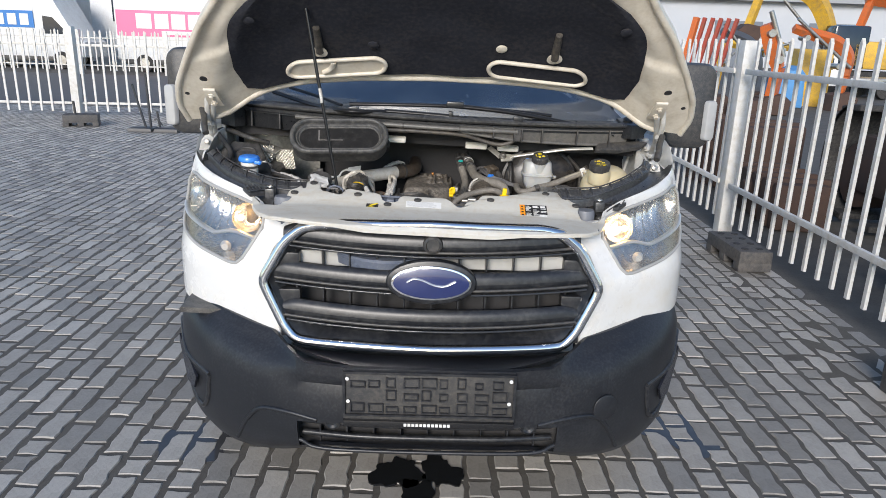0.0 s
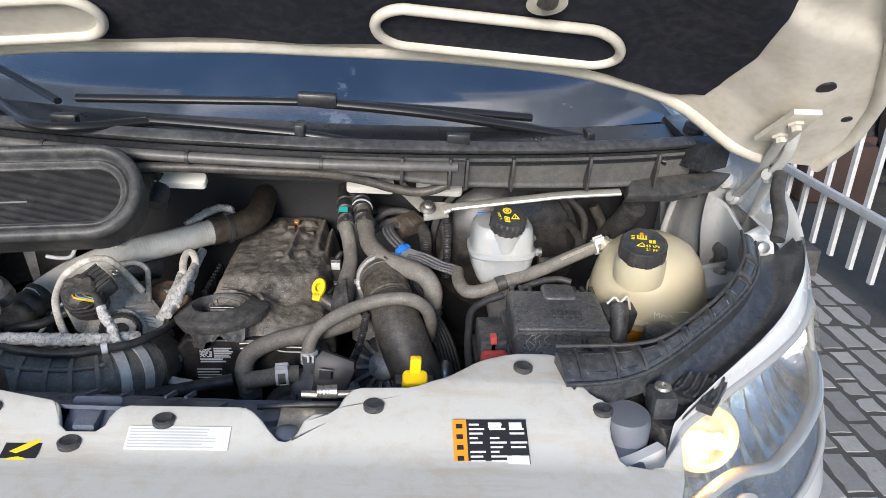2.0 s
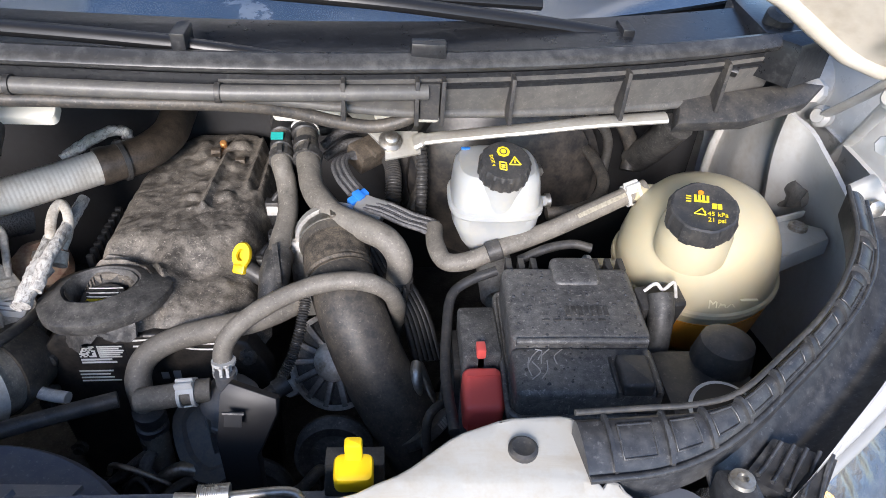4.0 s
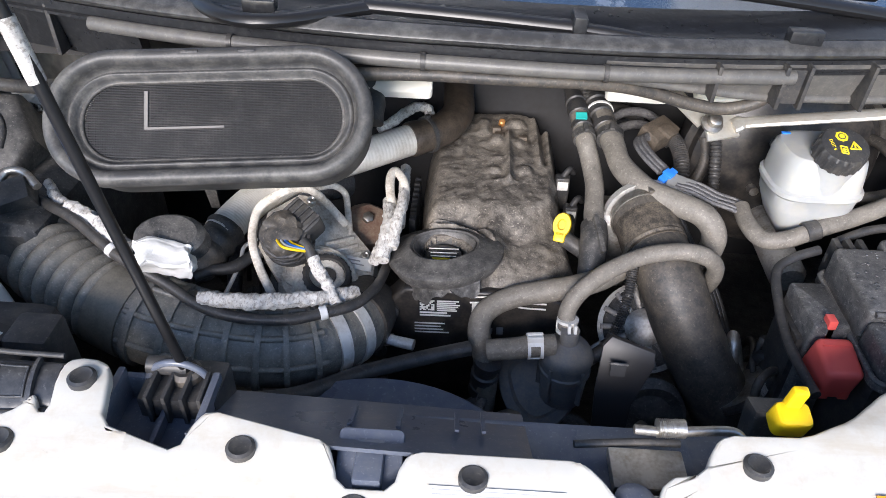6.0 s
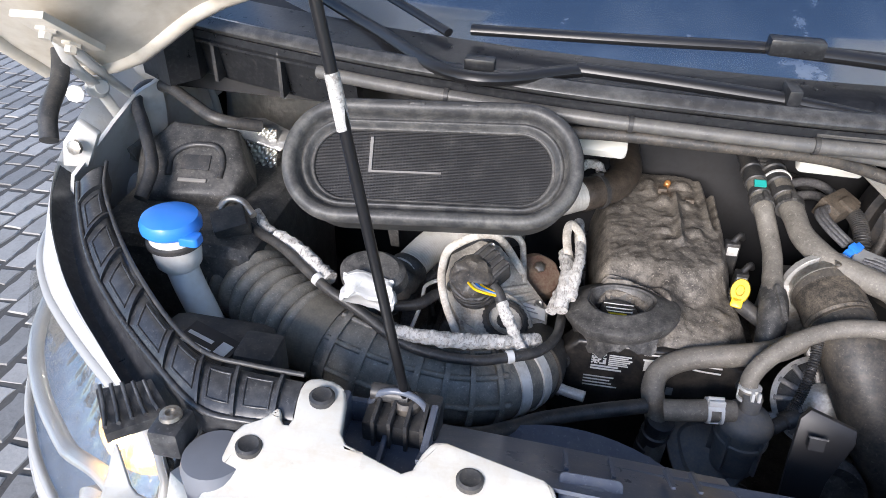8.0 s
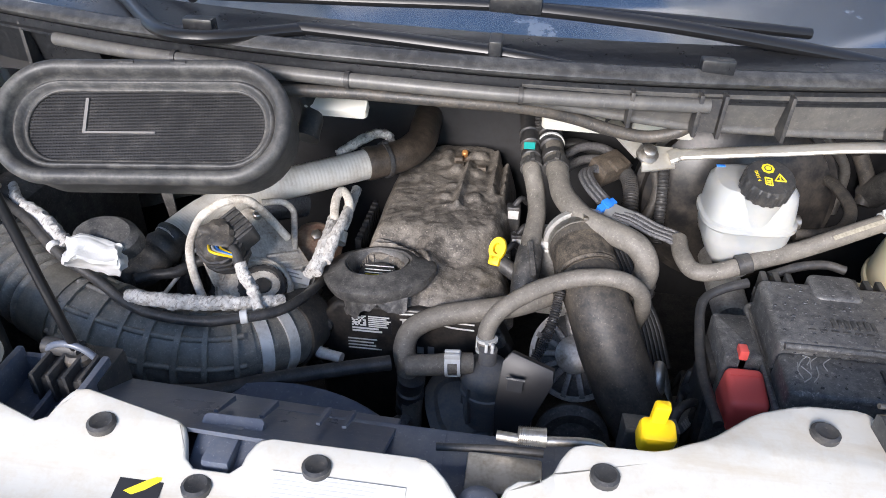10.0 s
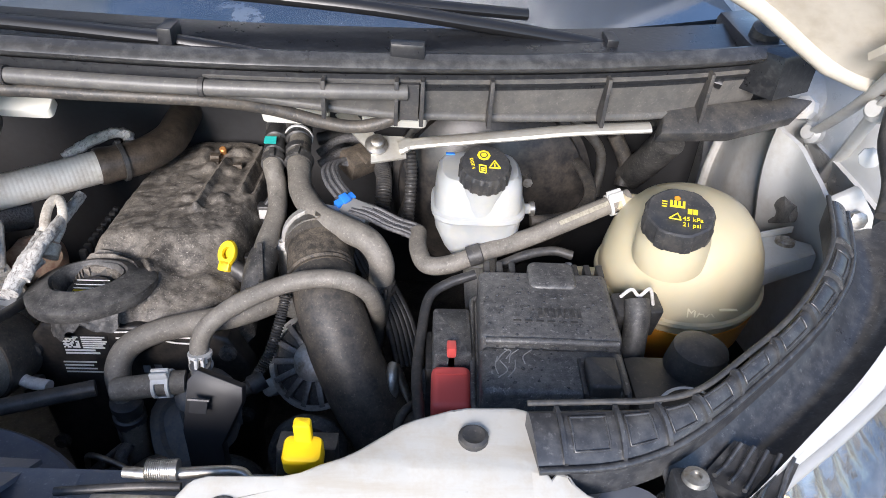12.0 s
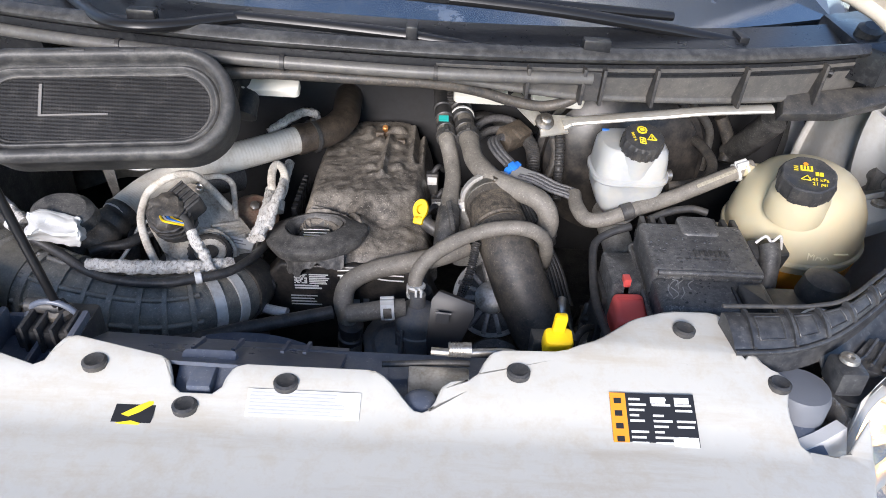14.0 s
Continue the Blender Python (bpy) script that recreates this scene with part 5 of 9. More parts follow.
dip2 = empty("transmission_dipstick", (0.258, 2.735, 1.06), "yellow pull tab in a black holder behind the white panel", "dipstick")
part("holder", prism([(-0.026, 0), (0.026, 0), (0.030, -0.12), (-0.030, -0.12)], -0.016, 0.010, 0.003, Matrix.Rotation(radians(75), 4, "X") @ pose(0, 0.058, 0)), BLACK, dip2, "black holder")
part("tab", prism(rounded(-0.017, 0.017, -0.013, 0.014, 0.007), 0.0, 0.024, 0.005, pose(0, -0.005, 0.055, 12)), YELLOW, dip2, "yellow pull tab")
part("stalk", prism(rounded(-0.0075, 0.0075, -0.005, 0.006, 0.003), 0.02, 0.050, 0.003, pose(0, 0.004, 0.055, 8)), YELLOW, dip2, "yellow stalk")

eye = empty("lifting_eye", (0, 0, 0), "pale cast lifting eye beside the engine cover", "lifting eye")
part("ring", tube([(-0.155, 3.148, 1.030), (-0.167, 3.174, 1.050), (-0.171, 3.205, 1.065), (-0.165, 3.222, 1.070), (-0.151, 3.203, 1.065), (-0.146, 3.178, 1.050), (-0.151, 3.160, 1.035)], 0.007, 10, flat=0.8), CAST, eye)
part("foot", crumpled(tube([(-0.155, 3.159, 1.030), (-0.155, 3.143, 1.020)], 0.012, 12), 60, 0.002), CAST, eye)
thing("oil_drain_pipe", tube([(-0.174, 3.040, 0.930), (-0.170, 3.023, 0.920), (-0.157, 3.005, 0.915), (-0.118, 2.994, 0.915)], 0.0085, 14), BANDS, "bent pale steel oil pipe in front of the engine", "pipe")
for pts, r, lb in (([(-0.152, 3.263, 1.050), (-0.148, 3.162, 1.055), (-0.152, 3.122, 1.050), (-0.157, 3.077, 1.030)], 0.009, "pale steel lifting strap beside the engine"),
                   ([(-0.169, 3.180, 1.040), (-0.164, 3.119, 1.040), (-0.170, 3.060, 1.020)], 0.012, "foil wrapped cable beside the engine")):
    thing("cable_sleeve", tube(pts, r * 0.92, 18, 24, wobble=0.10, crumple=0.16), TAPE, lb, "cable sleeve", "cable sleeves")
pouch = empty("foil_pouch", (-0.419, 2.945, 1.10), "crumpled white foil pouch over a connector", "foil pouch")
o = box(-0.055, 0.048, -0.030, 0.032, -0.03, 0.022, 0.012, 3, m=pose(0, 0, 0, 25, 8, 12))
bmesh.ops.subdivide_edges(o, edges=list(o.edges), cuts=5, use_grid_fill=True)
crumpled(o, 22, 0.016)
crumpled(o, 80, 0.005, 3.0)
pouch.scale = (0.66, 0.66, 0.66)
part("pouch", o, mat("white_foil", (0.68, 0.67, 0.64), 0.42, metal=0.2, grain=60, bump=0.4, vary=0.12), pouch)
part("cover", lathe([(0.065, -0.02), (0.062, 0.01), (0.05, 0.022), (0.02, 0.026)], 24, aim((-0.01, 0.06, 0.0), (0, -0.4, 1)) @ Matrix.Diagonal((1.1, 0.8, 1, 1))), DUSTY, pouch, "dusty grey round cover")

hose("foil_clamp_cable", [(-0.676, 3.057, 1.120), (-0.668, 3.071, 1.130), (-0.647, 3.072, 1.130), (-0.622, 3.054, 1.120)], 0.006, STEEL, "pale cable by the intake hose", "cable")
thing("intake_sensor", box(-0.025, 0.025, -0.02, 0.02, -0.02, 0.025, 0.006, m=aim((-0.654, 3.048, 1.100), (0, -0.5, 1), 0.5)), BLACK, "black air mass sensor plug", "sensor")

# washer filler
MILKY = mat("milky_white_neck", (0.80, 0.80, 0.77), 0.36, dirt=(0.62, 0.58, 0.50), amount=0.12, grain=20, blotch=6, vary=0.04)
wash = empty("washer_filler", (-0.681, 2.940, 1.124), "milky white washer filler neck with a blue cap", "washer filler")
part("cup", lathe([(0.030, -0.035), (0.040, -0.022), (0.043, 0.0), (0.043, 0.060)], 36), MILKY, wash)
part("tube", tube([(0, 0, -0.02), (0.015, -0.008, -0.07), (0.045, -0.02, -0.15), (0.06, -0.03, -0.22)], 0.029, 24), MILKY, wash)
part("holder", lathe([(0.044, 0.020), (0.049, 0.022), (0.049, 0.030), (0.044, 0.032)], 32), BLACK, wash, "black holding ring")
part("cap", lathe([(0.050, 0.052), (0.053, 0.056), (0.053, 0.068), (0.048, 0.078), (0.03, 0.084), (0.01, 0.085)], 40), BLUE, wash, "blue plastic cap")
part("cap_lip", prism(rounded(0.030, 0.066, -0.042, -0.012, 0.008), 0.046, 0.062, 0.004), BLUE, wash, "blue cap tab")
wash.scale = (0.74, 0.74, 0.74)

# air filter box and its snorkel
af = empty("air_filter_box", (-0.74, 3.15, 0.95), "black plastic air filter box with a snorkel lid", "air filter box")
part("body", box(-0.13, 0.13, -0.16, 0.24, -0.30, 0.145, 0.035, 3), DUSTY, af)
SN = aim((-0.01, -0.01, 0.185), (0.06, -0.55, 0.83))
part("snorkel", prism([(-0.085, -0.055), (0.07, -0.055), (0.085, 0.0), (0.055, 0.075), (-0.05, 0.085), (-0.095, 0.03)], -0.10, 0.012, 0.018, SN, segs=3), DUSTY, af, "rounded black snorkel cover")
part("emboss", tube([SN @ Vector(q) for q in ((-0.035, -0.02, 0.012), (-0.035, 0.015, 0.012), (-0.01, 0.035, 0.012), (0.03, 0.035, 0.012), (0.045, 0.01, 0.012), (0.045, -0.02, 0.012))], 0.005, 8), BLACK, af)
part("emboss", box(-0.018, 0.026, -0.030, -0.024, 0.011, 0.015, 0.001, m=SN), mat("worn_edge", (0.25, 0.24, 0.22), 0.5, grain=40), af, "worn bright edge")
part("emboss", box(-0.018, 0.026, -0.008, 0.018, 0.011, 0.014, 0.001, m=SN), BLACK, af)
hose("wing_cable", [(-0.790, 3.044, 1.130), (-0.792, 3.092, 1.160), (-0.833, 3.156, 1.190), (-0.871, 3.210, 1.210), (-0.868, 3.246, 1.220), (-0.829, 3.245, 1.220), (-0.784, 3.222, 1.210), (-0.728, 3.194, 1.200), (-0.670, 3.224, 1.180)], 0.010, BLACK, "black cable loom round the apron", "cable")
foil = bmesh.new()
wpart_foil = shell(lambda u, v: Vector((-0.83 + 0.33 * u, 3.45 - 0.03 * math.sin(u * 5), 0.86 + 0.40 * v + 0.01 * math.sin(u * 9))), steps(0, 1, 30), steps(0, 1, 24), (0, 0.003, 0), bm=foil)
thing("heat_shield", wpart_foil, mat("dimpled_foil", (0.7, 0.68, 0.62), 0.3, metal=0.9, grain=90, bump=0.9, vary=0.4), "dimpled silver heat shield on the firewall", "heat shield", "heat shields")
thing("heat_shield", prism([(0, 0), (0.09, -0.03), (0.12, 0.0), (0.06, 0.03), (0.0, 0.03)], 0, 0.004, 0.001, aim((-0.741, 3.242, 1.150), (0.1, -0.6, 0.8))), mat("dimpled_foil", (0.7, 0.68, 0.62), 0.3, metal=0.9, grain=90, bump=0.9, vary=0.4), "dimpled silver heat shield strip beside the duct", "heat shield", "heat shields")

# small boxes by the left rail
lb = empty("battery_box", (-0.585, 2.80, 1.03), "black box with a printed label and a clip", "box")
part("body", box(-0.07, 0.07, -0.05, 0.07, -0.10, 0.06, 0.02), BLACK, lb)
LM = aim((0.0, 0.0, 0.066), (0, -0.1, 1), radians(-20))
part("label", box(-0.035, 0.04, -0.028, 0.028, 0, 0.001, m=LM), INK, lb, "black label with white print")
part("label_print", box(-0.03, 0.012, -0.018, -0.013, 0.001, 0.0016, m=LM, bm=box(-0.03, 0.015, -0.006, 0.0, 0.001, 0.0016, m=LM, bm=box(-0.03, 0.008, 0.008, 0.013, 0.001, 0.0016, m=LM, bm=box(0.018, 0.034, 0.0, 0.018, 0.001, 0.0016, m=LM)))), PAPER, lb)
thing("wiring_box", box(-0.545, -0.495, 2.79, 2.84, 0.95, 1.10, 0.008), BLACK, "black relay box beside the washer neck", "box")
horn = empty("round_label_box", (0.635, 2.835, 1.03), "black box with a round white printed label", "box")
part("body", box(-0.05, 0.06, -0.04, 0.09, -0.1, 0.05, 0.015), BLACK, horn)
part("label", lathe([(0.038, 0.0), (0.038, 0.002)], 32, pose(0.005, -0.008, 0.05, 12)), PAPER, horn, "round white label")
part("label", lathe([(0.034, 0.0), (0.034, 0.0025)], 32, pose(0.005, -0.008, 0.0504, 12)), INK, horn)
part("lump", lathe([(0.02, -0.05), (0.035, 0.0), (0.03, 0.03), (0.015, 0.04)], 20, pose(0.03, 0.07, 0.05)), BLACK, horn)

# prop rod
rod = empty("hood_prop_rod", (0, 0, 0), "thin black hood prop rod with a white tape tag", "prop rod")
RP = [(-0.327, 2.748, 1.118), (-0.361, 2.758, 1.30), (-0.391, 2.767, 1.46), (-0.417, 2.775, 1.60), (-0.454, 2.786, 1.80)]
part("rod", tube(RP, 0.0054, 10), mat("gloss_rod_black", (0.009, 0.009, 0.010), 0.3, grain=60, vary=0.2), rod)
part("tag", tube([(-0.3850, 2.7652, 1.426), (-0.3890, 2.7664, 1.449), (-0.3938, 2.7677, 1.475)], 0.0078, 10, flat=0.7), TAPE, rod, "white tape tag")

socket = empty("prop_rod_socket", (-0.327, 2.745, 1.05), "black plastic socket that holds the prop rod", "socket")
wpart("block", box(-0.368, -0.290, 2.715, 2.772, 1.050, 1.112, 0.005), BLACK, socket)
for k in range(4):
    wpart("fin", box(-0.356 + 0.017 * k, -0.352 + 0.017 * k, 2.708, 2.745, 1.085, 1.124, 0.001), BLACK, socket)
wpart("grommet", lathe([(0.016, 0.0), (0.016, 0.010), (0.012, 0.014), (0.008, 0.012)], 20, pose(-0.327, 2.748, 1.110)), DARKRUB, socket, "black rubber grommet")

# wiper linkage
link = empty("wiper_linkage", (0, 0, 0), "pale steel wiper linkage bar with a bolted crank", "wiper linkage")
BARM = mat("pale_zinc", (0.62, 0.60, 0.54), 0.42, metal=0.55, dirt=(0.45, 0.40, 0.32), amount=0.2, grain=40, blotch=8)
part("bar", tube([(0.321, 3.227, 1.178), (0.344, 3.228, 1.186), (0.474, 3.204, 1.218), (0.548, 3.197, 1.233), (0.651, 3.201, 1.242)], lambda t: 0.012 if t > 0.2 else 0.016, 10, 10, flat=0.5), BARM, link)
part("crank", prism([(-0.02, -0.022), (0.03, -0.02), (0.034, 0.014), (-0.012, 0.022)], 0, 0.005, 0.001, aim((0.297, 3.227, 1.175), (0.1, -0.55, 0.85), radians(5))), BARM, link, "pale steel crank end")
part("crank_arm", prism([(-0.012, 0.0), (0.012, 0.0), (0.016, 0.07), (-0.008, 0.07)], 0, 0.005, 0.001, aim((0.284, 3.244, 1.172), (0.1, -0.55, 0.85), radians(38))), BARM, link, "pale steel crank arm")
part("bolt", lathe([(0.016, 0.004), (0.016, 0.008), (0.010, 0.010), (0.010, 0.020), (0.007, 0.022)], 16, aim((0.289, 3.227, 1.178), (0.1, -0.55, 0.85))), STEEL, link, "steel bolt")
part("cover_arm", prism([(0, -0.018), (0.10, -0.030), (0.20, -0.016), (0.24, 0.01), (0.20, 0.022), (0.02, 0.022)], -0.008, 0.012, 0.008, aim((0.655, 3.202, 1.242), (0.05, -0.55, 0.85), radians(8))), BLACK, link, "black plastic linkage cover")
for px in ((-0.155, 3.175, 1.242), (0.179, 3.240, 1.222), (0.312, 3.260, 1.215)):
    thing("cowl_tab", prism(rounded(-0.045, 0.045, -0.014, 0.014, 0.008), -0.012, 0.003, 0.003, aim(px, (0, -0.5, 0.86))), mat("pale_clip_plastic", (0.80, 0.78, 0.70), 0.5, grain=30), "pale plastic tab under the cowl", "tab", "cowl tabs")
hose("cowl_cable", [(-0.46, 3.15, 1.268), (-0.36, 3.125, 1.278), (-0.26, 3.105, 1.283), (-0.138, 3.116, 1.285), (-0.010, 3.117, 1.285), (0.104, 3.128, 1.280), (0.168, 3.145, 1.265), (0.222, 3.149, 1.250), (0.271, 3.149, 1.245), (0.314, 3.150, 1.260), (0.330, 3.164, 1.285), (0.332, 3.164, 1.300)], 0.0085, DARKRUB, "black cable looping under the cowl", "cable")
hose("duct_harness", [(-0.196, 3.184, 1.240), (-0.188, 3.163, 1.220), (-0.191, 3.140, 1.200)], 0.016, BLACK, "black bracket and plug beside the duct", "bracket", wobble=0.3)

# front cross member, fan shroud, latch
cross = empty("radiator_support", (0, 2.72, 1.0), "dark plastic radiator support under the white panel", "radiator support")
SKY_SHEEN = SKY_SHEEN_BASE
wpart("beam", box(-0.50, 0.55, 2.60, 2.74, 1.0, 1.085, 0.008), SKY_SHEEN, cross, "dark cross beam")
wpart("air_guide", shell(lambda u, v: Vector((-0.30 + 0.31 * u, 2.665 + 0.105 * v - 0.01 * u, 1.132 - 0.065 * v)), steps(0, 1, 10), steps(0, 1, 5), (0, 0, -0.006)), SKY_SHEEN, cross, "dark air guide with the sky's sheen in its colour")
wpart("shroud", lathe([(0.21, -0.03), (0.212, 0.0), (0.206, 0.008), (0.05, 0.010)], 64, aim((-0.145, 2.664, 0.965), (0, -0.05, 1))), SKY_SHEEN, cross, "round fan shroud")
wpart("pipe_run", tube([(-0.340, 2.739, 1.080), (-0.255, 2.817, 1.000), (-0.174, 2.898, 0.960), (-0.103, 2.938, 0.950), (-0.040, 2.962, 0.950)], 0.011, 10), BLACK, cross, "black cable run")
wpart("steel_pipe", tube([(-0.218, 3.088, 0.900), (-0.207, 3.049, 0.890), (-0.186, 3.033, 0.885), (-0.151, 3.031, 0.885)], 0.010, 12), STEEL, cross, "bent steel oil pipe")
wpart("tall_clip", prism(rounded(-0.03, 0.03, -0.03, 0.04, 0.006), -0.03, 0.0, 0.003, aim((-0.135, 2.650, 1.112), (0, -0.4, 1))), SKY_SHEEN, cross, "black clip in the panel's notch")
wpart("tall_clip", box(-0.148, -0.122, 2.632, 2.678, 1.10, 1.124, 0.004), SKY_SHEEN, cross)
latch = empty("hood_latch", (0.12, 2.70, 1.05), "steel hood latch with a spring and rods", "latch")
wpart("tray", box(0.06, 0.17, 2.60, 2.735, 1.07, 1.086, 0.004), SKY_SHEEN, latch)
wpart("spring", tube([(0.130, 2.712, 1.120), (0.156, 2.713, 1.120)], lambda t: 0.008 + 0.0018 * math.sin(t * 90), 12, 1, smooth=False, bm=tube([Vector((0.130, 2.712, 1.120)).lerp(Vector((0.156, 2.713, 1.120)), k / 60) for k in range(61)], lambda t: 0.008 + 0.0018 * math.sin(t * 90), 12, 1, smooth=False)), STEEL, latch, "steel coil spring")
wpart("rod", tube([(0.110, 2.713, 1.115), (0.143, 2.712, 1.115), (0.200, 2.717, 1.115), (0.215, 2.711, 1.110)], 0.005, 8), STEEL, latch, "bent steel rod")
wpart("rod", tube([(0.054, 2.702, 1.100), (0.118, 2.709, 1.100), (0.156, 2.710, 1.100)], 0.004, 8), BLACK, latch)
wpart("plate", box(0.085, 0.155, 2.655, 2.70, 1.09, 1.103, 0.003), STEEL, latch, "steel latch plate")
wpart("lever", box(0.10, 0.15, 2.63, 2.645, 1.09, 1.11, 0.003), ALU, latch)
wpart("tab", lathe([(0.018, -0.01), (0.018, 0.004), (0.010, 0.008)], 20, pose(0.100, 2.638, 1.106)), SKY_SHEEN, latch, "grey bolt boss")
rb = empty("prop_rod_bracket", (-0.34, 2.67, 1.08), "black plastic bracket that holds the prop rod's foot", "bracket")
wpart("tray", box(-0.388, -0.296, 2.640, 2.750, 1.06, 1.078, 0.004), SKY_SHEEN, rb)
for x in (-0.390, -0.296):
    wpart("side", box(x - 0.004, x + 0.004, 2.645, 2.748, 1.06, 1.122, 0.003), SKY_SHEEN, rb, "upright side")
wpart("web", box(-0.345, -0.339, 2.645, 2.74, 1.07, 1.098, 0.002), SKY_SHEEN, rb)
wpart("back", box(-0.39, -0.296, 2.744, 2.752, 1.06, 1.11, 0.003), SKY_SHEEN, rb)
wpart("hoop", tube([(-0.365 + 0.03 + 0.032 * math.cos(a), 2.746, 1.100 + 0.034 * math.sin(a)) for a in steps(0.0, math.pi, 10)], 0.0038, 8, 2), SKY_SHEEN, rb, "black hoop")
wpart("pivot", lathe([(0.010, -0.02), (0.010, 0.02)], 14, aim((-0.345, 2.752, 1.122), (1, 0, 0))), BLACK, rb)

# loose cables and pipes low in the bay
rc = random.Random(77)
ZONES = ((-0.12, 0.10, 2.80, 2.98, 0.78, 0.88), (0.10, 0.34, 2.80, 2.95, 0.78, 0.90), (0.28, 0.42, 2.86, 3.10, 0.86, 0.98), (-0.50, -0.20, 3.05, 3.25, 0.92, 1.02), (-0.48, -0.30, 2.80, 2.90, 0.85, 0.95), (0.55, 0.80, 2.82, 2.98, 0.90, 1.00))
KINDS = ((BLACK, "thin black cable low in the engine bay", "cable"), (DARKRUB, "black rubber pipe low in the engine bay", "pipe"), (GREYWIRE, "grey braided wire low in the engine bay", "cable"), (STEEL, "thin bent steel pipe low in the engine bay", "pipe"))
for zone in ZONES:
    for k in range(9):
        x0, x1, y0, y1, z0, z1 = zone
        pts = [Vector((rc.uniform(x0, x1), rc.uniform(y0, y1), rc.uniform(z0, z1))) for _ in range(4)]
        pts[1] = pts[0].lerp(pts[3], 0.33) + (pts[1] - pts[0]) * 0.3
        pts[2] = pts[0].lerp(pts[3], 0.66) + (pts[2] - pts[3]) * 0.3
        pts[0].z -= 0.10
        pts[3].z -= 0.10
        mt, lb_, ct = KINDS[rc.choice((0, 0, 0, 1, 1, 2, 2, 3))]
        hose("bay_" + ct, pts, rc.choice((0.004, 0.006, 0.008, 0.012)), mt, lb_, ct, "low bay lines", n=8, per=6)
    for k in range(3):
        bx = Vector((rc.uniform(zone[0], zone[1]), rc.uniform(zone[2], zone[3]), zone[4] - 0.02))
        cl = empty("sensor_plug", bx, "black sensor plug with ribs low in the engine bay", "plug", "low bay plugs")
        mm = pose(0, 0, 0, rc.uniform(-40, 40), rc.uniform(-40, 40), rc.uniform(0, 180))
        part("body", box(-0.016, 0.016, -0.022, 0.022, -0.014, 0.014, 0.004, m=mm), DUSTY, cl)
        for q in (-0.012, 0.0, 0.012):
            part("rib", box(-0.017, 0.017, q - 0.002, q + 0.002, -0.0155, 0.0155, 0.001, m=mm), BLACK, cl)
        part("lead", tube([mm @ Vector((0, 0.02, 0)), mm @ Vector((0.005, 0.045, 0.0)), mm @ Vector((0.01, 0.06, -0.03))], 0.006, 8), BLACK, cl)
for x in (-0.16, -0.115, -0.06, -0.035):
    wpart("guide_rib", slab([(x, 2.695, 1.117), (x, 2.735, 1.092), (x, 2.735, 1.100), (x, 2.695, 1.121)], (0.004, 0, 0)), SKY_SHEEN, cross)
wpart("shroud_wall", shell(lambda u, v: Vector((-0.45 + 0.95 * u, 2.755 + 0.02 * v, 1.02 - 0.30 * v)), steps(0, 1, 12), steps(0, 1, 4), (0, 0.008, 0)), SKY_SHEEN, cross, "dark back of the radiator frame with the sky's sheen in its colour")

# worn trim on the inner wings
for side in (-1, 1):
    flip = Matrix.Diagonal((side, 1, 1, 1))
    sc = slab([flip @ Vector(q) for q in ((0.885, 3.269, 1.129), (0.885, 3.229, 1.144), (0.885, 3.177, 1.135), (0.885, 3.177, 1.116), (0.885, 3.236, 1.083), (0.885, 3.264, 1.094))], (-side * 0.012, -0.004, 0))
    bmesh.ops.subdivide_edges(sc, edges=list(sc.edges), cuts=3, use_grid_fill=True)
    thing("insulation_scrap", crumpled(sc, 60, 0.008), mat("worn_grey_foam", (0.16, 0.155, 0.145), 0.8, dirt=(0.3, 0.28, 0.25), amount=0.3, grain=70, bump=0.6), "torn grey foam stuck to the inner wing", "foam", "wing foam")
    br = empty("wing_bracket", (0, 0, 0), "pale painted bracket on the inner wing", "bracket", "wing brackets")
    part("plate", slab([flip @ Vector(q) for q in ((0.843, 3.060, 1.221), (0.871, 3.060, 1.240), (0.888, 3.040, 1.213), (0.899, 3.040, 1.172), (0.867, 3.050, 1.168))], (0, 0.012, 0), 0.003), APRON, br)
    part("bolt", lathe([(0.013, 0), (0.013, 0.007), (0.007, 0.009)], 8, aim(flip @ Vector((0.891, 3.100, 1.263)), (-side * 0.5, -1, 0.3))), WHITE, br, "white painted bolt")
    part("bolt", lathe([(0.011, 0), (0.011, 0.006), (0.006, 0.008)], 8, aim(flip @ Vector((0.866, 3.038, 1.209)), (0, -1, 0.3))), STEEL, br, "steel bolt")
    hose("wing_seal", [flip @ Vector(q) for q in ((0.896, 3.100, 1.327), (0.878, 3.060, 1.301), (0.860, 3.000, 1.281), (0.847, 2.970, 1.255))], 0.012, BLACK, "black rubber seal along the inner wing", "seal", "wing seals")

# stickers on the white panel
stk = empty("panel_stickers", (0, 0, 1.1), "warning stickers on the white panel", "sticker", kind="")


def on_panel(x, y, turn=0.0):
    zc = panel_z(x, y)
    dz = (panel_z(x, y + 0.01) - panel_z(x, y - 0.01)) / 0.02
    return Matrix.Translation((x, y, zc + 0.001)) @ Matrix.Rotation(math.atan(dz), 4, "X") @ Matrix.Rotation(radians(turn), 4, "Z")


def sticker(label, x, y, w, hh, material, turn=0.0):
    s = empty("warning_sticker", (0, 0, 0), label, "sticker", "panel stickers")
    s.matrix_basis = on_panel(x, y, turn)
    part("sheet", box(-w / 2, w / 2, -hh / 2, hh / 2, 0, 0.0006), material, s)
    return s


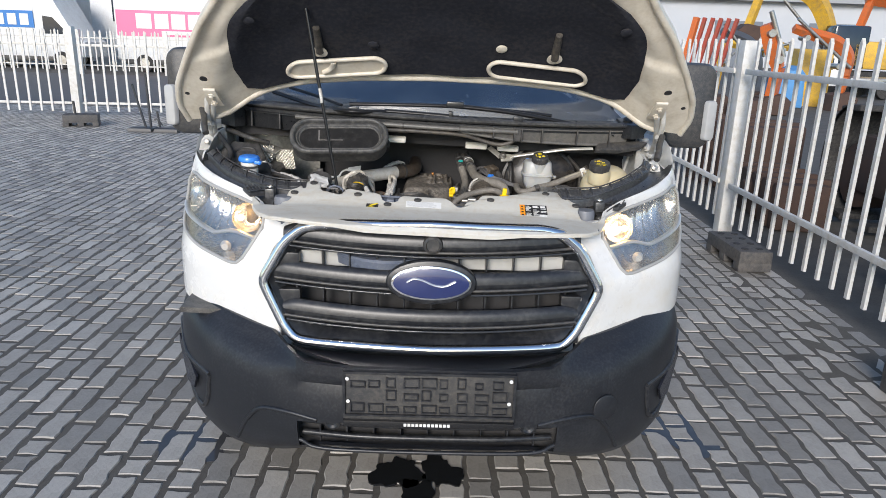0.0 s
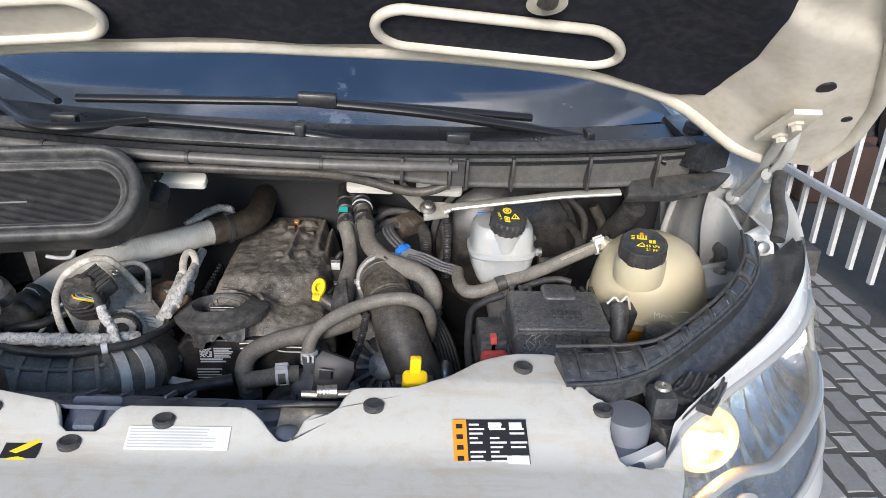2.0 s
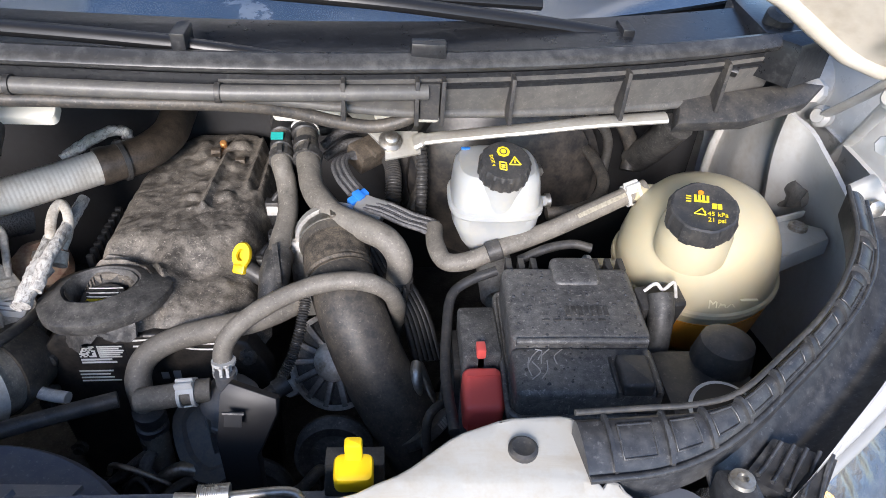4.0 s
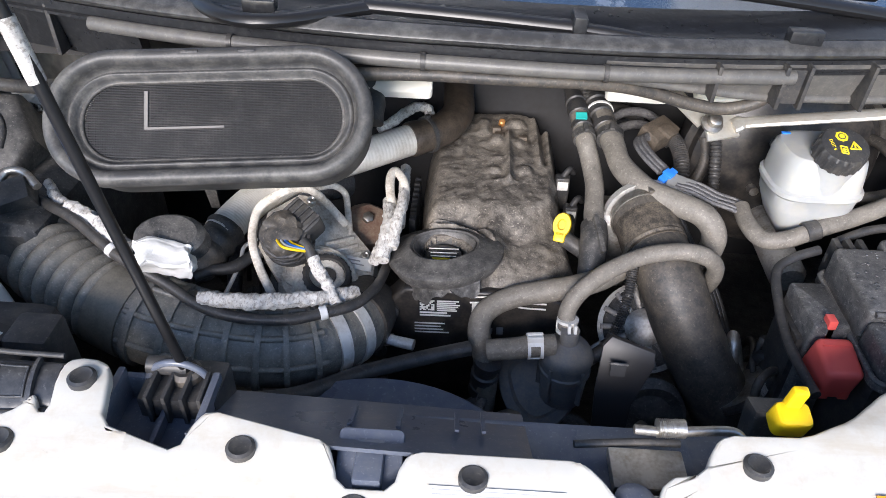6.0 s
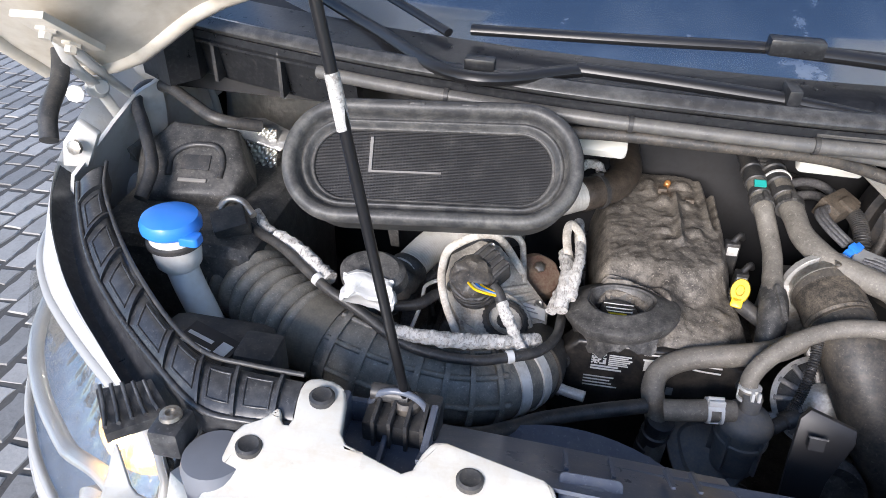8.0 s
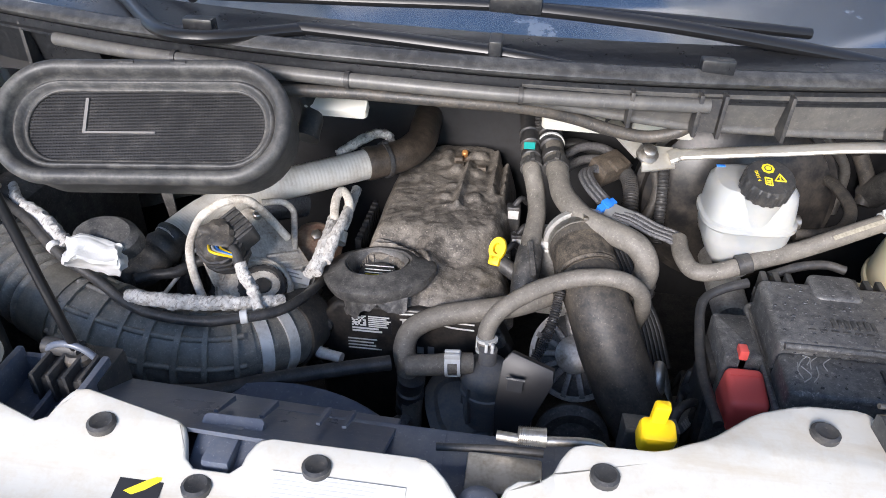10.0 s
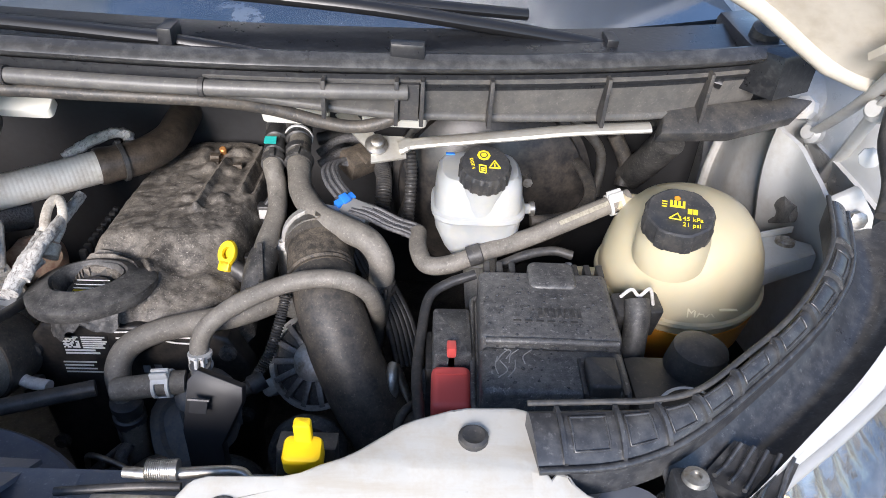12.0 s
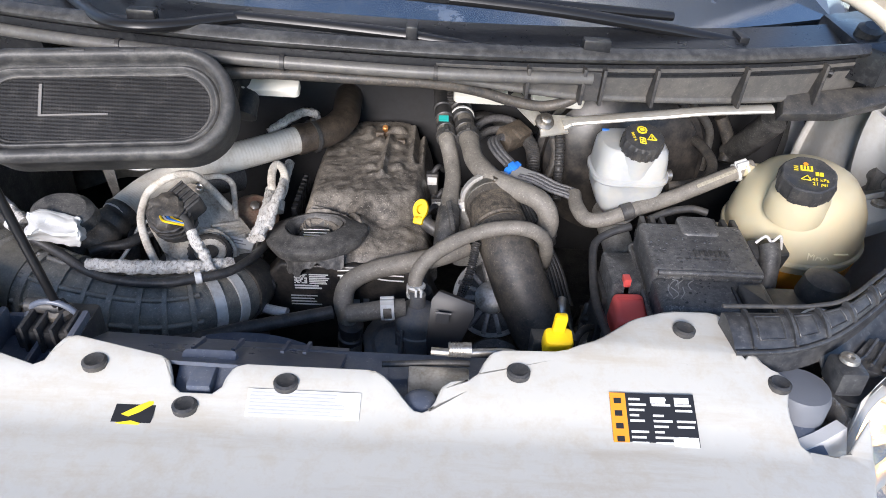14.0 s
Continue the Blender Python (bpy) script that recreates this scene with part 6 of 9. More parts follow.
bpy.data.objects.remove(stk)
s1 = sticker("black sticker with yellow hand symbols", -0.193, 2.602, 0.040, 0.042, INK, -3)
for q in ([(-0.012, -0.002), (0.004, 0.010), (0.017, 0.018), (0.017, 0.012), (0.006, 0.002), (-0.004, -0.004)], [(-0.015, -0.012), (0.0, -0.008), (0.010, -0.010), (0.006, -0.018), (-0.004, -0.014)]):
    part("symbol", prism(q, 0.0006, 0.0012), CAPINK, s1)
s2 = sticker("black and white service sticker with an orange edge", 0.349, 2.618, 0.092, 0.060, INK, 1)
part("orange_edge", box(-0.046, -0.029, -0.030, 0.030, 0.0006, 0.0010), ORANGE, s2, "orange edge strip")
rs = random.Random(21)
o = None
for i in range(3):
    for j in range(9):
        x0 = -0.026 + i * 0.025
        if rs.random() < 0.8:
            o = box(x0, x0 + rs.uniform(0.010, 0.021), -0.026 + j * 0.006, -0.026 + j * 0.006 + 0.0025, 0.0006, 0.0010, bm=o)
o = box(-0.002, 0.014, 0.019, 0.026, 0.0006, 0.0011, bm=o)
o = box(0.024, 0.040, 0.019, 0.026, 0.0006, 0.0011, bm=o)
o = box(0.018, 0.045, -0.029, -0.018, 0.0007, 0.0013, bm=o)
part("print", o, PAPER, s2)
for j in range(4):
    part("orange_print", box(-0.042, -0.034, -0.024 + 0.014 * j, -0.018 + 0.014 * j, 0.0010, 0.0014), INK, s2)
s3 = sticker("faded white sticker with rows of fine grey print", -0.022, 2.618, 0.118, 0.030, mat("faded_label", (0.68, 0.68, 0.665), 0.45, grain=30, vary=0.05), 0)
o = None
for j in range(7):
    o = box(-0.056, rs.uniform(0.025, 0.045), -0.0125 + j * 0.0038, -0.0108 + j * 0.0038, 0.0006, 0.0009, bm=o)
part("print", o, mat("grey_ink", (0.48, 0.48, 0.48), 0.6, grain=30), s3)


seat(BAY_SEAT, before)

# ---- engine bay: the large things ----
def run(name, label, pts, r, material, group="coolant hoses", n=18, wob=0.05):
    """A hose as a thing with its tube; ends and clamps are added as parts."""
    h = empty(name, (0, 0, 0), label, "hose", group)
    part("tube", tube(pts, r, n, 12, wobble=wob), material, h)
    return h


def spring_clamp(h, at, along, r, material, label, width=0.013):
    """A spring clamp: two rings, a bridge and two upright ears."""
    m = aim(at, along)
    o = None
    for k in (-1, 1):
        o = lathe([(r, k * width * 0.5 - 0.002), (r + 0.002, k * width * 0.5 - 0.002), (r + 0.002, k * width * 0.5 + 0.002), (r, k * width * 0.5 + 0.002)], 24, m, bm=o)
        box(-0.0065 + 0.004 * k, -0.0025 + 0.004 * k, r, r + 0.008, -width * 0.62, width * 0.62, 0.0008, m=m, bm=o)
    for a in (40, 150, 260):
        box(-0.003, 0.003, r, r + 0.0018, -width * 0.5, width * 0.5, m=m @ Matrix.Rotation(radians(a), 4, "Z"), bm=o)
    return part("clamp", o, material, h, label)


def hose_end(h, pts, r, label):
    """A quick coupling: stepped rings and a clamp band on the hose's end."""
    a, b = Vector(pts[0]), Vector(pts[1])
    d = (a - b).normalized()
    part("coupling", lathe([(r * 0.9, -0.055), (r * 1.12, -0.052), (r * 1.12, -0.040), (r * 0.98, -0.038), (r * 0.98, -0.020), (r * 1.18, -0.018), (r * 1.18, -0.004), (r * 1.05, -0.002), (r * 1.05, 0.012), (r * 1.22, 0.014), (r * 1.22, 0.022), (r, 0.024), (r, 0.075)], 26, aim(a, d)), BLACK, h, label)


MAINH = RUBBER
H1 = [(0.124, 3.352, 1.135), (0.129, 3.296, 1.120), (0.138, 3.270, 1.095), (0.143, 3.231, 1.073), (0.138, 3.184, 1.058), (0.134, 3.138, 1.045), (0.128, 3.112, 1.020)]
h1 = run("coolant_hose", "dusty grey rubber coolant hose with a teal tagged coupling", H1, 0.0148, MAINH)
hose_end(h1, [(0.123, 3.368, 1.138), (0.125, 3.345, 1.133)], 0.0150, "black quick coupling")
part("tag", box(-0.009, 0.009, -0.006, 0.006, 0, 0.003, m=aim((0.123, 3.322, 1.147), (0, -0.5, 1))), TEAL, h1, "teal tag")
part("clamp", clamp((0.1285, 3.302, 1.121), (-0.1, 1, 0.25), 0.0158, DUSTY, 0.014), DUSTY, h1, "dusty hose clamp")
part("y_piece", tube([(0.137, 3.160, 1.046), (0.135, 3.135, 1.040), (0.132, 3.110, 1.020), (0.130, 3.092, 0.99)], lambda t: 0.021 - 0.003 * abs(t - 0.4), 16), DUSTY, h1, "dusty plastic joint below the hose")
part("rib", prism(rounded(-0.004, 0.004, -0.03, 0.028, 0.003), 0.0, 0.026, 0.002, aim((0.137, 3.135, 1.038), (0.1, -0.5, 0.9))), DUSTY, h1)
H2 = [(0.162, 3.348, 1.135), (0.172, 3.279, 1.120), (0.182, 3.235, 1.105), (0.213, 3.188, 1.095), (0.255, 3.159, 1.090), (0.288, 3.138, 1.083), (0.304, 3.125, 1.058), (0.301, 3.128, 1.015), (0.294, 3.137, 0.96), (0.285, 3.15, 0.88)]
h2 = run("coolant_hose", "dusty grey rubber coolant hose bent to the engine's side", H2, 0.0178, MAINH)
hose_end(h2, [(0.158, 3.368, 1.138), (0.161, 3.345, 1.133)], 0.0176, "black quick coupling")
part("ring", lathe([(0.0205, -0.002), (0.0225, -0.002), (0.0225, 0.002), (0.0205, 0.002)], 24, aim((0.159, 3.362, 1.137), (0, 1, 0.2))), PAPER, h2, "thin white ring")
part("clamp", clamp((0.169, 3.298, 1.124), (0.1, 1, 0.25), 0.0190, DUSTY, 0.014), DUSTY, h2, "dusty hose clamp")
spring_clamp(h2, (0.302, 3.128, 1.018), (0, 0.1, 1), 0.019, DUSTY, "dusty spring clamp")
for k in range(7):
    part("ridge", box(-0.010, 0.010, -0.0018, 0.0018, 0, 0.008, 0.001, m=aim((0.1405 - 0.001 * k, 3.385 + 0.011 * k, 1.150 + 0.001 * k), (0, -0.4, 1))), DUSTY, h2, "ridge between the two couplings")
H3 = [(0.088, 2.988, 0.985), (0.086, 2.998, 1.015), (0.102, 3.008, 1.043), (0.140, 3.033, 1.060), (0.187, 3.054, 1.070), (0.230, 3.057, 1.078), (0.265, 3.056, 1.075), (0.289, 3.062, 1.055), (0.299, 3.078, 1.020), (0.299, 3.105, 0.970)]
h3 = run("coolant_hose", "arched dusty rubber coolant hose with a white spring clamp", H3, 0.0120, MAINH)
spring_clamp(h3, (0.087, 2.990, 0.998), (0, 0.2, 1), 0.0128, PAPER, "white spring clamp", 0.016)
H4 = [(0.165, 3.085, 1.02), (0.123, 3.055, 1.020), (0.072, 3.048, 1.010), (0.018, 3.048, 0.995), (-0.020, 3.034, 0.980), (-0.031, 3.013, 0.962), (-0.024, 2.992, 0.936), (-0.017, 2.985, 0.895), (-0.020, 2.985, 0.82)]
h4 = run("coolant_hose", "dusty rubber coolant hose running down to the radiator", H4, 0.0162, MAINH)
part("coupling", lathe([(0.017, -0.05), (0.0195, -0.048), (0.0195, -0.030), (0.0175, -0.028), (0.0175, -0.016), (0.0205, -0.014), (0.0205, 0.0), (0.0175, 0.002), (0.0175, 0.014), (0.020, 0.016), (0.020, 0.028), (0.016, 0.03)], 24, aim((-0.019, 2.987, 0.905), (0.1, -0.15, 1))), BLACK, h4, "black ribbed coupling")
H5 = [(0.353, 3.180, 1.075), (0.354, 3.143, 1.070), (0.366, 3.112, 1.066), (0.396, 3.107, 1.070), (0.441, 3.115, 1.085), (0.503, 3.132, 1.100), (0.556, 3.143, 1.120), (0.603, 3.157, 1.135), (0.640, 3.166, 1.147)]
h5 = run("coolant_hose", "dusty rubber coolant hose to the tank with a white clamp", H5, 0.0125, MAINH)
spring_clamp(h5, (0.620, 3.161, 1.140), (1, 0.2, 0.3), 0.0132, PAPER, "white spring clamp", 0.016)
part("sleeve", lathe([(0.0128, -0.010), (0.0142, -0.009), (0.0142, 0.009), (0.0128, 0.010)], 20, aim((0.430, 3.113, 1.082), (1, 0.15, 0.3))), BLACK, h5, "black holding sleeve")
part("print", box(-0.036, 0.036, -0.003, 0.003, 0, 0.0006, m=Matrix.Translation((0.575, 3.1395, 1.1355)) @ Matrix.Rotation(radians(16), 4, "Z") @ Matrix.Rotation(radians(-18), 4, "Y") @ Matrix.Rotation(radians(38), 4, "X")), mat("faded_print", (0.34, 0.31, 0.24), 0.6, grain=300, vary=0.7), h5, "faded line of print")
BIG = [(0.212, 3.190, 1.055), (0.221, 3.127, 1.040), (0.238, 3.076, 1.016), (0.259, 3.040, 0.972), (0.288, 3.008, 0.92), (0.323, 2.985, 0.86), (0.352, 2.975, 0.78)]
big = empty("intercooler_hose", (0, 0, 0), "thick black rubber intercooler hose, dusty on top", "hose")
part("tube", tube(BIG, lambda t: 0.0445 + 0.004 * math.exp(-((t - 0.03) / 0.04) ** 2) - 0.003 * math.exp(-((t - 0.12) / 0.03) ** 2) + 0.002 * t, 36, 16, wobble=0.02), DARKRUB, big)
part("cuff", tube(spline(BIG, 16)[6:20], lambda t: 0.0462 + 0.0012 * math.sin(t * 40), 36, 1, smooth=False), mat("muddy_cuff", (0.045, 0.040, 0.034), 0.6, dirt=(0.17, 0.14, 0.105), amount=0.45, grain=90, blotch=20, bump=0.6, vary=0.4, hard=1.4), big, "muddy cracked cuff")
part("clamp", clamp((0.213, 3.180, 1.053), (-0.1, 1, 0.12), 0.048, STEEL, 0.013), STEEL, big, "steel hose clamp")
WM = aim((0.336, 2.985, 0.895), (0.62, -0.30, -0.75))
part("clamp", lathe([(0.046, -0.007), (0.0485, -0.007), (0.0485, 0.007), (0.046, 0.007)], 40, WM), STEEL, big, "steel worm clamp")
o = None
for k in range(34):
    o = box(-0.0012, 0.0012, 0.0482, 0.0496, -0.005, 0.005, m=WM @ Matrix.Rotation(radians(-120 + 4.5 * k), 4, "Z"), bm=o)
part("clamp_thread", o, BANDS, big, "bright slots of the worm clamp")
part("clamp_screw", lathe([(0.006, -0.012), (0.006, 0.012), (0.004, 0.016)], 14, WM @ pose(0.030, 0.046, 0, 0, 90, 0)), STEEL, big, "clamp screw")

# wires between the hoses, with the blue clip
har = empty("wiring_harness", (0, 0, 0), "grey braided wiring harness with a blue locking clip", "wiring")
for k in range(6):
    d = Vector((0.0032 * (k - 2.5), 0.0045 * (k - 2.5), 0.0015 * (k % 2)))
    part("wire", tube([Vector(q) + d for q in ((0.262, 3.205, 1.098), (0.286, 3.196, 1.095), (0.317, 3.190, 1.082), (0.338, 3.184, 1.078), (0.352, 3.176, 1.076))], 0.0034, 8), GREYWIRE, har, "grey braided wire")
    d = Vector((0.0035 * (k - 2.5), 0.003 * (k - 2.5), -0.002 * (k % 2)))
    part("wire", tube([Vector(q) + d for q in ((0.243, 3.228, 1.106), (0.225, 3.255, 1.115), (0.216, 3.290, 1.120), (0.226, 3.318, 1.118), (0.244, 3.330, 1.110))], 0.0034, 8), GREYWIRE, har, "grey braided wire")
    d = Vector((0.007 * (k - 2.5), 0.004 * (k - 2.5), -0.003 * k))
    part("wire", tube([Vector(q) + d for q in ((0.236, 3.250, 1.075), (0.262, 3.215, 1.045), (0.290, 3.190, 1.00), (0.325, 3.150, 0.95), (0.345, 3.10, 0.90))], 0.0052, 8), BLACK, har, "black braided wire")
MUDDY = mat("muddy_plug", (0.06, 0.050, 0.040), 0.6, dirt=(0.17, 0.135, 0.10), amount=0.4, grain=90, bump=0.6)
part("plug", box(-0.030, 0.030, -0.020, 0.020, -0.018, 0.018, 0.005, m=aim((0.257, 3.350, 1.105), (0.2, -0.3, 1), radians(10))), MUDDY, har, "muddy brown plug")
part("plug_latch", box(-0.012, 0.012, -0.026, 0.0, 0.016, 0.024, 0.002, m=aim((0.257, 3.350, 1.105), (0.2, -0.3, 1), radians(10))), MUDDY, har)
part("loom", tube([(0.275, 3.372, 1.10), (0.292, 3.345, 1.09), (0.296, 3.310, 1.07), (0.292, 3.28, 1.03)], lambda t: 0.012 + 0.0016 * math.sin(t * 190), 14, 40), BLACK, har, "ribbed black conduit")
part("loom", tube([(0.178, 3.42, 1.08), (0.214, 3.44, 1.10), (0.260, 3.45, 1.095), (0.305, 3.43, 1.07)], 0.008, 10), GREYWIRE, har)
part("loom", tube([(0.182, 3.40, 1.07), (0.220, 3.42, 1.085), (0.262, 3.43, 1.08), (0.300, 3.41, 1.055)], 0.008, 10), GREYWIRE, har)
part("loom", tube([(0.336, 3.33, 1.15), (0.340, 3.30, 1.11), (0.338, 3.27, 1.07), (0.335, 3.24, 1.03)], lambda t: 0.0085 + 0.001 * math.sin(t * 160), 12, 30), BLACK, har, "ribbed black conduit")
part("connector", box(-0.020, 0.022, -0.017, 0.017, -0.014, 0.012, 0.003, m=aim((0.262, 3.203, 1.090), (0.1, -0.4, 1), radians(-35))), mat("grey_connector", (0.24, 0.24, 0.23), 0.5, dirt=(0.3, 0.28, 0.25), amount=0.2, grain=60), har, "grey connector")
part("clip", box(-0.016, 0.016, -0.006, 0.006, -0.009, 0.010, 0.002, m=aim((0.246, 3.216, 1.100), (0.1, -0.4, 1), radians(28))), BLUE, har, "blue locking clip")
part("clip_bar", box(-0.006, 0.006, -0.008, 0.008, 0.008, 0.013, 0.001, m=aim((0.246, 3.216, 1.100), (0.1, -0.4, 1), radians(28))), BLUE, har)

# coolant tank
tank = empty("coolant_tank", (0.706, 3.108, 1.072), "yellowed translucent coolant tank with a black cap", "coolant tank")
TP = pose(0, 0, 0, 5, -2, 0)
part("body", lathe([(0.03, -0.115), (0.075, -0.105), (0.097, -0.075), (0.104, -0.035), (0.1065, -0.014), (0.110, -0.012), (0.1115, -0.008), (0.110, -0.004), (0.1065, -0.002), (0.1045, 0.02), (0.098, 0.048), (0.087, 0.072), (0.072, 0.091), (0.050, 0.104), (0.025, 0.109), (0.005, 0.110)], 72, TP), COOLTANK, tank)
part("fluid", lathe([(0.02, -0.117), (0.076, -0.107), (0.0985, -0.076), (0.1055, -0.036), (0.1070, -0.024), (0.02, -0.024)], 48, TP), COOLANT, tank, "orange coolant showing low in the tank")
CM = pose(-0.040, -0.052, 0.020, 17, -6)
part("neck", lathe([(0.044, 0.045), (0.043, 0.080), (0.039, 0.088), (0.038, 0.100)], 40, CM), COOLTANK, tank)
cap = part("cap", lathe([(0.036, 0.092), (0.0385, 0.094), (0.0395, 0.112), (0.0375, 0.120), (0.035, 0.1215), (0.033, 0.1205)], 96, CM, wave=lambda a, z: 0.045 * (math.cos(8 * a) > 0.15) + 0.008 * (math.cos(48 * a) > 0) if z < 0.1195 else 0.03 * (math.cos(8 * a) > 0.15)), BLACK, tank, "ribbed black cap with yellow print")
TOP = CM @ pose(0, 0, 0.1212, 0, 0, -16)
for bx in ((-0.012, 0.006, 0.017, 0.003), (-0.012, 0.009, 0.003, 0.008), (-0.0075, 0.009, 0.003, 0.008), (-0.003, 0.009, 0.003, 0.008), (0.002, 0.009, 0.003, 0.008), (-0.021, 0.005, 0.006, 0.0016), (-0.021, 0.009, 0.006, 0.0016), (-0.021, 0.013, 0.006, 0.0016), (0.008, -0.002, 0.005, 0.008), (0.014, -0.002, 0.005, 0.008)):
    part("symbol", box(bx[0], bx[0] + bx[2], bx[1], bx[1] + bx[3], 0, 0.0005, m=TOP), CAPINK, cap)
part("symbol", lathe([(0.0035, 0), (0.0035, 0.0005)], 12, TOP @ pose(-0.004, 0.021, 0)), ORANGE, cap, "small orange symbol")
for pts in (((-0.012, -0.012), (-0.003, -0.003)), ((-0.003, -0.003), (0.001, -0.013)), ((0.001, -0.013), (-0.012, -0.012))):
    part("symbol", tube([TOP @ Vector((*pts[0], 0.0004)), TOP @ Vector((*pts[1], 0.0004))], 0.0008, 6), CAPINK, cap, "yellow triangle line")
writing("145 kPa", 0.0085, TOP @ pose(0.012, -0.010, 0.0002), CAPINK, cap)
writing("21 psi", 0.0085, TOP @ pose(0.013, -0.019, 0.0002), CAPINK, cap)
FAINT = mat("faint_raised", (0.78, 0.72, 0.52), 0.4, grain=30)
writing("MAX", 0.017, pose(-0.004, -0.1055, 0.004, 76, 0, 2), FAINT, tank, label="raised lettering")
part("level_line", box(0.018, 0.040, -0.1068, -0.103, 0.009, 0.0105), FAINT, tank, "raised level line")
EARM = mat("milky_bracket", (0.50, 0.515, 0.51), 0.4, dirt=(0.38, 0.37, 0.34), amount=0.15, grain=40, sub=0.1)
part("ear", prism([(0.085, -0.045), (0.185, 0.004), (0.190, 0.030), (0.155, 0.050), (0.085, 0.060), (0.07, 0.03)], 0.0, 0.026, 0.006), EARM, tank, "milky mounting ear")
part("ear_rib", box(0.10, 0.185, -0.004, 0.0, 0.024, 0.034, 0.001, m=pose(0, 0, 0, 0, 0, 20)), EARM, tank)
part("screw", lathe([(0.013, 0.026), (0.013, 0.031), (0.008, 0.033), (0.005, 0.031)], 18, pose(0.150, 0.028, 0)), STEEL, tank, "steel screw")
part("spout", tube([(-0.085, 0.052, 0.072), (-0.055, 0.055, 0.068)], 0.0125, 14), COOLTANK, tank)
part("spout", tube([(-0.155, -0.005, -0.006), (-0.10, 0.0, -0.012)], 0.008, 12), COOLTANK, tank)
part("tie", lathe([(0.008, -0.003), (0.012, -0.003), (0.012, 0.003), (0.008, 0.003)], 14, aim((-0.150, -0.005, -0.006), (1, 0.1, -0.1))), PAPER, tank, "pale clip on the spout")
thd = empty("tank_hose", (0, 0, 0), "black vertical hose with a clip beside the coolant tank", "hose")
part("tube", tube([(0.618, 2.998, 1.098), (0.618, 2.985, 1.085), (0.613, 2.965, 1.05), (0.606, 2.950, 0.98), (0.60, 2.94, 0.88)], 0.0150, 18, 10, wobble=0.05), DUSTY, thd)
part("clip", prism(rounded(-0.030, 0.030, -0.020, 0.016, 0.006), -0.045, 0.004, 0.004, aim((0.622, 3.008, 1.086), (0.05, -0.3, 1))), BLACK, thd, "black clip")
part("wire_loop", tube([(0.600, 3.004, 1.098), (0.610, 3.000, 1.112), (0.620, 2.998, 1.104), (0.632, 3.000, 1.113), (0.642, 3.004, 1.085)], 0.0022, 8), BANDS, thd, "bright wire spring")
hose("thin_hose", [(0.462, 3.100, 1.075), (0.500, 3.108, 1.088), (0.535, 3.112, 1.092), (0.560, 3.108, 1.088)], 0.0062, BLACK, "thin black hose to the coolant tank")

# brake fluid reservoir
res = empty("brake_reservoir", (0.434, 3.172, 1.120), "milky white brake fluid reservoir with a black cap", "brake reservoir")
rows = [(-0.085, 0.018, 0.020), (-0.070, 0.030, 0.028), (-0.045, 0.046, 0.042), (-0.015, 0.058, 0.053), (0.004, 0.0605, 0.0555), (0.008, 0.0640, 0.0590), (0.014, 0.0640, 0.0590), (0.017, 0.0600, 0.0555), (0.045, 0.0575, 0.0540), (0.058, 0.0555, 0.0515), (0.065, 0.050, 0.046), (0.067, 0.042, 0.038)]
o = bmesh.new()
rings = []
for z, rx, ry in rows:
    rings.append([o.verts.new((rx * math.copysign(abs(math.cos(a)) ** 0.55, math.cos(a)), ry * math.copysign(abs(math.sin(a)) ** 0.62, math.sin(a)), z)) for a in steps(0, 2 * math.pi * 63 / 64, 63)])
for a, b in zip(rings, rings[1:]):
    for k in range(64):
        o.faces.new((a[k], a[(k + 1) % 64], b[(k + 1) % 64], b[k]))
o.faces.new(rings[0])
o.faces.new(rings[-1])
part("body", o, RESERVOIR, res, "milky white plastic")
BC = pose(0.002, -0.030, 0.050, 22, 2)
part("neck", lathe([(0.036, -0.02), (0.031, 0.0), (0.030, 0.03)], 32, BC), RESERVOIR, res)
cap = part("cap", lathe([(0.029, 0.018), (0.0315, 0.020), (0.0318, 0.040), (0.0300, 0.045), (0.027, 0.0455)], 108, BC, wave=lambda a, z: 0.05 * (math.cos(18 * a) > 0.2) if z < 0.044 else 0), BLACK, res, "ribbed black cap with yellow symbols")
TOP = BC @ pose(0, 0, 0.0456) @ Matrix.Diagonal((0.82, 0.82, 1, 1))
part("symbol", lathe([(0.0105, 0), (0.0105, 0.0005), (0.0080, 0.0006)], 8, TOP @ pose(-0.003, 0.016, 0)), CAPINK, cap, "yellow round symbol")
part("symbol", lathe([(0.0062, 0.0004), (0.0062, 0.0009)], 16, TOP @ pose(-0.003, 0.016, 0)), BLACK, cap)
part("symbol", lathe([(0.0045, 0.0008), (0.0045, 0.0013)], 12, TOP @ pose(-0.003, 0.016, 0)), CAPINK, cap)
for a, b in (((0.005, -0.009), (0.022, -0.009)), ((0.022, -0.009), (0.0135, 0.006)), ((0.0135, 0.006), (0.005, -0.009)), ((0.0135, -0.006), (0.0135, 0.0))):
    part("symbol", tube([TOP @ Vector((*a, 0.0004)), TOP @ Vector((*b, 0.0004))], 0.0010, 6), CAPINK, cap, "yellow triangle line")
for a, b in (((-0.010, -0.018), (-0.010, -0.004)), ((-0.010, -0.004), (0.0, -0.006)), ((0.0, -0.006), (0.0, -0.020)), ((0.0, -0.020), (-0.010, -0.018)), ((-0.008, -0.010), (-0.002, -0.011)), ((-0.008, -0.014), (-0.002, -0.015))):
    part("symbol", tube([TOP @ Vector((*a, 0.0004)), TOP @ Vector((*b, 0.0004))], 0.0010, 6), CAPINK, cap, "yellow book line")
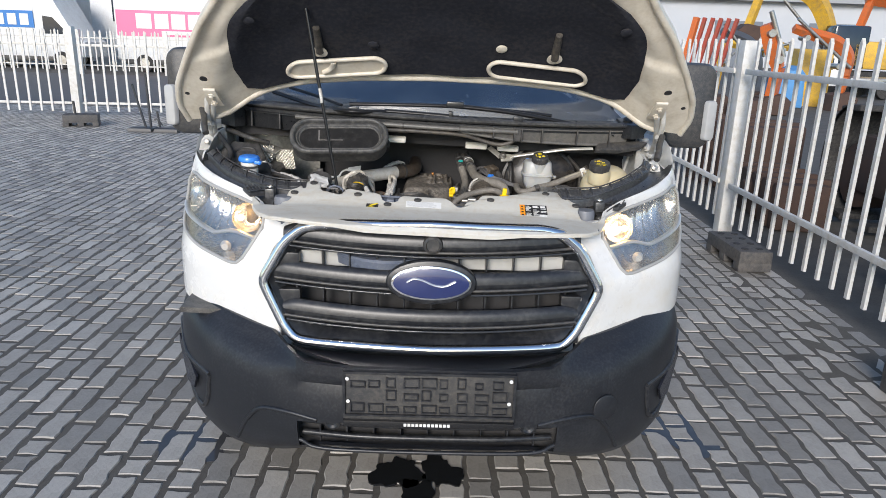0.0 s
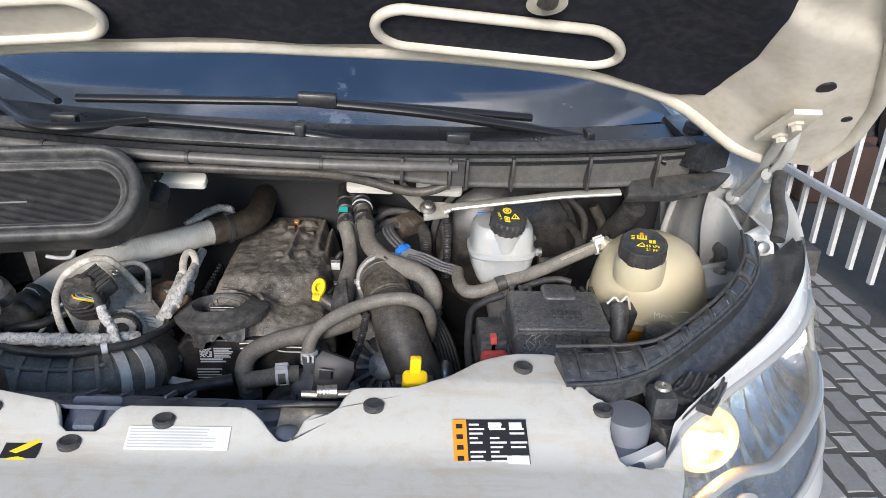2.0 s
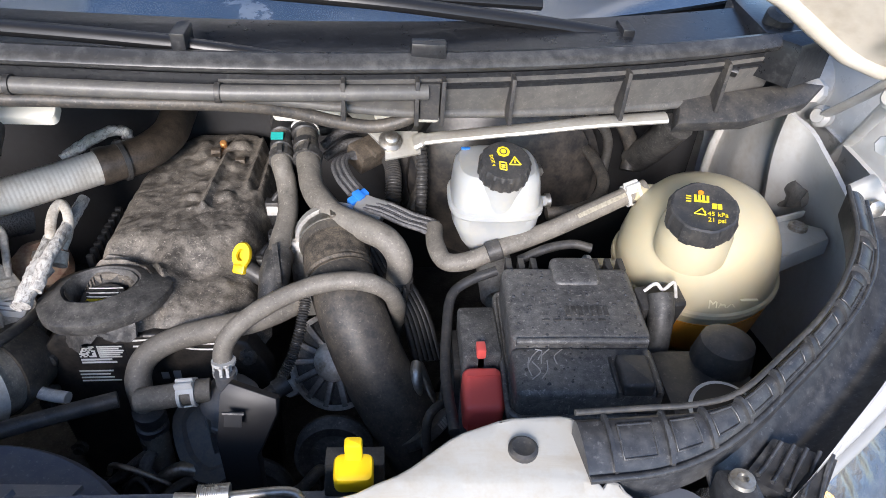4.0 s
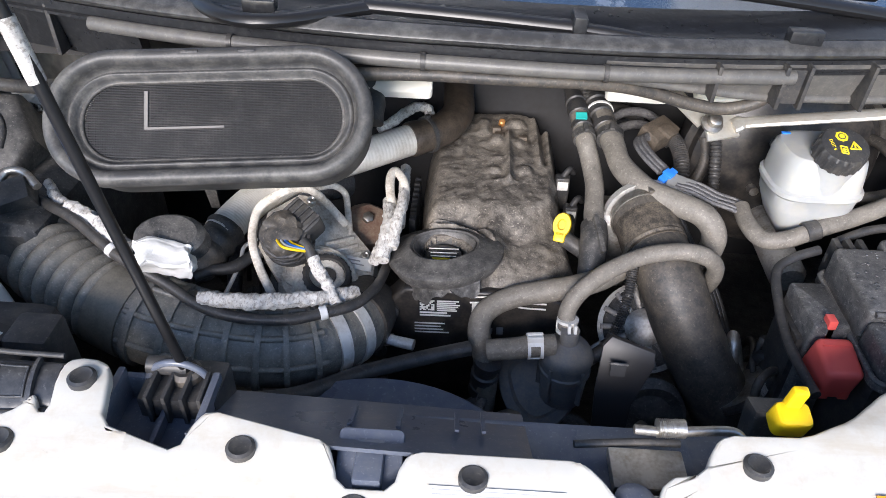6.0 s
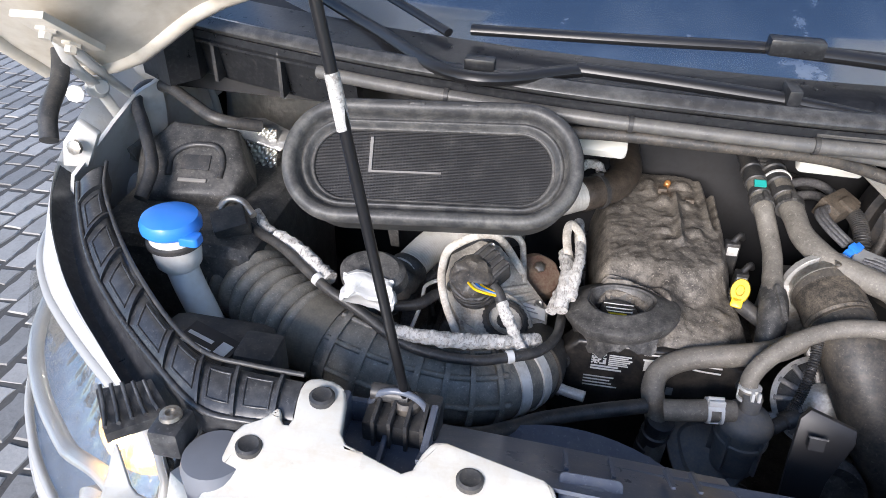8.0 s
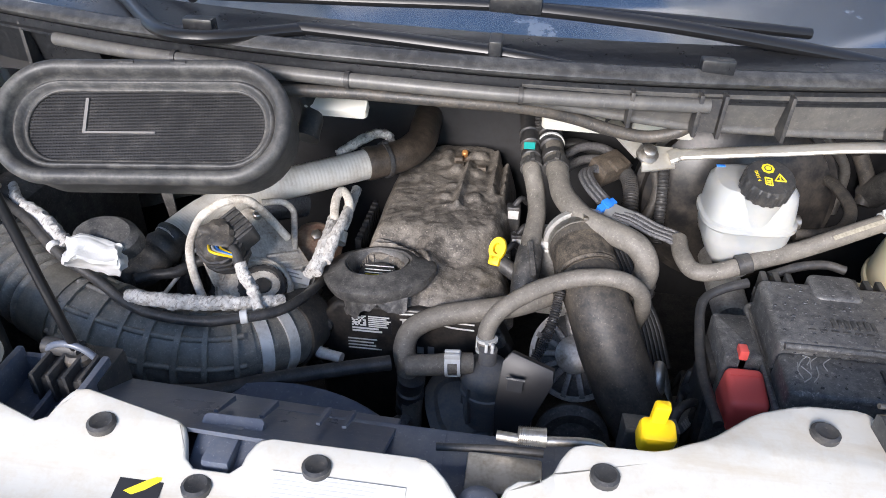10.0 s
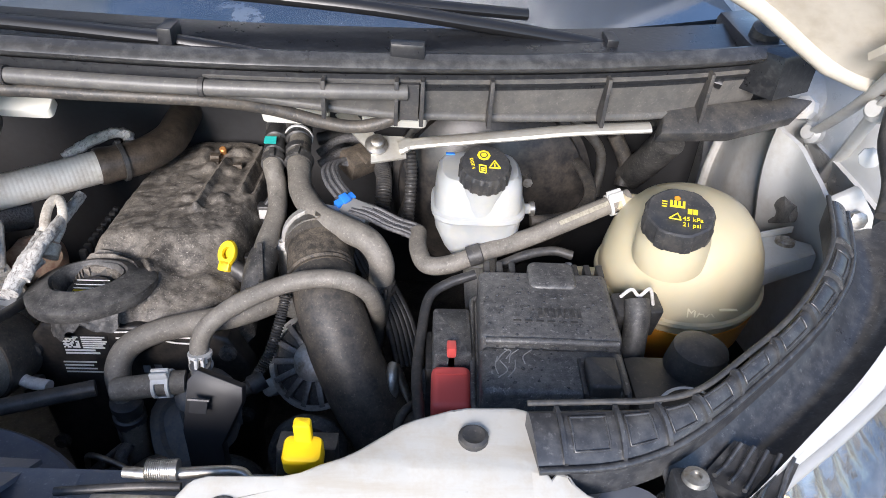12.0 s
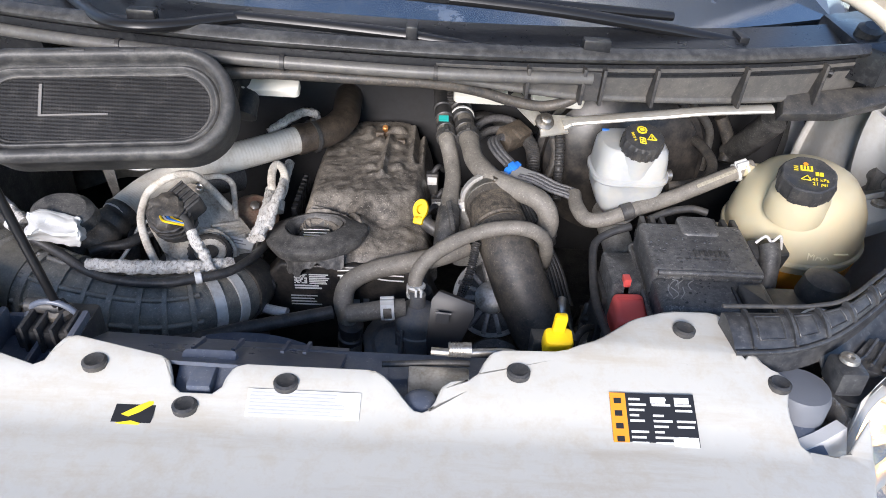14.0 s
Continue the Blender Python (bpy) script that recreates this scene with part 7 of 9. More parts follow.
writing("DOT 4", 0.0075, TOP @ pose(-0.021, -0.002, 0.0003, 0, 0, -80), CAPINK, cap)
part("spout", tube([(0.055, 0.012, -0.006), (0.078, 0.016, -0.006)], 0.0075, 12), RESERVOIR, res)
part("ring", lathe([(0.008, -0.003), (0.0105, -0.003), (0.0105, 0.003), (0.008, 0.003)], 16, aim((0.078, 0.016, -0.006), (1, 0.1, 0))), STEEL, res, "small steel ring")
part("dab", box(-0.045, -0.033, 0.030, 0.036, 0.0662, 0.068, 0.0006), BLUE, res, "dab of blue paint")
hose("clutch_hose", [(0.512, 3.184, 1.095), (0.548, 3.188, 1.096), (0.585, 3.205, 1.10), (0.608, 3.250, 1.11), (0.606, 3.320, 1.115), (0.598, 3.400, 1.10)], 0.0092, DARKRUB, "thin black clutch hose from the reservoir")

# fuse box, terminal
fuse = empty("fuse_box", (0.508, 2.961, 0.95), "dusty black plastic fuse box with a clipped lid", "fuse box")
FM = pose(0, 0, 0, 2.5, 0, -1.5)
part("body", box(-0.080, 0.080, -0.095, 0.092, -0.14, 0.105, 0.008, m=FM), BLACK, fuse)
part("rim", prism(rounded(-0.088, 0.088, -0.106, 0.100, 0.016), 0.090, 0.100, 0.004, FM), LID, fuse, "rolled lid rim")
part("rim", tube([FM @ Vector((x, y, 0.101)) for x, y in rounded(-0.086, 0.086, -0.104, 0.098, 0.016)] + [FM @ Vector((0.086, 0.082, 0.101))], 0.0035, 8, 1, smooth=False), LID, fuse)
part("lid", prism(rounded(-0.080, 0.080, -0.030, 0.096, 0.010), 0.100, 0.147, 0.008, FM, segs=4), LID, fuse, "dusty black lid")
part("lid_step", prism(rounded(-0.080, 0.080, -0.098, -0.028, 0.010), 0.100, 0.134, 0.008, FM, segs=4), LID, fuse, "lower front of the lid")
part("lid_bead", tube([FM @ Vector((-0.074, -0.031, 0.143)), FM @ Vector((0.0, -0.031, 0.144)), FM @ Vector((0.074, -0.031, 0.143))], 0.004, 8), LID, fuse)
part("latch", prism(rounded(0.032, 0.066, -0.098, -0.052, 0.004), 0.130, 0.146, 0.004, FM, segs=3), BLACK, fuse, "raised black latch")
for x in (0.026, 0.068):
    part("latch_pocket", box(x, x + 0.004, -0.100, -0.048, 0.128, 0.137, 0.001, m=FM), BLACK, fuse)
part("raised_pad", prism(rounded(-0.018, 0.040, 0.060, 0.112, 0.010), 0.138, 0.151, 0.005, FM, segs=3), LID, fuse, "raised pad")
for x in (-0.052, 0.060):
    for dx in (-0.016, 0.0, 0.016):
        part("clip", box(x + dx - 0.004, x + dx + 0.004, 0.096, 0.120, 0.085, 0.142, 0.0015, m=FM), BLACK, fuse, "black side clip")
    part("clip", box(x - 0.022, x + 0.022, 0.112, 0.117, 0.105, 0.118, 0.001, m=FM), BLACK, fuse)
for k in range(5):
    part("foot_clip", box(-0.07 + 0.034 * k, -0.052 + 0.034 * k, -0.112, -0.098, 0.075, 0.095, 0.003, m=FM), BLACK, fuse)
rf = random.Random(14)
for k in range(7):
    x = -0.012 + 0.0075 * k
    part("mark", box(x, x + 0.0045, 0.006 + 0.0015 * (k % 2), 0.022, 0.1468, 0.1484, 0.0004, m=FM), DUSTY, fuse)
for k in range(6):
    x = -0.042 + 0.013 * k
    part("mark", box(x, x + 0.009, -0.002, 0.001, 0.1468, 0.1480, 0.0004, m=FM), DUSTY, fuse)
o = None
for k in range(7):
    x0, y0 = rf.uniform(-0.07, 0.0), rf.uniform(-0.09, -0.04)
    pts = [(x0, y0), (x0 + rf.uniform(-0.004, 0.012), y0 + 0.012), (x0 + rf.uniform(-0.004, 0.016), y0 + 0.026)]
    o = tube([FM @ Vector((x, min(y, -0.034), 0.1342)) for x, y in pts], 0.0007, 6, 6, bm=o)
part("scratch", o, mat("pale_scratch", (0.30, 0.30, 0.29), 0.5, grain=60), fuse, "pale drying streaks")
term = empty("battery_terminal", (0.397, 2.965, 0.98), "red terminal cover on a dusty black block", "terminal")
part("block", prism(rounded(-0.022, 0.024, -0.030, 0.058, 0.005), -0.08, 0.082, 0.005), LID, term, "dusty black block")
part("block_side", box(-0.030, -0.020, -0.02, 0.05, -0.08, 0.05, 0.003), BLACK, term)
part("cover", prism(rounded(-0.0235, 0.0215, -0.078, -0.022, 0.009), 0.030, 0.078, 0.008, pose(0, 0, 0.006, 14), segs=4), RED, term, "red plastic cover")
part("cover_line", box(-0.019, 0.017, -0.036, -0.034, 0.078, 0.0792, 0.0004, m=pose(0, 0, 0.006, 14)), RED, term)
part("tab", box(-0.006, 0.005, -0.030, -0.014, 0.060, 0.090, 0.002), RED, term, "red hinge tab")
for x in (-0.013, 0.011):
    part("tab", box(x - 0.006, x + 0.006, -0.086, -0.074, 0.015, 0.044, 0.002), RED, term, "red clip tab")
hose("battery_cable", [(0.430, 3.078, 1.075), (0.396, 3.070, 1.066), (0.371, 3.054, 1.055), (0.362, 3.010, 1.04), (0.357, 2.943, 1.025), (0.362, 2.861, 1.02)], 0.0065, BLACK, "black cable beside the terminal")

# engine
eng = empty("engine", (0.0, 3.2, 0.9), "dirty diesel engine under a crumbling black foam cover", "engine")
E0 = Vector((0.0, 3.2, 0.9))
part("block", box(-0.13, 0.10, -0.14, 0.26, -0.35, 0.07, 0.02), BLACK, eng)
RX, RY = -0.086, 3.098


def bump_at(x, y, cx, cy, rx, ry):
    return math.exp(-((x - cx) / rx) ** 2 - ((y - cy) / ry) ** 2)


def ease(a, b, s):
    k = min(1.0, max(0.0, (s - a) / (b - a)))
    return k * k * (3 - 2 * k)


def cov(u, v):
    """The foam cover: v from its front to the firewall, u across."""
    y = 3.060 + 0.480 * v
    xl = lerp([(3.035, -0.090), (3.06, -0.120), (3.10, -0.135), (3.16, -0.130), (3.20, -0.126), (3.32, -0.130), (3.43, -0.128), (3.48, -0.095), (3.54, -0.040)], y)[0]
    xr = lerp([(3.035, 0.040), (3.07, 0.085), (3.12, 0.120), (3.17, 0.116), (3.22, 0.100), (3.32, 0.104), (3.45, 0.106), (3.50, 0.080), (3.54, 0.040)], y)[0]
    x = xl + (xr - xl) * u
    hump = 1.046 + 0.010 * (1 - ((x + 0.01) / 0.13) ** 2)
    front = 1.022 - 0.32 * max(0.0, 3.13 - y) - 0.14 * max(0.0, x) + 0.012 * bump_at(x, y, 0.06, 3.10, 0.03, 0.05)
    cut = 3.172 + 0.055 * ease(0.02, 0.10, x) - 0.010 * math.sin(x * 30)
    k = ease(cut - 0.028, cut + 0.030, y)
    z = front + (hump - front) * k
    # neck from the hump over to the front shelf
    z += 0.020 * bump_at(x, y, -0.016, 3.150, 0.020, 0.035) + 0.010 * bump_at(x, y, -0.004, 3.105, 0.022, 0.03)
    # flange round the oil filler, with two folds at its back
    d = math.hypot(x - RX, (y - RY) * 1.1)
    z += (1.040 - z) * (1 - ease(0.058, 0.075, d)) * 0.9
    if y > RY - 0.01:
        z += 0.009 * math.exp(-((d - 0.064) / 0.005) ** 2) + 0.007 * math.exp(-((d - 0.078) / 0.004) ** 2)
    # rib along the middle and small pads beside it
    z += 0.010 * math.exp(-((x - 0.012 - 0.02 * (y - 3.26)) / 0.0055) ** 2) * ease(3.252, 3.268, y) * (1 - ease(3.43, 3.45, y))
    for cx, cy, rx, ry, hh in ((-0.012, 3.30, 0.010, 0.008, 0.006), (0.036, 3.30, 0.014, 0.010, 0.007), (0.0, 3.34, 0.012, 0.006, 0.004), (0.030, 3.40, 0.010, 0.016, 0.006), (-0.006, 3.41, 0.010, 0.012, 0.007), (0.030, 3.47, 0.018, 0.010, 0.010), (-0.03, 3.46, 0.012, 0.03, 0.008), (0.004, 3.265, 0.022, 0.005, 0.004)):
        z += hh * math.exp(-((x - cx) / rx) ** 4 - ((y - cy) / ry) ** 4)
    for cx in (0.066, 0.088):
        z += 0.008 * math.exp(-((x - cx) / 0.005) ** 2) * ease(3.30, 3.34, y)
    z -= 0.012 * math.exp(-((x - 0.077) / 0.004) ** 2) * ease(3.32, 3.36, y)
    q = Vector((x * 14, y * 14, 3.0))
    z += 0.0045 * noise.noise(q) + 0.0022 * noise.noise(q * 3.1) + 0.0012 * noise.noise(q * 8)
    z -= 0.0022 * abs(noise.noise(Vector((x * 45, y * 30, 7.0))))
    e = min(u * 0.23, (1 - u) * 0.23, (1 - v) * 0.5, v * 0.5 + 0.013)
    z -= 0.060 * max(0.0, 1 - e / 0.028) ** 2
    return Vector((x, y, z)) - E0


def open_cover(u, v):
    p = cov(u, v)
    return math.hypot(p.x - RX, (p.y + 3.2 - RY) * 1.1) > 0.036


part("cover", shell(cov, steps(0, 1, 96), steps(0, 1, 150), (0, 0, -0.012), keep=open_cover), COVER, eng, "crumbling foam engine cover, dusty grey")
COLLAR = mat("grey_foam_collar", (0.050, 0.049, 0.048), 0.52, dirt=(0.15, 0.142, 0.13), amount=0.30, grain=70, blotch=14, bump=0.35, vary=0.3, fleck=0.5)
part("oil_ring", lathe([(0.072, -0.034), (0.0775, -0.024), (0.078, -0.016), (0.074, -0.0125), (0.066, -0.010), (0.058, -0.006), (0.052, -0.002), (0.046, -0.001), (0.043, -0.005), (0.0415, -0.003), (0.040, -0.006), (0.038, -0.010), (0.0365, -0.018), (0.031, -0.050), (0.02, -0.052)], 72, pose(RX, RY - 3.2, 0.148, -5, -4) @ Matrix.Diagonal((1.08, 0.94, 1, 1)), wave=lambda a, z: 0.03 * math.sin(3 * a + 1) + 0.012 * math.sin(8 * a)), COLLAR, eng, "raised grey foam collar round the oil filler")
part("oil_cap", lathe([(0.022, 0), (0.027, 0.002), (0.0275, 0.014), (0.026, 0.018), (0.020, 0.019), (0.018, 0.017)], 40, pose(RX, RY - 3.2 - 0.004, 0.112, -4), wave=lambda a, z: 0.03 * (math.cos(20 * a) > 0) if z < 0.015 else 0), BLACK, eng, "black oil filler cap")
for dy in (0.012, 0.002, -0.006):
    part("cap_ridge", tube([(RX - 0.022, RY - 3.2 + dy, 0.1295), (RX, RY - 3.2 + dy - 0.003, 0.1315), (RX + 0.022, RY - 3.2 + dy, 0.1295)], 0.0009, 6, 6), BANDS, eng, "thin bright ridge on the cap")
part("cap_print", box(RX - 0.016, RX + 0.010, RY - 3.2 - 0.018, RY - 3.2 - 0.013, 0.131, 0.1318), CAPINK, eng, "thin yellow print on the cap")


def skirt(u, v):
    x = -0.152 + 0.120 * u
    low = 0.036 + 0.012 * math.sin(u * 8) + 0.010 * noise.noise(Vector((u * 9, 0, 0))) - 0.025 * (u > 0.55) * (u - 0.55) * 2
    lip = 0.012 * noise.noise(Vector((u * 7, 5, 0)))
    return Vector((x, -0.148 - 0.014 * math.sin(math.pi * u) - 0.012 * v + 0.05 * (1 - u) ** 4, 0.130 + lip - low * v + 0.004 * noise.noise(Vector((u * 14, v * 6, 2)))))


part("torn_skirt", shell(skirt, steps(0, 1, 40), steps(0, 1, 14), (0, 0.005, 0)), COLLAR, eng, "torn hanging edge of the foam cover")
FO = [(-0.165, -0.22), (-0.175, -0.05), (-0.190, -0.045), (-0.193, -0.005), (-0.178, 0.03), (-0.165, 0.070), (-0.140, 0.098), (0.050, 0.094), (0.100, 0.075), (0.125, 0.02), (0.12, -0.22)]
part("front_cover", prism(FO, 0.110, 0.146, 0.008, Matrix.Rotation(radians(90), 4, "X"), segs=3), ENAMEL, eng, "black timing cover with white labels")
for fx, fz in ((-0.181, -0.025), (-0.160, 0.055), (0.100, 0.055), (0.112, -0.06), (-0.165, -0.12)):
    part("cover_bolt", lathe([(0.012, 0), (0.012, 0.006), (0.007, 0.008), (0.007, 0.012)], 10, aim((fx, -0.146, fz), (0, -1, 0))), DUSTY, eng, "dusty bolt")
for k in range(2):
    pts = [(-0.045, -0.149, 0.088 - 0.010 * k), (0.0, -0.149, 0.090 - 0.010 * k), (0.03, -0.149, 0.082 - 0.010 * k), (0.065, -0.149, 0.080 - 0.010 * k)]
    part("front_rib", tube(pts, 0.0014, 6), BANDS, eng, "thin bright rib")
LB = Matrix.Translation((-0.120, -0.1465, 0.036)) @ Matrix.Rotation(radians(90), 4, "X")
part("label", box(0.0, 0.062, 0.010, 0.044, 0, 0.0008, m=LB), INK, eng, "black printed label")
rl = random.Random(8)
o = None
for i in range(9):
    for j in range(8):
        if rl.random() < 0.6:
            o = box(0.002 + i * 0.0024, 0.002 + i * 0.0024 + 0.0023, 0.023 + j * 0.0024, 0.023 + j * 0.0024 + 0.0023, 0.0008, 0.0013, m=LB, bm=o)
for j in range(6):
    o = box(0.027, 0.027 + rl.uniform(0.026, 0.034), 0.022 + j * 0.0036, 0.0242 + j * 0.0036, 0.0008, 0.0013, m=LB, bm=o)
for j in range(2):
    o = box(0.002, 0.002 + rl.uniform(0.04, 0.058), 0.012 + j * 0.0050, 0.0150 + j * 0.0050, 0.0008, 0.0013, m=LB, bm=o)
for j in range(4):
    o = box(-0.006, -0.006 + rl.uniform(0.036, 0.056), -0.022 + j * 0.006, -0.0200 + j * 0.006, 0, 0.0008, m=LB, bm=o)
part("label_print", o, PAPER, eng)
part("label", box(0.078, 0.103, 0.020, 0.042, 0, 0.0008, m=LB), PAPER, eng, "small white label")
part("label_print", box(0.100, 0.110, -0.020, -0.008, 0, 0.0008, m=LB, bm=box(0.116, 0.126, -0.020, -0.006, 0, 0.0008, m=LB)), mat("grey_print", (0.3, 0.3, 0.3), 0.5, grain=30), eng)
part("injector_plug", lathe([(0.006, 0), (0.006, 0.010), (0.004, 0.012)], 10, aim((0.003, 0.266, 0.158), (0.1, -0.6, 1))), mat("copper", (0.65, 0.30, 0.10), 0.4, metal=0.5, grain=30), eng, "small copper plug")
for p in ((-0.006, 0.245, 0.157), (-0.002, 0.225, 0.155), (0.040, 0.215, 0.155)):
    part("injector_clip", box(-0.008, 0.008, -0.006, 0.006, -0.004, 0.006, 0.002, m=Matrix.Translation(p)), MUDDY, eng, "muddy clip on the cover")
for k in range(9):
    part("heat_fin", box(-0.146, -0.136, -0.005 + 0.016 * k, 0.003 + 0.016 * k, 0.06, 0.12, 0.002), BLACK, eng, "dark ribs beside the cover")
for x, y, z, w in ((0.105, 3.315, 1.03, 0.020), (0.115, 3.255, 1.01, 0.018), (0.098, 3.22, 0.995, 0.016)):
    pl = empty("injector_plug", (x, y, z), "black injector plug with a pale clip beside the engine cover", "plug", "injector plugs")
    part("body", prism(rounded(-w * 0.6, w * 0.6, -w * 0.5, w * 0.5, 0.004), -0.05, 0.010, 0.003), BLACK, pl)
    part("clip", box(-w * 0.45, w * 0.45, -w * 0.58, -w * 0.45, -0.012, 0.004, 0.001), PAPER, pl, "pale clip")
    part("lead", tube([(0, 0, 0.008), (0.012, 0.01, 0.018), (0.022, 0.03, 0.0)], 0.005, 8), BLACK, pl)
dip = empty("oil_dipstick", (0.088, 3.150, 1.026), "yellow oil dipstick loop beside the foam cover", "dipstick")
DQ = aim((0, 0, 0), (-0.25, -0.75, 0.6))
o = lathe([(0.0075, -0.0045), (0.0150, -0.0045), (0.0165, 0.0), (0.0150, 0.0045), (0.0075, 0.0045), (0.0065, 0.0)], 28, Matrix.Translation((0, 0, 0.026)) @ DQ @ Matrix.Diagonal((0.85, 1.15, 1, 1)), shut=False)
part("handle", prism(rounded(-0.0085, 0.0085, -0.026, -0.010, 0.003), -0.0045, 0.0045, 0.002, Matrix.Translation((0, 0, 0.026)) @ DQ, bm=o), YELLOW, dip, "yellow loop handle")
part("tube", tube([(0.004, 0, 0.004), (0.016, -0.003, -0.004), (0.045, -0.012, -0.02)], 0.0125, 14), BLACK, dip, "black tube")

thr = empty("throttle_body", (0.176, 3.215, 1.0), "pale cast throttle body beside the thick hose", "throttle body")
part("body", prism(rounded(-0.030, 0.040, -0.040, 0.045, 0.015), -0.08, 0.042, 0.008), ALU, thr)
part("flange", lathe([(0.040, 0), (0.056, 0.002), (0.056, 0.012), (0.048, 0.014)], 36, aim((0.034, -0.010, 0.052), (0.15, -1, -0.1))), ALU, thr, "cast flange of the hose")
for dx, dy in ((0.0, 0.0), (-0.018, -0.03), (0.02, 0.03)):
    part("bolt", lathe([(0.011, 0), (0.011, 0.008), (0.006, 0.010), (0.004, 0.008)], 12, pose(dx, dy, 0.042)), BANDS, thr, "bright bolt")
thm = empty("thermostat_housing", (0.090, 2.978, 0.955), "grey plastic thermostat housing with a hose stub", "thermostat housing")
GREYP = mat("grey_blue_plastic", (0.125, 0.132, 0.145), 0.5, dirt=(0.22, 0.20, 0.17), amount=0.35, grain=60, blotch=10, bump=0.25)
part("body", lathe([(0.022, -0.085), (0.030, -0.08), (0.033, -0.03), (0.036, -0.028), (0.036, -0.022), (0.034, -0.020), (0.034, -0.006), (0.037, -0.004), (0.037, 0.002), (0.030, 0.014), (0.018, 0.020), (0.0125, 0.024), (0.0125, 0.045)], 32), GREYP, thm)
for a in (0, 70, 140, 215, 290):
    part("rib", box(-0.002, 0.002, 0.030, 0.038, -0.07, -0.005, 0.001, m=Matrix.Rotation(radians(a), 4, "Z")), GREYP, thm, "upright rib")
part("arm", tube([(-0.020, -0.004, 0.020), (-0.045, -0.008, 0.021), (-0.075, -0.009, 0.015), (-0.108, -0.006, 0.007)], 0.0150, 16), RUBBER, thm)
spring_clamp(thm, (-0.046, -0.008, 0.0205), (1, 0.05, 0.05), 0.0158, PAPER, "white spring clamp", 0.017)
part("plate", crumpled(lathe([(0.058, -0.006), (0.062, -0.002), (0.060, 0.004), (0.045, 0.008), (0.040, 0.003), (0.02, 0.004)], 28, aim((-0.030, 0.010, -0.075), (-0.1, -0.6, 0.75)), wave=lambda a, z: 0.08 * math.sin(3 * a)), 40, 0.003), GREYP, thm, "grey pump plate")
part("connector", tube([(0.03, 0.002, -0.012), (0.052, 0.012, -0.002), (0.070, 0.022, 0.004)], lambda t: 0.010 + 0.003 * (t > 0.5), 12), BLACK, thm, "black sensor plug")
lm = empty("corrugated_loom", (0, 0, 0), "thin corrugated cable conduit beside the thermostat", "cable")
part("tube", tube([(0.150, 3.000, 0.962), (0.165, 3.020, 0.985), (0.176, 3.045, 1.015), (0.182, 3.07, 1.04)], lambda t: 0.0068 + 0.0012 * math.sin(t * 200), 12, 40), BLACK, lm)
plate = empty("bracket_plate", (0.135, 2.865, 1.04), "black sheet bracket with a square hole in front of the engine", "bracket")
wpart("plate", slab([(0.106, 2.862, 1.010), (0.112, 2.885, 1.062), (0.122, 2.890, 1.073), (0.172, 2.878, 1.060), (0.172, 2.870, 1.045), (0.150, 2.852, 1.0), (0.150, 2.850, 0.92), (0.110, 2.852, 0.92)], (0.002, 0.010, -0.004), 0.001), INK, plate, "bent black sheet")
wpart("hole", box(-0.009, 0.009, -0.007, 0.007, -0.001, 0.0012, m=aim((0.128, 2.862, 1.0465), (0.1, -0.88, 0.45), radians(-8))), CAVITY, plate, "square hole")
wpart("hole_lip", box(-0.011, 0.011, 0.007, 0.009, -0.001, 0.003, m=aim((0.128, 2.862, 1.0465), (0.1, -0.88, 0.45), radians(-8))), LID, plate)
DIRTCAST = mat("dirty_cast_metal", (0.22, 0.21, 0.20), 0.4, metal=0.4, dirt=(0.08, 0.07, 0.06), amount=0.4, grain=60, blotch=25, bump=0.4, vary=0.4)
alt = empty("alternator", (0.222, 3.085, 0.915), "grey cast alternator under the thick hose", "alternator")
AM = aim((0, 0, 0), (-0.25, -0.75, 0.62))
part("body", lathe([(0.045, -0.07), (0.064, -0.06), (0.066, 0.01), (0.060, 0.026), (0.050, 0.030)], 36, AM), DUSTY, alt)
for k in range(14):
    a = 2 * math.pi * k / 14
    part("rib", box(-0.0045, 0.0045, 0.026, 0.064, 0.022, 0.036, 0.002, m=AM @ Matrix.Rotation(a, 4, "Z")), DIRTCAST, alt, "cast rib")
part("hub", lathe([(0.028, 0.026), (0.028, 0.040), (0.020, 0.044), (0.010, 0.045)], 28, AM), ALU, alt, "cast hub")
part("outer_ring", lathe([(0.060, 0.018), (0.068, 0.020), (0.068, 0.034), (0.060, 0.036)], 40, AM, shut=False), ALU, alt, "cast outer ring")
for a in (0.4, 2.3, 4.4):
    part("ear", prism(rounded(-0.012, 0.012, 0.060, 0.088, 0.010), 0.010, 0.034, 0.003, AM @ Matrix.Rotation(a, 4, "Z")), ALU, alt, "cast ear")
pul = empty("belt_pulley", (0.215, 2.965, 0.86), "black belt pulleys in front of the engine", "pulley")
for dx, dz, r in ((0.0, 0.0, 0.052), (0.035, -0.10, 0.045), (-0.12, -0.09, 0.060)):
    PM = aim((dx, 0, dz), (0, -1, 0.25))
    part("wheel", lathe([(r * 0.9, -0.012), (r, -0.012), (r, -0.007), (r * 0.93, -0.005), (r, -0.003), (r * 0.93, 0.0), (r, 0.003), (r * 0.93, 0.006), (r, 0.009), (r * 0.9, 0.012), (r * 0.6, 0.006), (r * 0.35, 0.010), (r * 0.2, 0.014)], 36, PM), DUSTY, pul, "grooved wheel")
part("belt", tube([(-0.175, -0.02, -0.06), (-0.05, -0.02, -0.14), (0.0, -0.02, -0.05), (0.055, -0.02, 0.0)], 0.006, 8, 8, flat=1.6), BLACK, pul, "black ribbed belt")

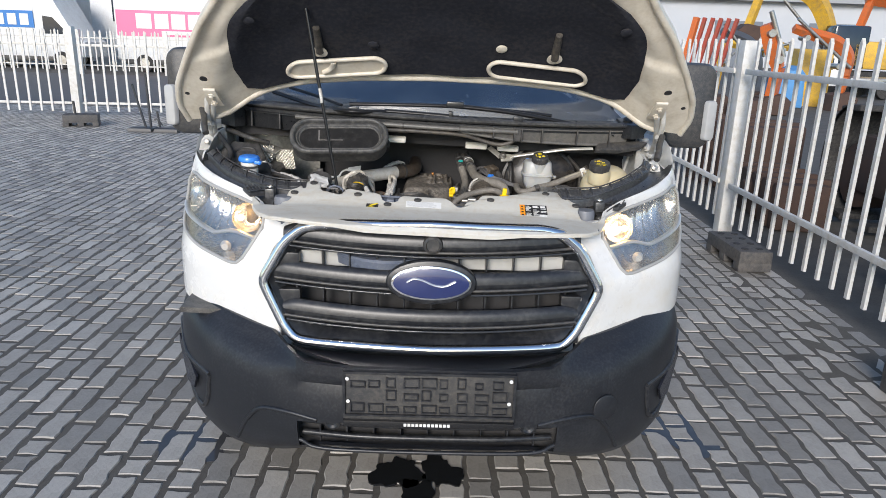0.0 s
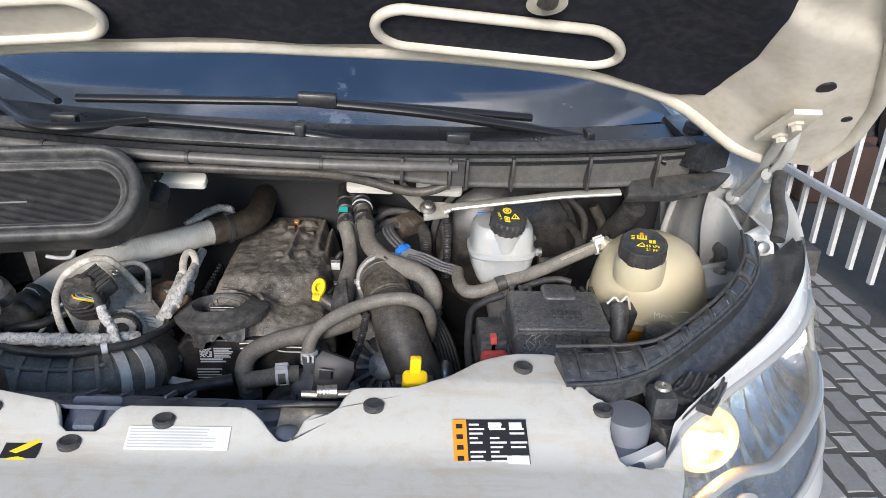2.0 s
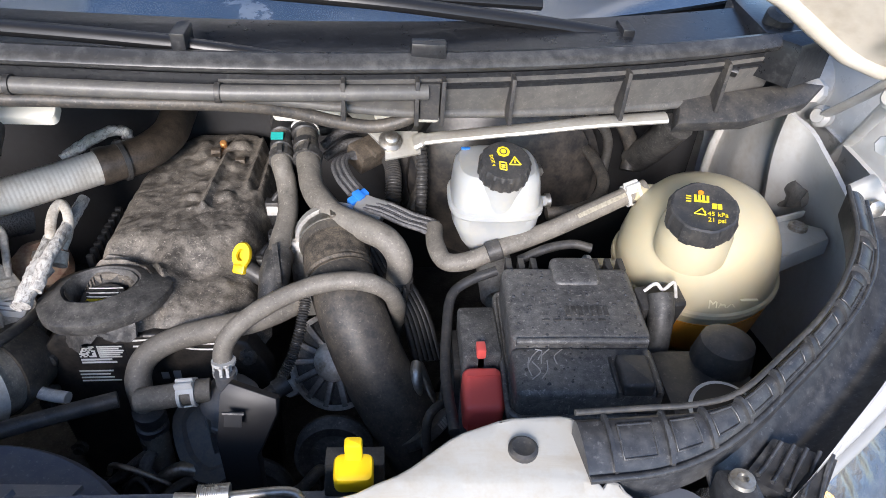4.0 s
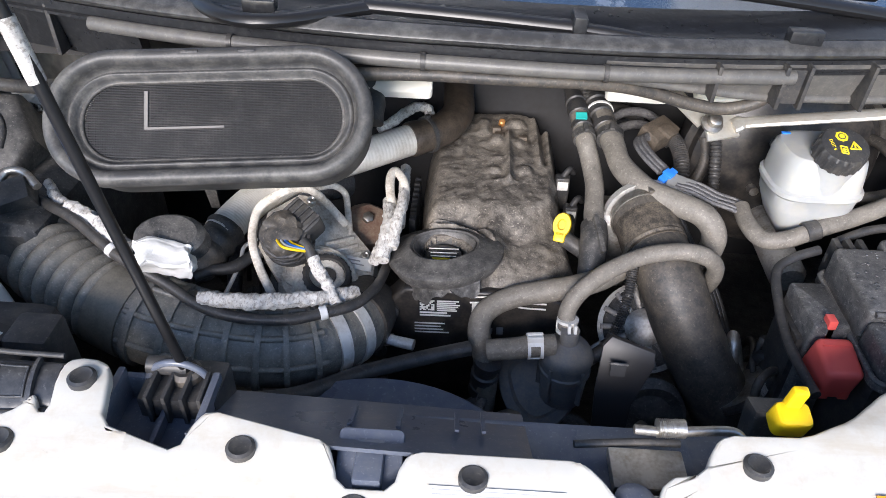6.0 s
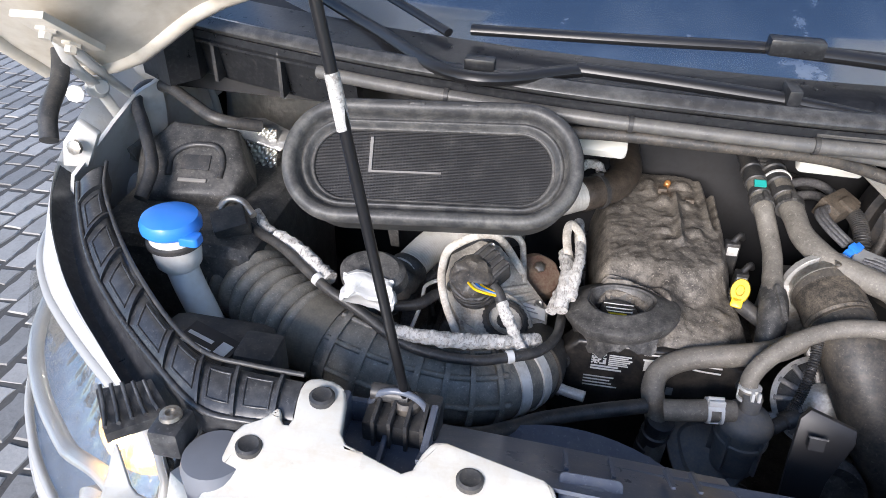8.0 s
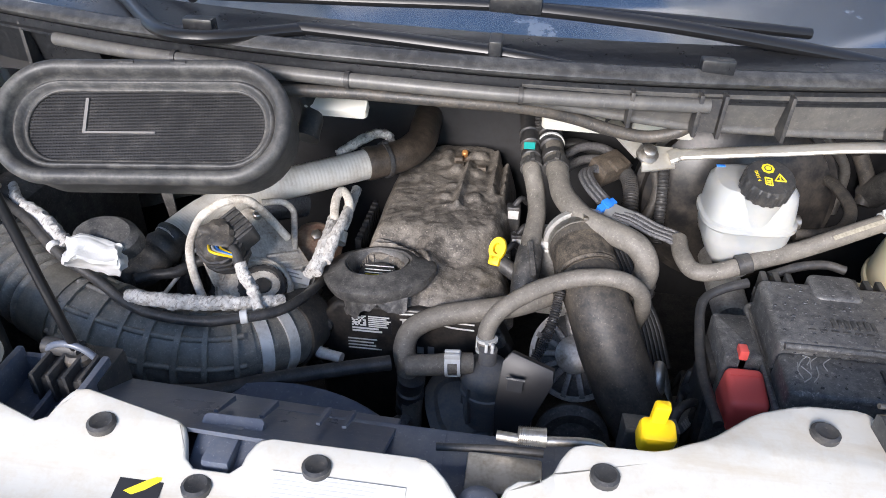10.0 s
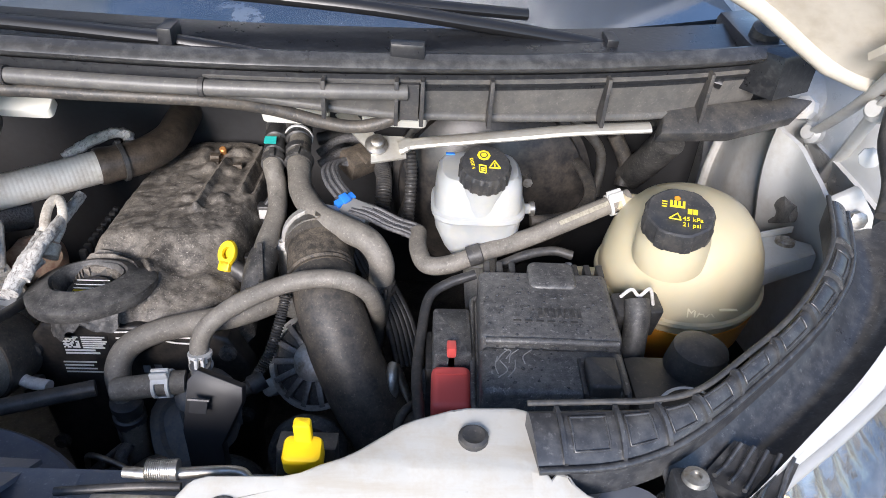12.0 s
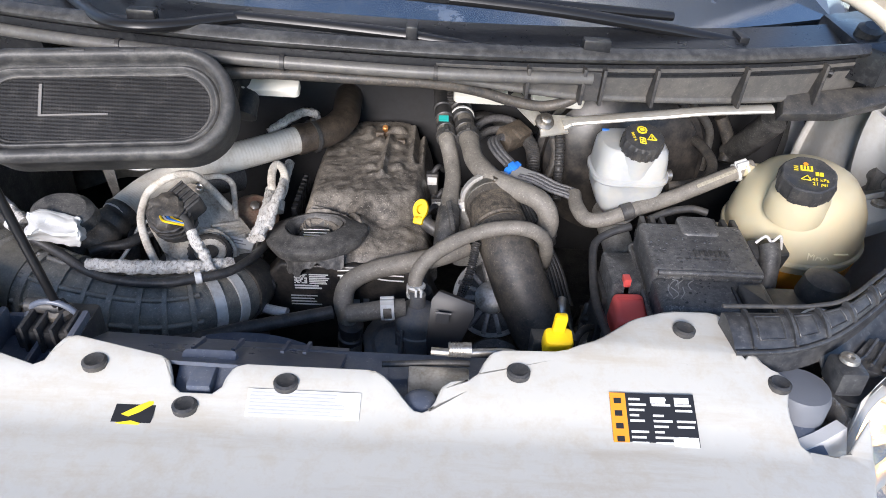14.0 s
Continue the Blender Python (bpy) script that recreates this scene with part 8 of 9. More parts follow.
# air duct
DC_ = Vector((-0.352, 3.000, 1.288))
dx_ = Vector((0.36, 0.035, 0.006)).normalized()
dn_ = Vector((0.058, -0.740, 0.67)).normalized()
dy_ = dn_.cross(dx_).normalized()
dn_ = dx_.cross(dy_)
DM = Matrix(((dx_.x, dy_.x, dn_.x, DC_.x), (dx_.y, dy_.y, dn_.y, DC_.y), (dx_.z, dy_.z, dn_.z, DC_.z), (0, 0, 0, 1)))
duct = empty("air_duct", (0, 0, 0), "black oval fresh air duct with a fine mesh", "air duct")


def oval_ring(w, hh, z, sag=0.0):
    return [DM @ Vector((x, y + sag * (x / w) ** 2, z)) for x, y in rounded(-w, w, -hh, hh, hh * 0.96, 16)]


o = bmesh.new()
prof = [(0.006, -0.07), (0.004, -0.02), (0.0, -0.010), (0.0005, -0.002), (0.004, 0.004), (0.010, 0.006), (0.016, 0.003), (0.019, -0.004), (0.020, -0.012), (0.023, -0.014), (0.025, -0.010), (0.028, -0.010), (0.030, -0.018), (0.034, -0.020)]
rings = [[o.verts.new(p) for p in oval_ring(0.187 - d, 0.080 - d, z)] for d, z in prof]
n_ = len(rings[0])
for a, b in zip(rings, rings[1:]):
    for k in range(n_):
        o.faces.new((a[k], a[(k + 1) % n_], b[(k + 1) % n_], b[k]))
part("rim", o, mat("grey_rubber_rim", (0.046, 0.046, 0.047), 0.5, dirt=(0.16, 0.155, 0.14), amount=0.20, grain=60, blotch=10, bump=0.2), duct, "dusty rubber rim", angle=85)
MESHM = mat("duct_mesh", (0.020, 0.020, 0.021), 0.5, dirt=(0.09, 0.085, 0.08), amount=0.1, grain=40, blotch=6)
# dark plate in place of the shaded depth under the wires
part("floor", prism(rounded(-0.155, 0.155, -0.050, 0.050, 0.048, 10), -0.040, -0.036, 0.0, DM), CAVITY, duct, "dark plate standing in for the shade behind the mesh")
o = None
for k in range(50):
    y = -0.048 + 0.096 * k / 49
    w = 0.155 - 0.050 + math.sqrt(max(0.0, 0.0505 ** 2 - y * y))
    o = box(-w, w, y - 0.0005, y + 0.0005, -0.0240, -0.0228, m=DM, bm=o)
part("mesh", o, MESHM, duct, "fine black wires across the mesh")
o = None
for k in range(76):
    x = -0.150 + 0.300 * k / 75
    w = math.sqrt(max(0.0, 0.0500 ** 2 - max(0.0, abs(x) - 0.105) ** 2))
    o = box(x - 0.0005, x + 0.0005, -w, w, -0.0252, -0.0240, m=DM, bm=o)
part("mesh", o, MESHM, duct, "fine black wires along the mesh")
part("mesh_frame", tube([DM @ Vector((x, y, -0.022)) for x, y in rounded(-0.152, 0.152, -0.047, 0.047, 0.045, 10)] + [DM @ Vector((0.152, 0.002, -0.022))], 0.0026, 8, 1, smooth=False), DUSTY, duct, "dusty mesh frame")
# two pale bars form an L just above the wires
part("mesh_edge", box(-0.076, 0.012, -0.010, -0.0075, -0.0226, -0.0205, m=DM, bm=box(-0.080, -0.076, -0.010, 0.036, -0.0226, -0.0205, m=DM)), mat("pale_mesh_bar", (0.20, 0.19, 0.18), 0.4, grain=40), duct, "two thin pale bars in an L over the mesh")
part("mesh_edge", box(0.022, 0.030, 0.0, 0.030, -0.035, -0.032, m=DM), DUSTY, duct)
for sx in (-0.02, 0.045):
    part("slot", box(sx - 0.010, sx + 0.010, 0.070, 0.0745, 0.0035, 0.0065, 0.002, m=DM), BLACK, duct, "small dark slot")
wpart("bracket", slab([(-0.475, 3.20, 1.12), (-0.450, 3.20, 1.12), (-0.445, 3.195, 1.03), (-0.460, 3.195, 1.03)], (0, 0.004, 0), 0.001), DUSTY, duct, "black hanging bracket")

# charge pipe
pipe = empty("charge_pipe", (0, 0, 0), "silver heat wrapped charge pipe with a black rubber elbow", "pipe")
part("sleeve", tube([(-0.412, 3.098, 1.050), (-0.384, 3.155, 1.063), (-0.360, 3.190, 1.068), (-0.316, 3.222, 1.080), (-0.234, 3.277, 1.085), (-0.150, 3.335, 1.090)], lambda t: 0.0262 + 0.00012 * math.sin(t * 520), 28, 130), SLEEVE, pipe, "silver foil heat sleeve")
part("elbow", tube([(-0.156, 3.331, 1.090), (-0.125, 3.354, 1.090), (-0.096, 3.385, 1.090), (-0.077, 3.440, 1.092), (-0.078, 3.50, 1.095), (-0.08, 3.56, 1.10)], lambda t: 0.0285 + 0.0015 * math.exp(-((t - 0.05) / 0.05) ** 2), 24, 12), mat("brown_black_rubber", (0.045, 0.036, 0.028), 0.42, dirt=(0.13, 0.10, 0.075), amount=0.3, grain=70, blotch=9, bump=0.25), pipe, "brown black rubber elbow")
part("clamp", clamp((-0.126, 3.353, 1.090), (1, 0.8, 0), 0.0295, BLACK, 0.007), BLACK, pipe)
part("end", tube([(-0.405, 3.112, 1.052), (-0.418, 3.080, 1.042), (-0.432, 3.055, 1.030), (-0.462, 3.045, 1.015)], lambda t: 0.0285 + 0.002 * math.sin(t * 30), 20, 10, crumple=0.06), DARKRUB, pipe, "black crumpled rubber end")
BRAID = mat("braided_mesh", (0.16, 0.155, 0.15), 0.4, metal=0.5, grain=320, blotch=40, bump=1.0, vary=0.7)
part("mesh_sleeve", tube([(-0.392, 3.155, 1.015), (-0.350, 3.215, 1.030), (-0.300, 3.250, 1.04), (-0.262, 3.29, 1.03)], 0.028, 20, 12), BRAID, pipe, "braided heat mesh")
part("foil", tube([(-0.205, 3.330, 1.105), (-0.178, 3.352, 1.118), (-0.150, 3.390, 1.122), (-0.128, 3.400, 1.115), (-0.124, 3.375, 1.10)], 0.0085, 14, 14, crumple=0.25), TAPE, pipe, "crumpled foil strip")

# turbocharger with its actuator, taped connector and woven cable sleeves
RUSTB = mat("rust_brown", (0.20, 0.10, 0.07), 0.7, metal=0.3, dirt=(0.35, 0.28, 0.2), amount=0.4, grain=50, bump=0.4)
turbo = empty("turbocharger", (-0.27, 3.05, 0.95), "pale cast turbo actuator with a black taped connector", "turbocharger")
wpart("plate", slab([(-0.346, 3.064, 1.055), (-0.344, 3.121, 1.075), (-0.304, 3.156, 1.085), (-0.275, 3.162, 1.075), (-0.226, 3.154, 1.022), (-0.189, 3.120, 0.998), (-0.190, 3.087, 0.990), (-0.222, 3.049, 0.995), (-0.275, 3.022, 1.010), (-0.317, 3.034, 1.025)], (0, 0.02, -0.045)), CAST, turbo, "pale cast housing")
TN = (0.25, -0.35, 0.90)
DC = aim((-0.262, 3.052, 1.010), TN)
wpart("fluted_cover", lathe([(0.055, -0.030), (0.055, 0.000), (0.052, 0.005), (0.047, 0.006), (0.046, 0.003), (0.039, 0.003), (0.036, 0.008), (0.032, 0.009)], 96, DC, wave=lambda a, z: 0.03 * (math.cos(34 * a) > 0) if -0.01 < z < 0.0045 else 0), CAST, turbo, "round fluted cast cover")
wpart("toothed_ring", lathe([(0.034, -0.01), (0.034, 0.012), (0.031, 0.016), (0.026, 0.016), (0.025, 0.004), (0.014, 0.003), (0.012, 0.012), (0.006, 0.013)], 60, DC @ pose(0.010, -0.004, 0), wave=lambda a, z: 0.05 * (math.cos(26 * a) > 0) if z < 0.014 else 0), BLACK, turbo, "black toothed ring")
for sx, sy in ((-0.332, 3.060), (-0.330, 3.118), (-0.286, 3.150), (-0.205, 3.116)):
    sz = 1.062 if sx < -0.3 else 1.078 if sx < -0.25 else 1.004
    wpart("screw", lathe([(0.007, -0.006), (0.007, 0.004), (0.005, 0.006), (0.003, 0.004)], 16, aim((sx, sy, sz), TN)), STEEL, turbo, "steel screw")
for k in range(4):
    ra, rb2 = Vector((-0.226 + 0.007 * k, 3.142 - 0.010 * k, 1.020 - 0.006 * k)), Vector((-0.262 + 0.010 * k, 3.110 - 0.010 * k, 1.030 - 0.008 * k))
    wpart("casting_rib", tube([ra, rb2], 0.0030, 8), CAST, turbo)
CC = aim((-0.297, 3.046, 1.085), (-0.05, -0.50, 0.86))
wpart("connector", crumpled(lathe([(0.026, -0.04), (0.031, -0.030), (0.033, -0.014), (0.029, -0.012), (0.033, -0.008), (0.034, 0.004), (0.030, 0.006), (0.032, 0.010), (0.031, 0.020), (0.026, 0.022), (0.028, 0.027), (0.024, 0.032), (0.012, 0.034), (0.005, 0.033)], 52, CC), 90, 0.004), DARKRUB, turbo, "black taped round connector")
wpart("plug_half", prism(rounded(-0.030, 0.022, -0.016, 0.018, 0.008), -0.012, 0.020, 0.004, CC @ pose(0.022, 0.022, 0.004, 0, 0, -35)), BLACK, turbo, "black ribbed plug")
for k in range(5):
    wpart("plug_rib", box(-0.026 + 0.010 * k, -0.022 + 0.010 * k, -0.015, 0.017, 0.020, 0.023, 0.0008, m=CC @ pose(0.022, 0.022, 0.004, 0, 0, -35)), DUSTY, turbo)
for k in range(3):
    wpart("tape_wrap", crumpled(lathe([(0.031, -0.003), (0.0350, -0.002), (0.0350, 0.002), (0.031, 0.003)], 40, CC @ pose(0, 0, -0.016 + 0.014 * k, rx=6 * (k - 1))), 120, 0.002), BLACK, turbo)
for k, cc in enumerate((YELLOW, PAPER, BLUE, YELLOW)):
    dv = Vector((0.0028 * k, 0.0035 * k, -0.001 * k))
    wpart("wire", tube([Vector(q) + dv * f for q, f in (((-0.304, 3.020, 1.102), 1), ((-0.290, 2.996, 1.108), 1.2), ((-0.276, 2.990, 1.108), 1.0), ((-0.258, 3.000, 1.098), 0.5))], 0.0019, 8), cc, turbo, "thin coloured wire")
wpart("wire_boot", tube([(-0.266, 3.013, 1.104), (-0.259, 3.006, 1.100), (-0.252, 2.997, 1.091)], 0.0078, 12), BLACK, turbo, "black wire boot")
LBM = aim((-0.212, 3.096, 1.006), (0.30, -0.35, 0.89), radians(-38))
wpart("label", box(-0.020, 0.020, -0.010, 0.010, 0.0, 0.0012, m=LBM), PAPER, turbo, "white printed label")
GREYPR = mat("grey_print", (0.3, 0.3, 0.3), 0.5, grain=30)
for lx, ly in ((0.002, 0.003), (0.008, -0.003)):
    wpart("label_print", box(-0.016, lx, ly, ly + 0.002, 0.0012, 0.0018, m=LBM), GREYPR, turbo)
wpart("guard_rail", tube([(-0.311, 2.990, 1.030), (-0.330, 3.012, 1.058), (-0.342, 3.035, 1.080), (-0.346, 3.062, 1.094), (-0.341, 3.086, 1.108), (-0.311, 3.092, 1.128), (-0.286, 3.103, 1.130), (-0.266, 3.112, 1.115), (-0.234, 3.135, 1.050)], 0.0062, 12, 12, flat=0.7), CAST, turbo, "pale bent guard rail")
wpart("loop", tube([(-0.284, 3.168, 1.090), (-0.259, 3.185, 1.085), (-0.242, 3.187, 1.070), (-0.237, 3.173, 1.050), (-0.232, 3.150, 1.020)], 0.0052, 12), CAST, turbo, "pale pipe loop")
wpart("rusty_flange", crumpled(lathe([(0.03, -0.04), (0.040, -0.02), (0.042, 0.0), (0.034, 0.012), (0.014, 0.016)], 32, aim((-0.212, 3.200, 1.000), (0.3, -0.5, 0.8))), 60, 0.003), RUSTB, turbo, "rusty brown exhaust flange")
wpart("flange_bolt", lathe([(0.009, 0.0), (0.009, 0.008), (0.005, 0.010)], 6, aim((-0.212, 3.198, 1.018), (0.3, -0.5, 0.8))), STEEL, turbo, "rusty bolt")
wpart("dark_housing", lathe([(0.03, -0.05), (0.055, -0.03), (0.06, 0.03), (0.03, 0.05)], 24, aim((-0.300, 3.10, 0.940), (0.2, -0.8, 0.4))), DUSTY, turbo, "dark turbo housing")
for pts, r in (([(-0.592, 3.052, 1.118), (-0.552, 3.031, 1.114), (-0.520, 3.007, 1.108), (-0.490, 2.987, 1.100)], 0.0115),
               ([(-0.643, 3.100, 1.125), (-0.622, 3.074, 1.122), (-0.600, 3.058, 1.118)], 0.0075),
               ([(-0.385, 2.938, 1.065), (-0.348, 2.932, 1.068), (-0.304, 2.939, 1.062), (-0.260, 2.961, 1.050), (-0.236, 2.971, 1.045), (-0.199, 3.001, 1.030)], 0.0100),
               ([(-0.253, 3.000, 1.090), (-0.244, 2.990, 1.075), (-0.234, 2.987, 1.055), (-0.219, 2.964, 1.040)], 0.0078),
               ([(-0.165, 3.135, 1.045), (-0.175, 3.105, 1.040), (-0.185, 3.070, 1.030)], 0.0080)):
    thing("cable_sleeve", tube(pts, r, 20, 26, wobble=0.14, crumple=0.22), TAPE, "white woven cable sleeve beside the intake hose", "cable sleeve", "cable sleeves")
hose("engine_cable", [(-0.713, 3.145, 1.120), (-0.649, 3.072, 1.122), (-0.576, 3.027, 1.118), (-0.530, 2.994, 1.110), (-0.485, 2.967, 1.097), (-0.435, 2.952, 1.077), (-0.386, 2.932, 1.058), (-0.338, 2.922, 1.050), (-0.279, 2.925, 1.045), (-0.235, 2.942, 1.043), (-0.196, 2.968, 1.038), (-0.174, 3.016, 1.030), (-0.168, 3.09, 1.01)], 0.0072, BLACK, "black cable along the intake hose", "cable")
hose("turbo_lead", [(-0.356, 3.088, 1.050), (-0.379, 3.094, 1.030), (-0.378, 3.064, 1.022), (-0.381, 2.999, 1.018), (-0.385, 2.955, 1.02)], 0.0030, PAPER, "thin pale lead beside the turbo", "cable")
hose("engine_cable", [(-0.430, 3.020, 1.030), (-0.414, 3.035, 1.030), (-0.380, 3.047, 1.030), (-0.357, 3.070, 1.035), (-0.340, 3.075, 1.04)], 0.0085, BLACK, "black cable beside the turbo", "cable")
for px3 in ((-0.505, 2.979, 1.104), (-0.232, 2.944, 1.043)):
    thing("cable_clip", lathe([(0.0078, -0.005), (0.0092, -0.004), (0.0092, 0.004), (0.0078, 0.005)], 20, aim(px3, (0.8, -0.45, -0.25) if px3[0] < -0.4 else (0.9, 0.4, 0))), PAPER, "small white cable clip", "cable clip", "cable clips")

# air intake hose
intake = empty("air_intake_hose", (0, 0, 0), "ribbed black air intake hose with two silver bands", "intake hose")
IPTS = [(-0.700, 3.080, 1.058), (-0.614, 3.017, 1.043), (-0.528, 2.972, 1.026), (-0.451, 2.948, 1.008), (-0.378, 2.942, 0.990), (-0.306, 2.946, 0.978), (-0.252, 2.965, 0.972), (-0.215, 3.010, 0.962), (-0.200, 3.075, 0.945)]
ILINE = spline(IPTS, 60)
NI = len(ILINE) - 1


def stretch(t0, t1, rad, name, material, label="", n=48):
    i0, i1 = int(t0 * NI), int(t1 * NI)
    return part(name, tube(ILINE[i0:i1 + 1], rad, n, 1, smooth=False), material, intake, label, angle=60)


stretch(0.0, 0.075, lambda t: 0.060 + (0.004 if t < 0.3 or t > 0.8 else 0), "collar", HOSEGREY, "rubber end collar")
stretch(0.07, 0.27, lambda t: 0.0500 + 0.0110 * abs(math.sin(t * math.pi * 7)) ** 0.7, "bellows", HOSEGREY, "dusty rubber bellows")
stretch(0.265, 0.33, lambda t: 0.0605, "smooth_ring", mat("brown_dusty_rubber", (0.15, 0.135, 0.105), 0.55, dirt=(0.24, 0.215, 0.17), amount=0.4, grain=80, blotch=12, bump=0.3), "dusty brown ring")
stretch(0.325, 0.76, lambda t: 0.0575 - 0.003 * t, "tube", HOSEGREY, "ribbed black rubber")
stretch(0.75, 0.90, lambda t: 0.0515, "cuff", HOSEGREY)
stretch(0.89, 1.0, lambda t: 0.056 - 0.006 * t, "outlet", DARKRUB, "black rubber outlet")
for k in range(7):
    c = 0.345 + 0.062 * k
    stretch(c, c + 0.012, lambda t: 0.0628, "hoop", HOSEGREY, "raised hoop")


def along(t, a, r):
    i = min(int(t * NI), NI - 1)
    d = (ILINE[min(i + 3, NI)] - ILINE[max(i - 3, 0)]).normalized()
    side = d.cross(Vector((0, 0, 1))).normalized()
    up = side.cross(d)
    return ILINE[i] + (side * math.cos(a) + up * math.sin(a)) * r


for a in (12, 52, 92, 132):
    part("ridge", tube([along(t, radians(a), 0.0578) for t in steps(0.335, 0.74, 24)], 0.0042, 8, 1, smooth=False), HOSEGREY, intake, "long ridge")
for c in (0.785, 0.845):
    i = int(c * NI)
    part("band", lathe([(0.0515, -0.0085), (0.0545, -0.0085), (0.0545, 0.0085), (0.0515, 0.0085)], 44, aim(ILINE[i], ILINE[i + 2] - ILINE[i - 2])), BANDS, intake, "silver hose band")

# embossed foil shield and bent strip on the firewall
DIMPLE = mat("embossed_foil", (0.70, 0.68, 0.62), 0.28, metal=0.8, dirt=(0.30, 0.26, 0.20), amount=0.15, grain=60, blotch=12, vary=0.15)
shield = empty("heat_shield", (-0.66, 3.25, 1.10), "dimpled silver foil heat shield behind the washer neck", "heat shield")
for x0, x1, z0, z1 in ((-0.755, -0.668, 1.108, 1.205), (-0.648, -0.568, 1.108, 1.190)):
    part("sheet", shell(lambda u, v, x0=x0, x1=x1, z0=z0, z1=z1: Vector((x0 + (x1 - x0) * u + 0.012 * v * (1 if x0 < -0.7 else -1), 0, z0 + (z1 - z0) * v)) + Vector((-shield.location.x, 0.0035 * math.sin(u * 38) * math.sin(v * 38) - 0.02 * u, -shield.location.z)), steps(0, 1, 60), steps(0, 1, 60), (0, 0.003, 0)), DIMPLE, shield)
strip_b = empty("bent_strip", (0, 0, 0), "thin pale bent metal strip on the firewall", "bracket")
part("strip", tube([(-0.430, 3.20, 1.090), (-0.405, 3.20, 1.086), (-0.384, 3.20, 1.090), (-0.372, 3.20, 1.108), (-0.350, 3.20, 1.120)], 0.0038, 10), PAPER, strip_b)
part("flag", slab([(-0.355, 3.199, 1.113), (-0.296, 3.199, 1.110), (-0.292, 3.199, 1.137), (-0.345, 3.199, 1.127)], (0, 0.003, 0)), PAPER, strip_b)

# rails and trays beside the headlamps
def rail(name, inner, outer, side):
    r = empty(name, (0, 0, 0), "black plastic air rail that follows the headlamp", "air rail", "headlamp rails")
    a, b = spline(inner, 6), spline(outer, 6)
    n = min(len(a), len(b))

    def fn(u, v):
        i = int(round(u))
        p, q = a[i], b[i]
        lift = 0.009 * math.sin(math.pi * v) ** 0.5
        return p.lerp(q, v) + Vector((0, 0, lift))
    skinm = RAILBLK
    part("channel", shell(fn, list(range(n)), steps(0, 1, 10), (0, 0, -0.03)), skinm, r)
    part("edge", tube([p + Vector((0, 0.002, 0.008)) for p in a], 0.0028, 8, 1, smooth=False), BLACK, r, "raised seal edge")
    part("edge", tube([p + Vector((0, 0.0, 0.003)) for p in b], 0.0035, 8, 1, smooth=False), skinm, r)
    stops = list(range(2, n - 3, 5))
    for i in stops:
        rib = shell(lambda u, v, i=i: fn(i, v) + Vector((0, 0, 0.006 * u)) + (a[i + 1] - a[i]).normalized() * 0.0, [0, 1], steps(0.03, 0.97, 8), (a[i + 1] - a[i]).normalized() * 0.0035)
        part("rib", rib, skinm, r)
    for i0, i1 in zip(stops, stops[1:]):
        # raised frame of the recessed panel between two ribs
        ring_pts = [(i0 + 1, 0.22), (i1 - 1, 0.22), (i1 - 1, 0.78), (i0 + 1, 0.78)]
        loop_pts = []
        for (u0, v0), (u1, v1) in zip(ring_pts, ring_pts[1:] + ring_pts[:1]):
            for k in range(4):
                w = k / 4
                uu, vv = u0 + (u1 - u0) * w, v0 + (v1 - v0) * w
                lo_i = int(math.floor(uu))
                loop_pts.append(fn(lo_i, vv).lerp(fn(min(lo_i + 1, n - 1), vv), uu - lo_i) + Vector((0, 0, 0.0005)))
        part("panel_frame", tube(loop_pts + [loop_pts[0]], 0.0012, 6, 1, smooth=False), skinm, r)
    return r


RI = [(0.455, 2.762, 1.150), (0.521, 2.767, 1.148), (0.566, 2.768, 1.150), (0.608, 2.777, 1.155), (0.659, 2.811, 1.165), (0.715, 2.852, 1.180), (0.759, 2.898, 1.195), (0.800, 2.959, 1.205), (0.828, 3.035, 1.215)]
RO = [(0.462, 2.716, 1.125), (0.525, 2.722, 1.125), (0.576, 2.737, 1.130), (0.621, 2.761, 1.140), (0.667, 2.794, 1.150), (0.724, 2.837, 1.165), (0.781, 2.890, 1.180), (0.822, 2.949, 1.190), (0.856, 3.035, 1.200)]
rail("headlamp_rail", RI, RO, 1)
LI = [(-0.427, 2.734, 1.155), (-0.489, 2.737, 1.155), (-0.540, 2.742, 1.158), (-0.601, 2.779, 1.162), (-0.686, 2.852, 1.172), (-0.752, 2.920, 1.185), (-0.803, 2.982, 1.200), (-0.835, 3.040, 1.210)]
LO = [(-0.427, 2.691, 1.135), (-0.478, 2.686, 1.135), (-0.527, 2.691, 1.138), (-0.596, 2.735, 1.145), (-0.682, 2.799, 1.155), (-0.757, 2.867, 1.170), (-0.815, 2.939, 1.190), (-0.856, 3.000, 1.200)]
rail("headlamp_rail", LI, LO, -1)
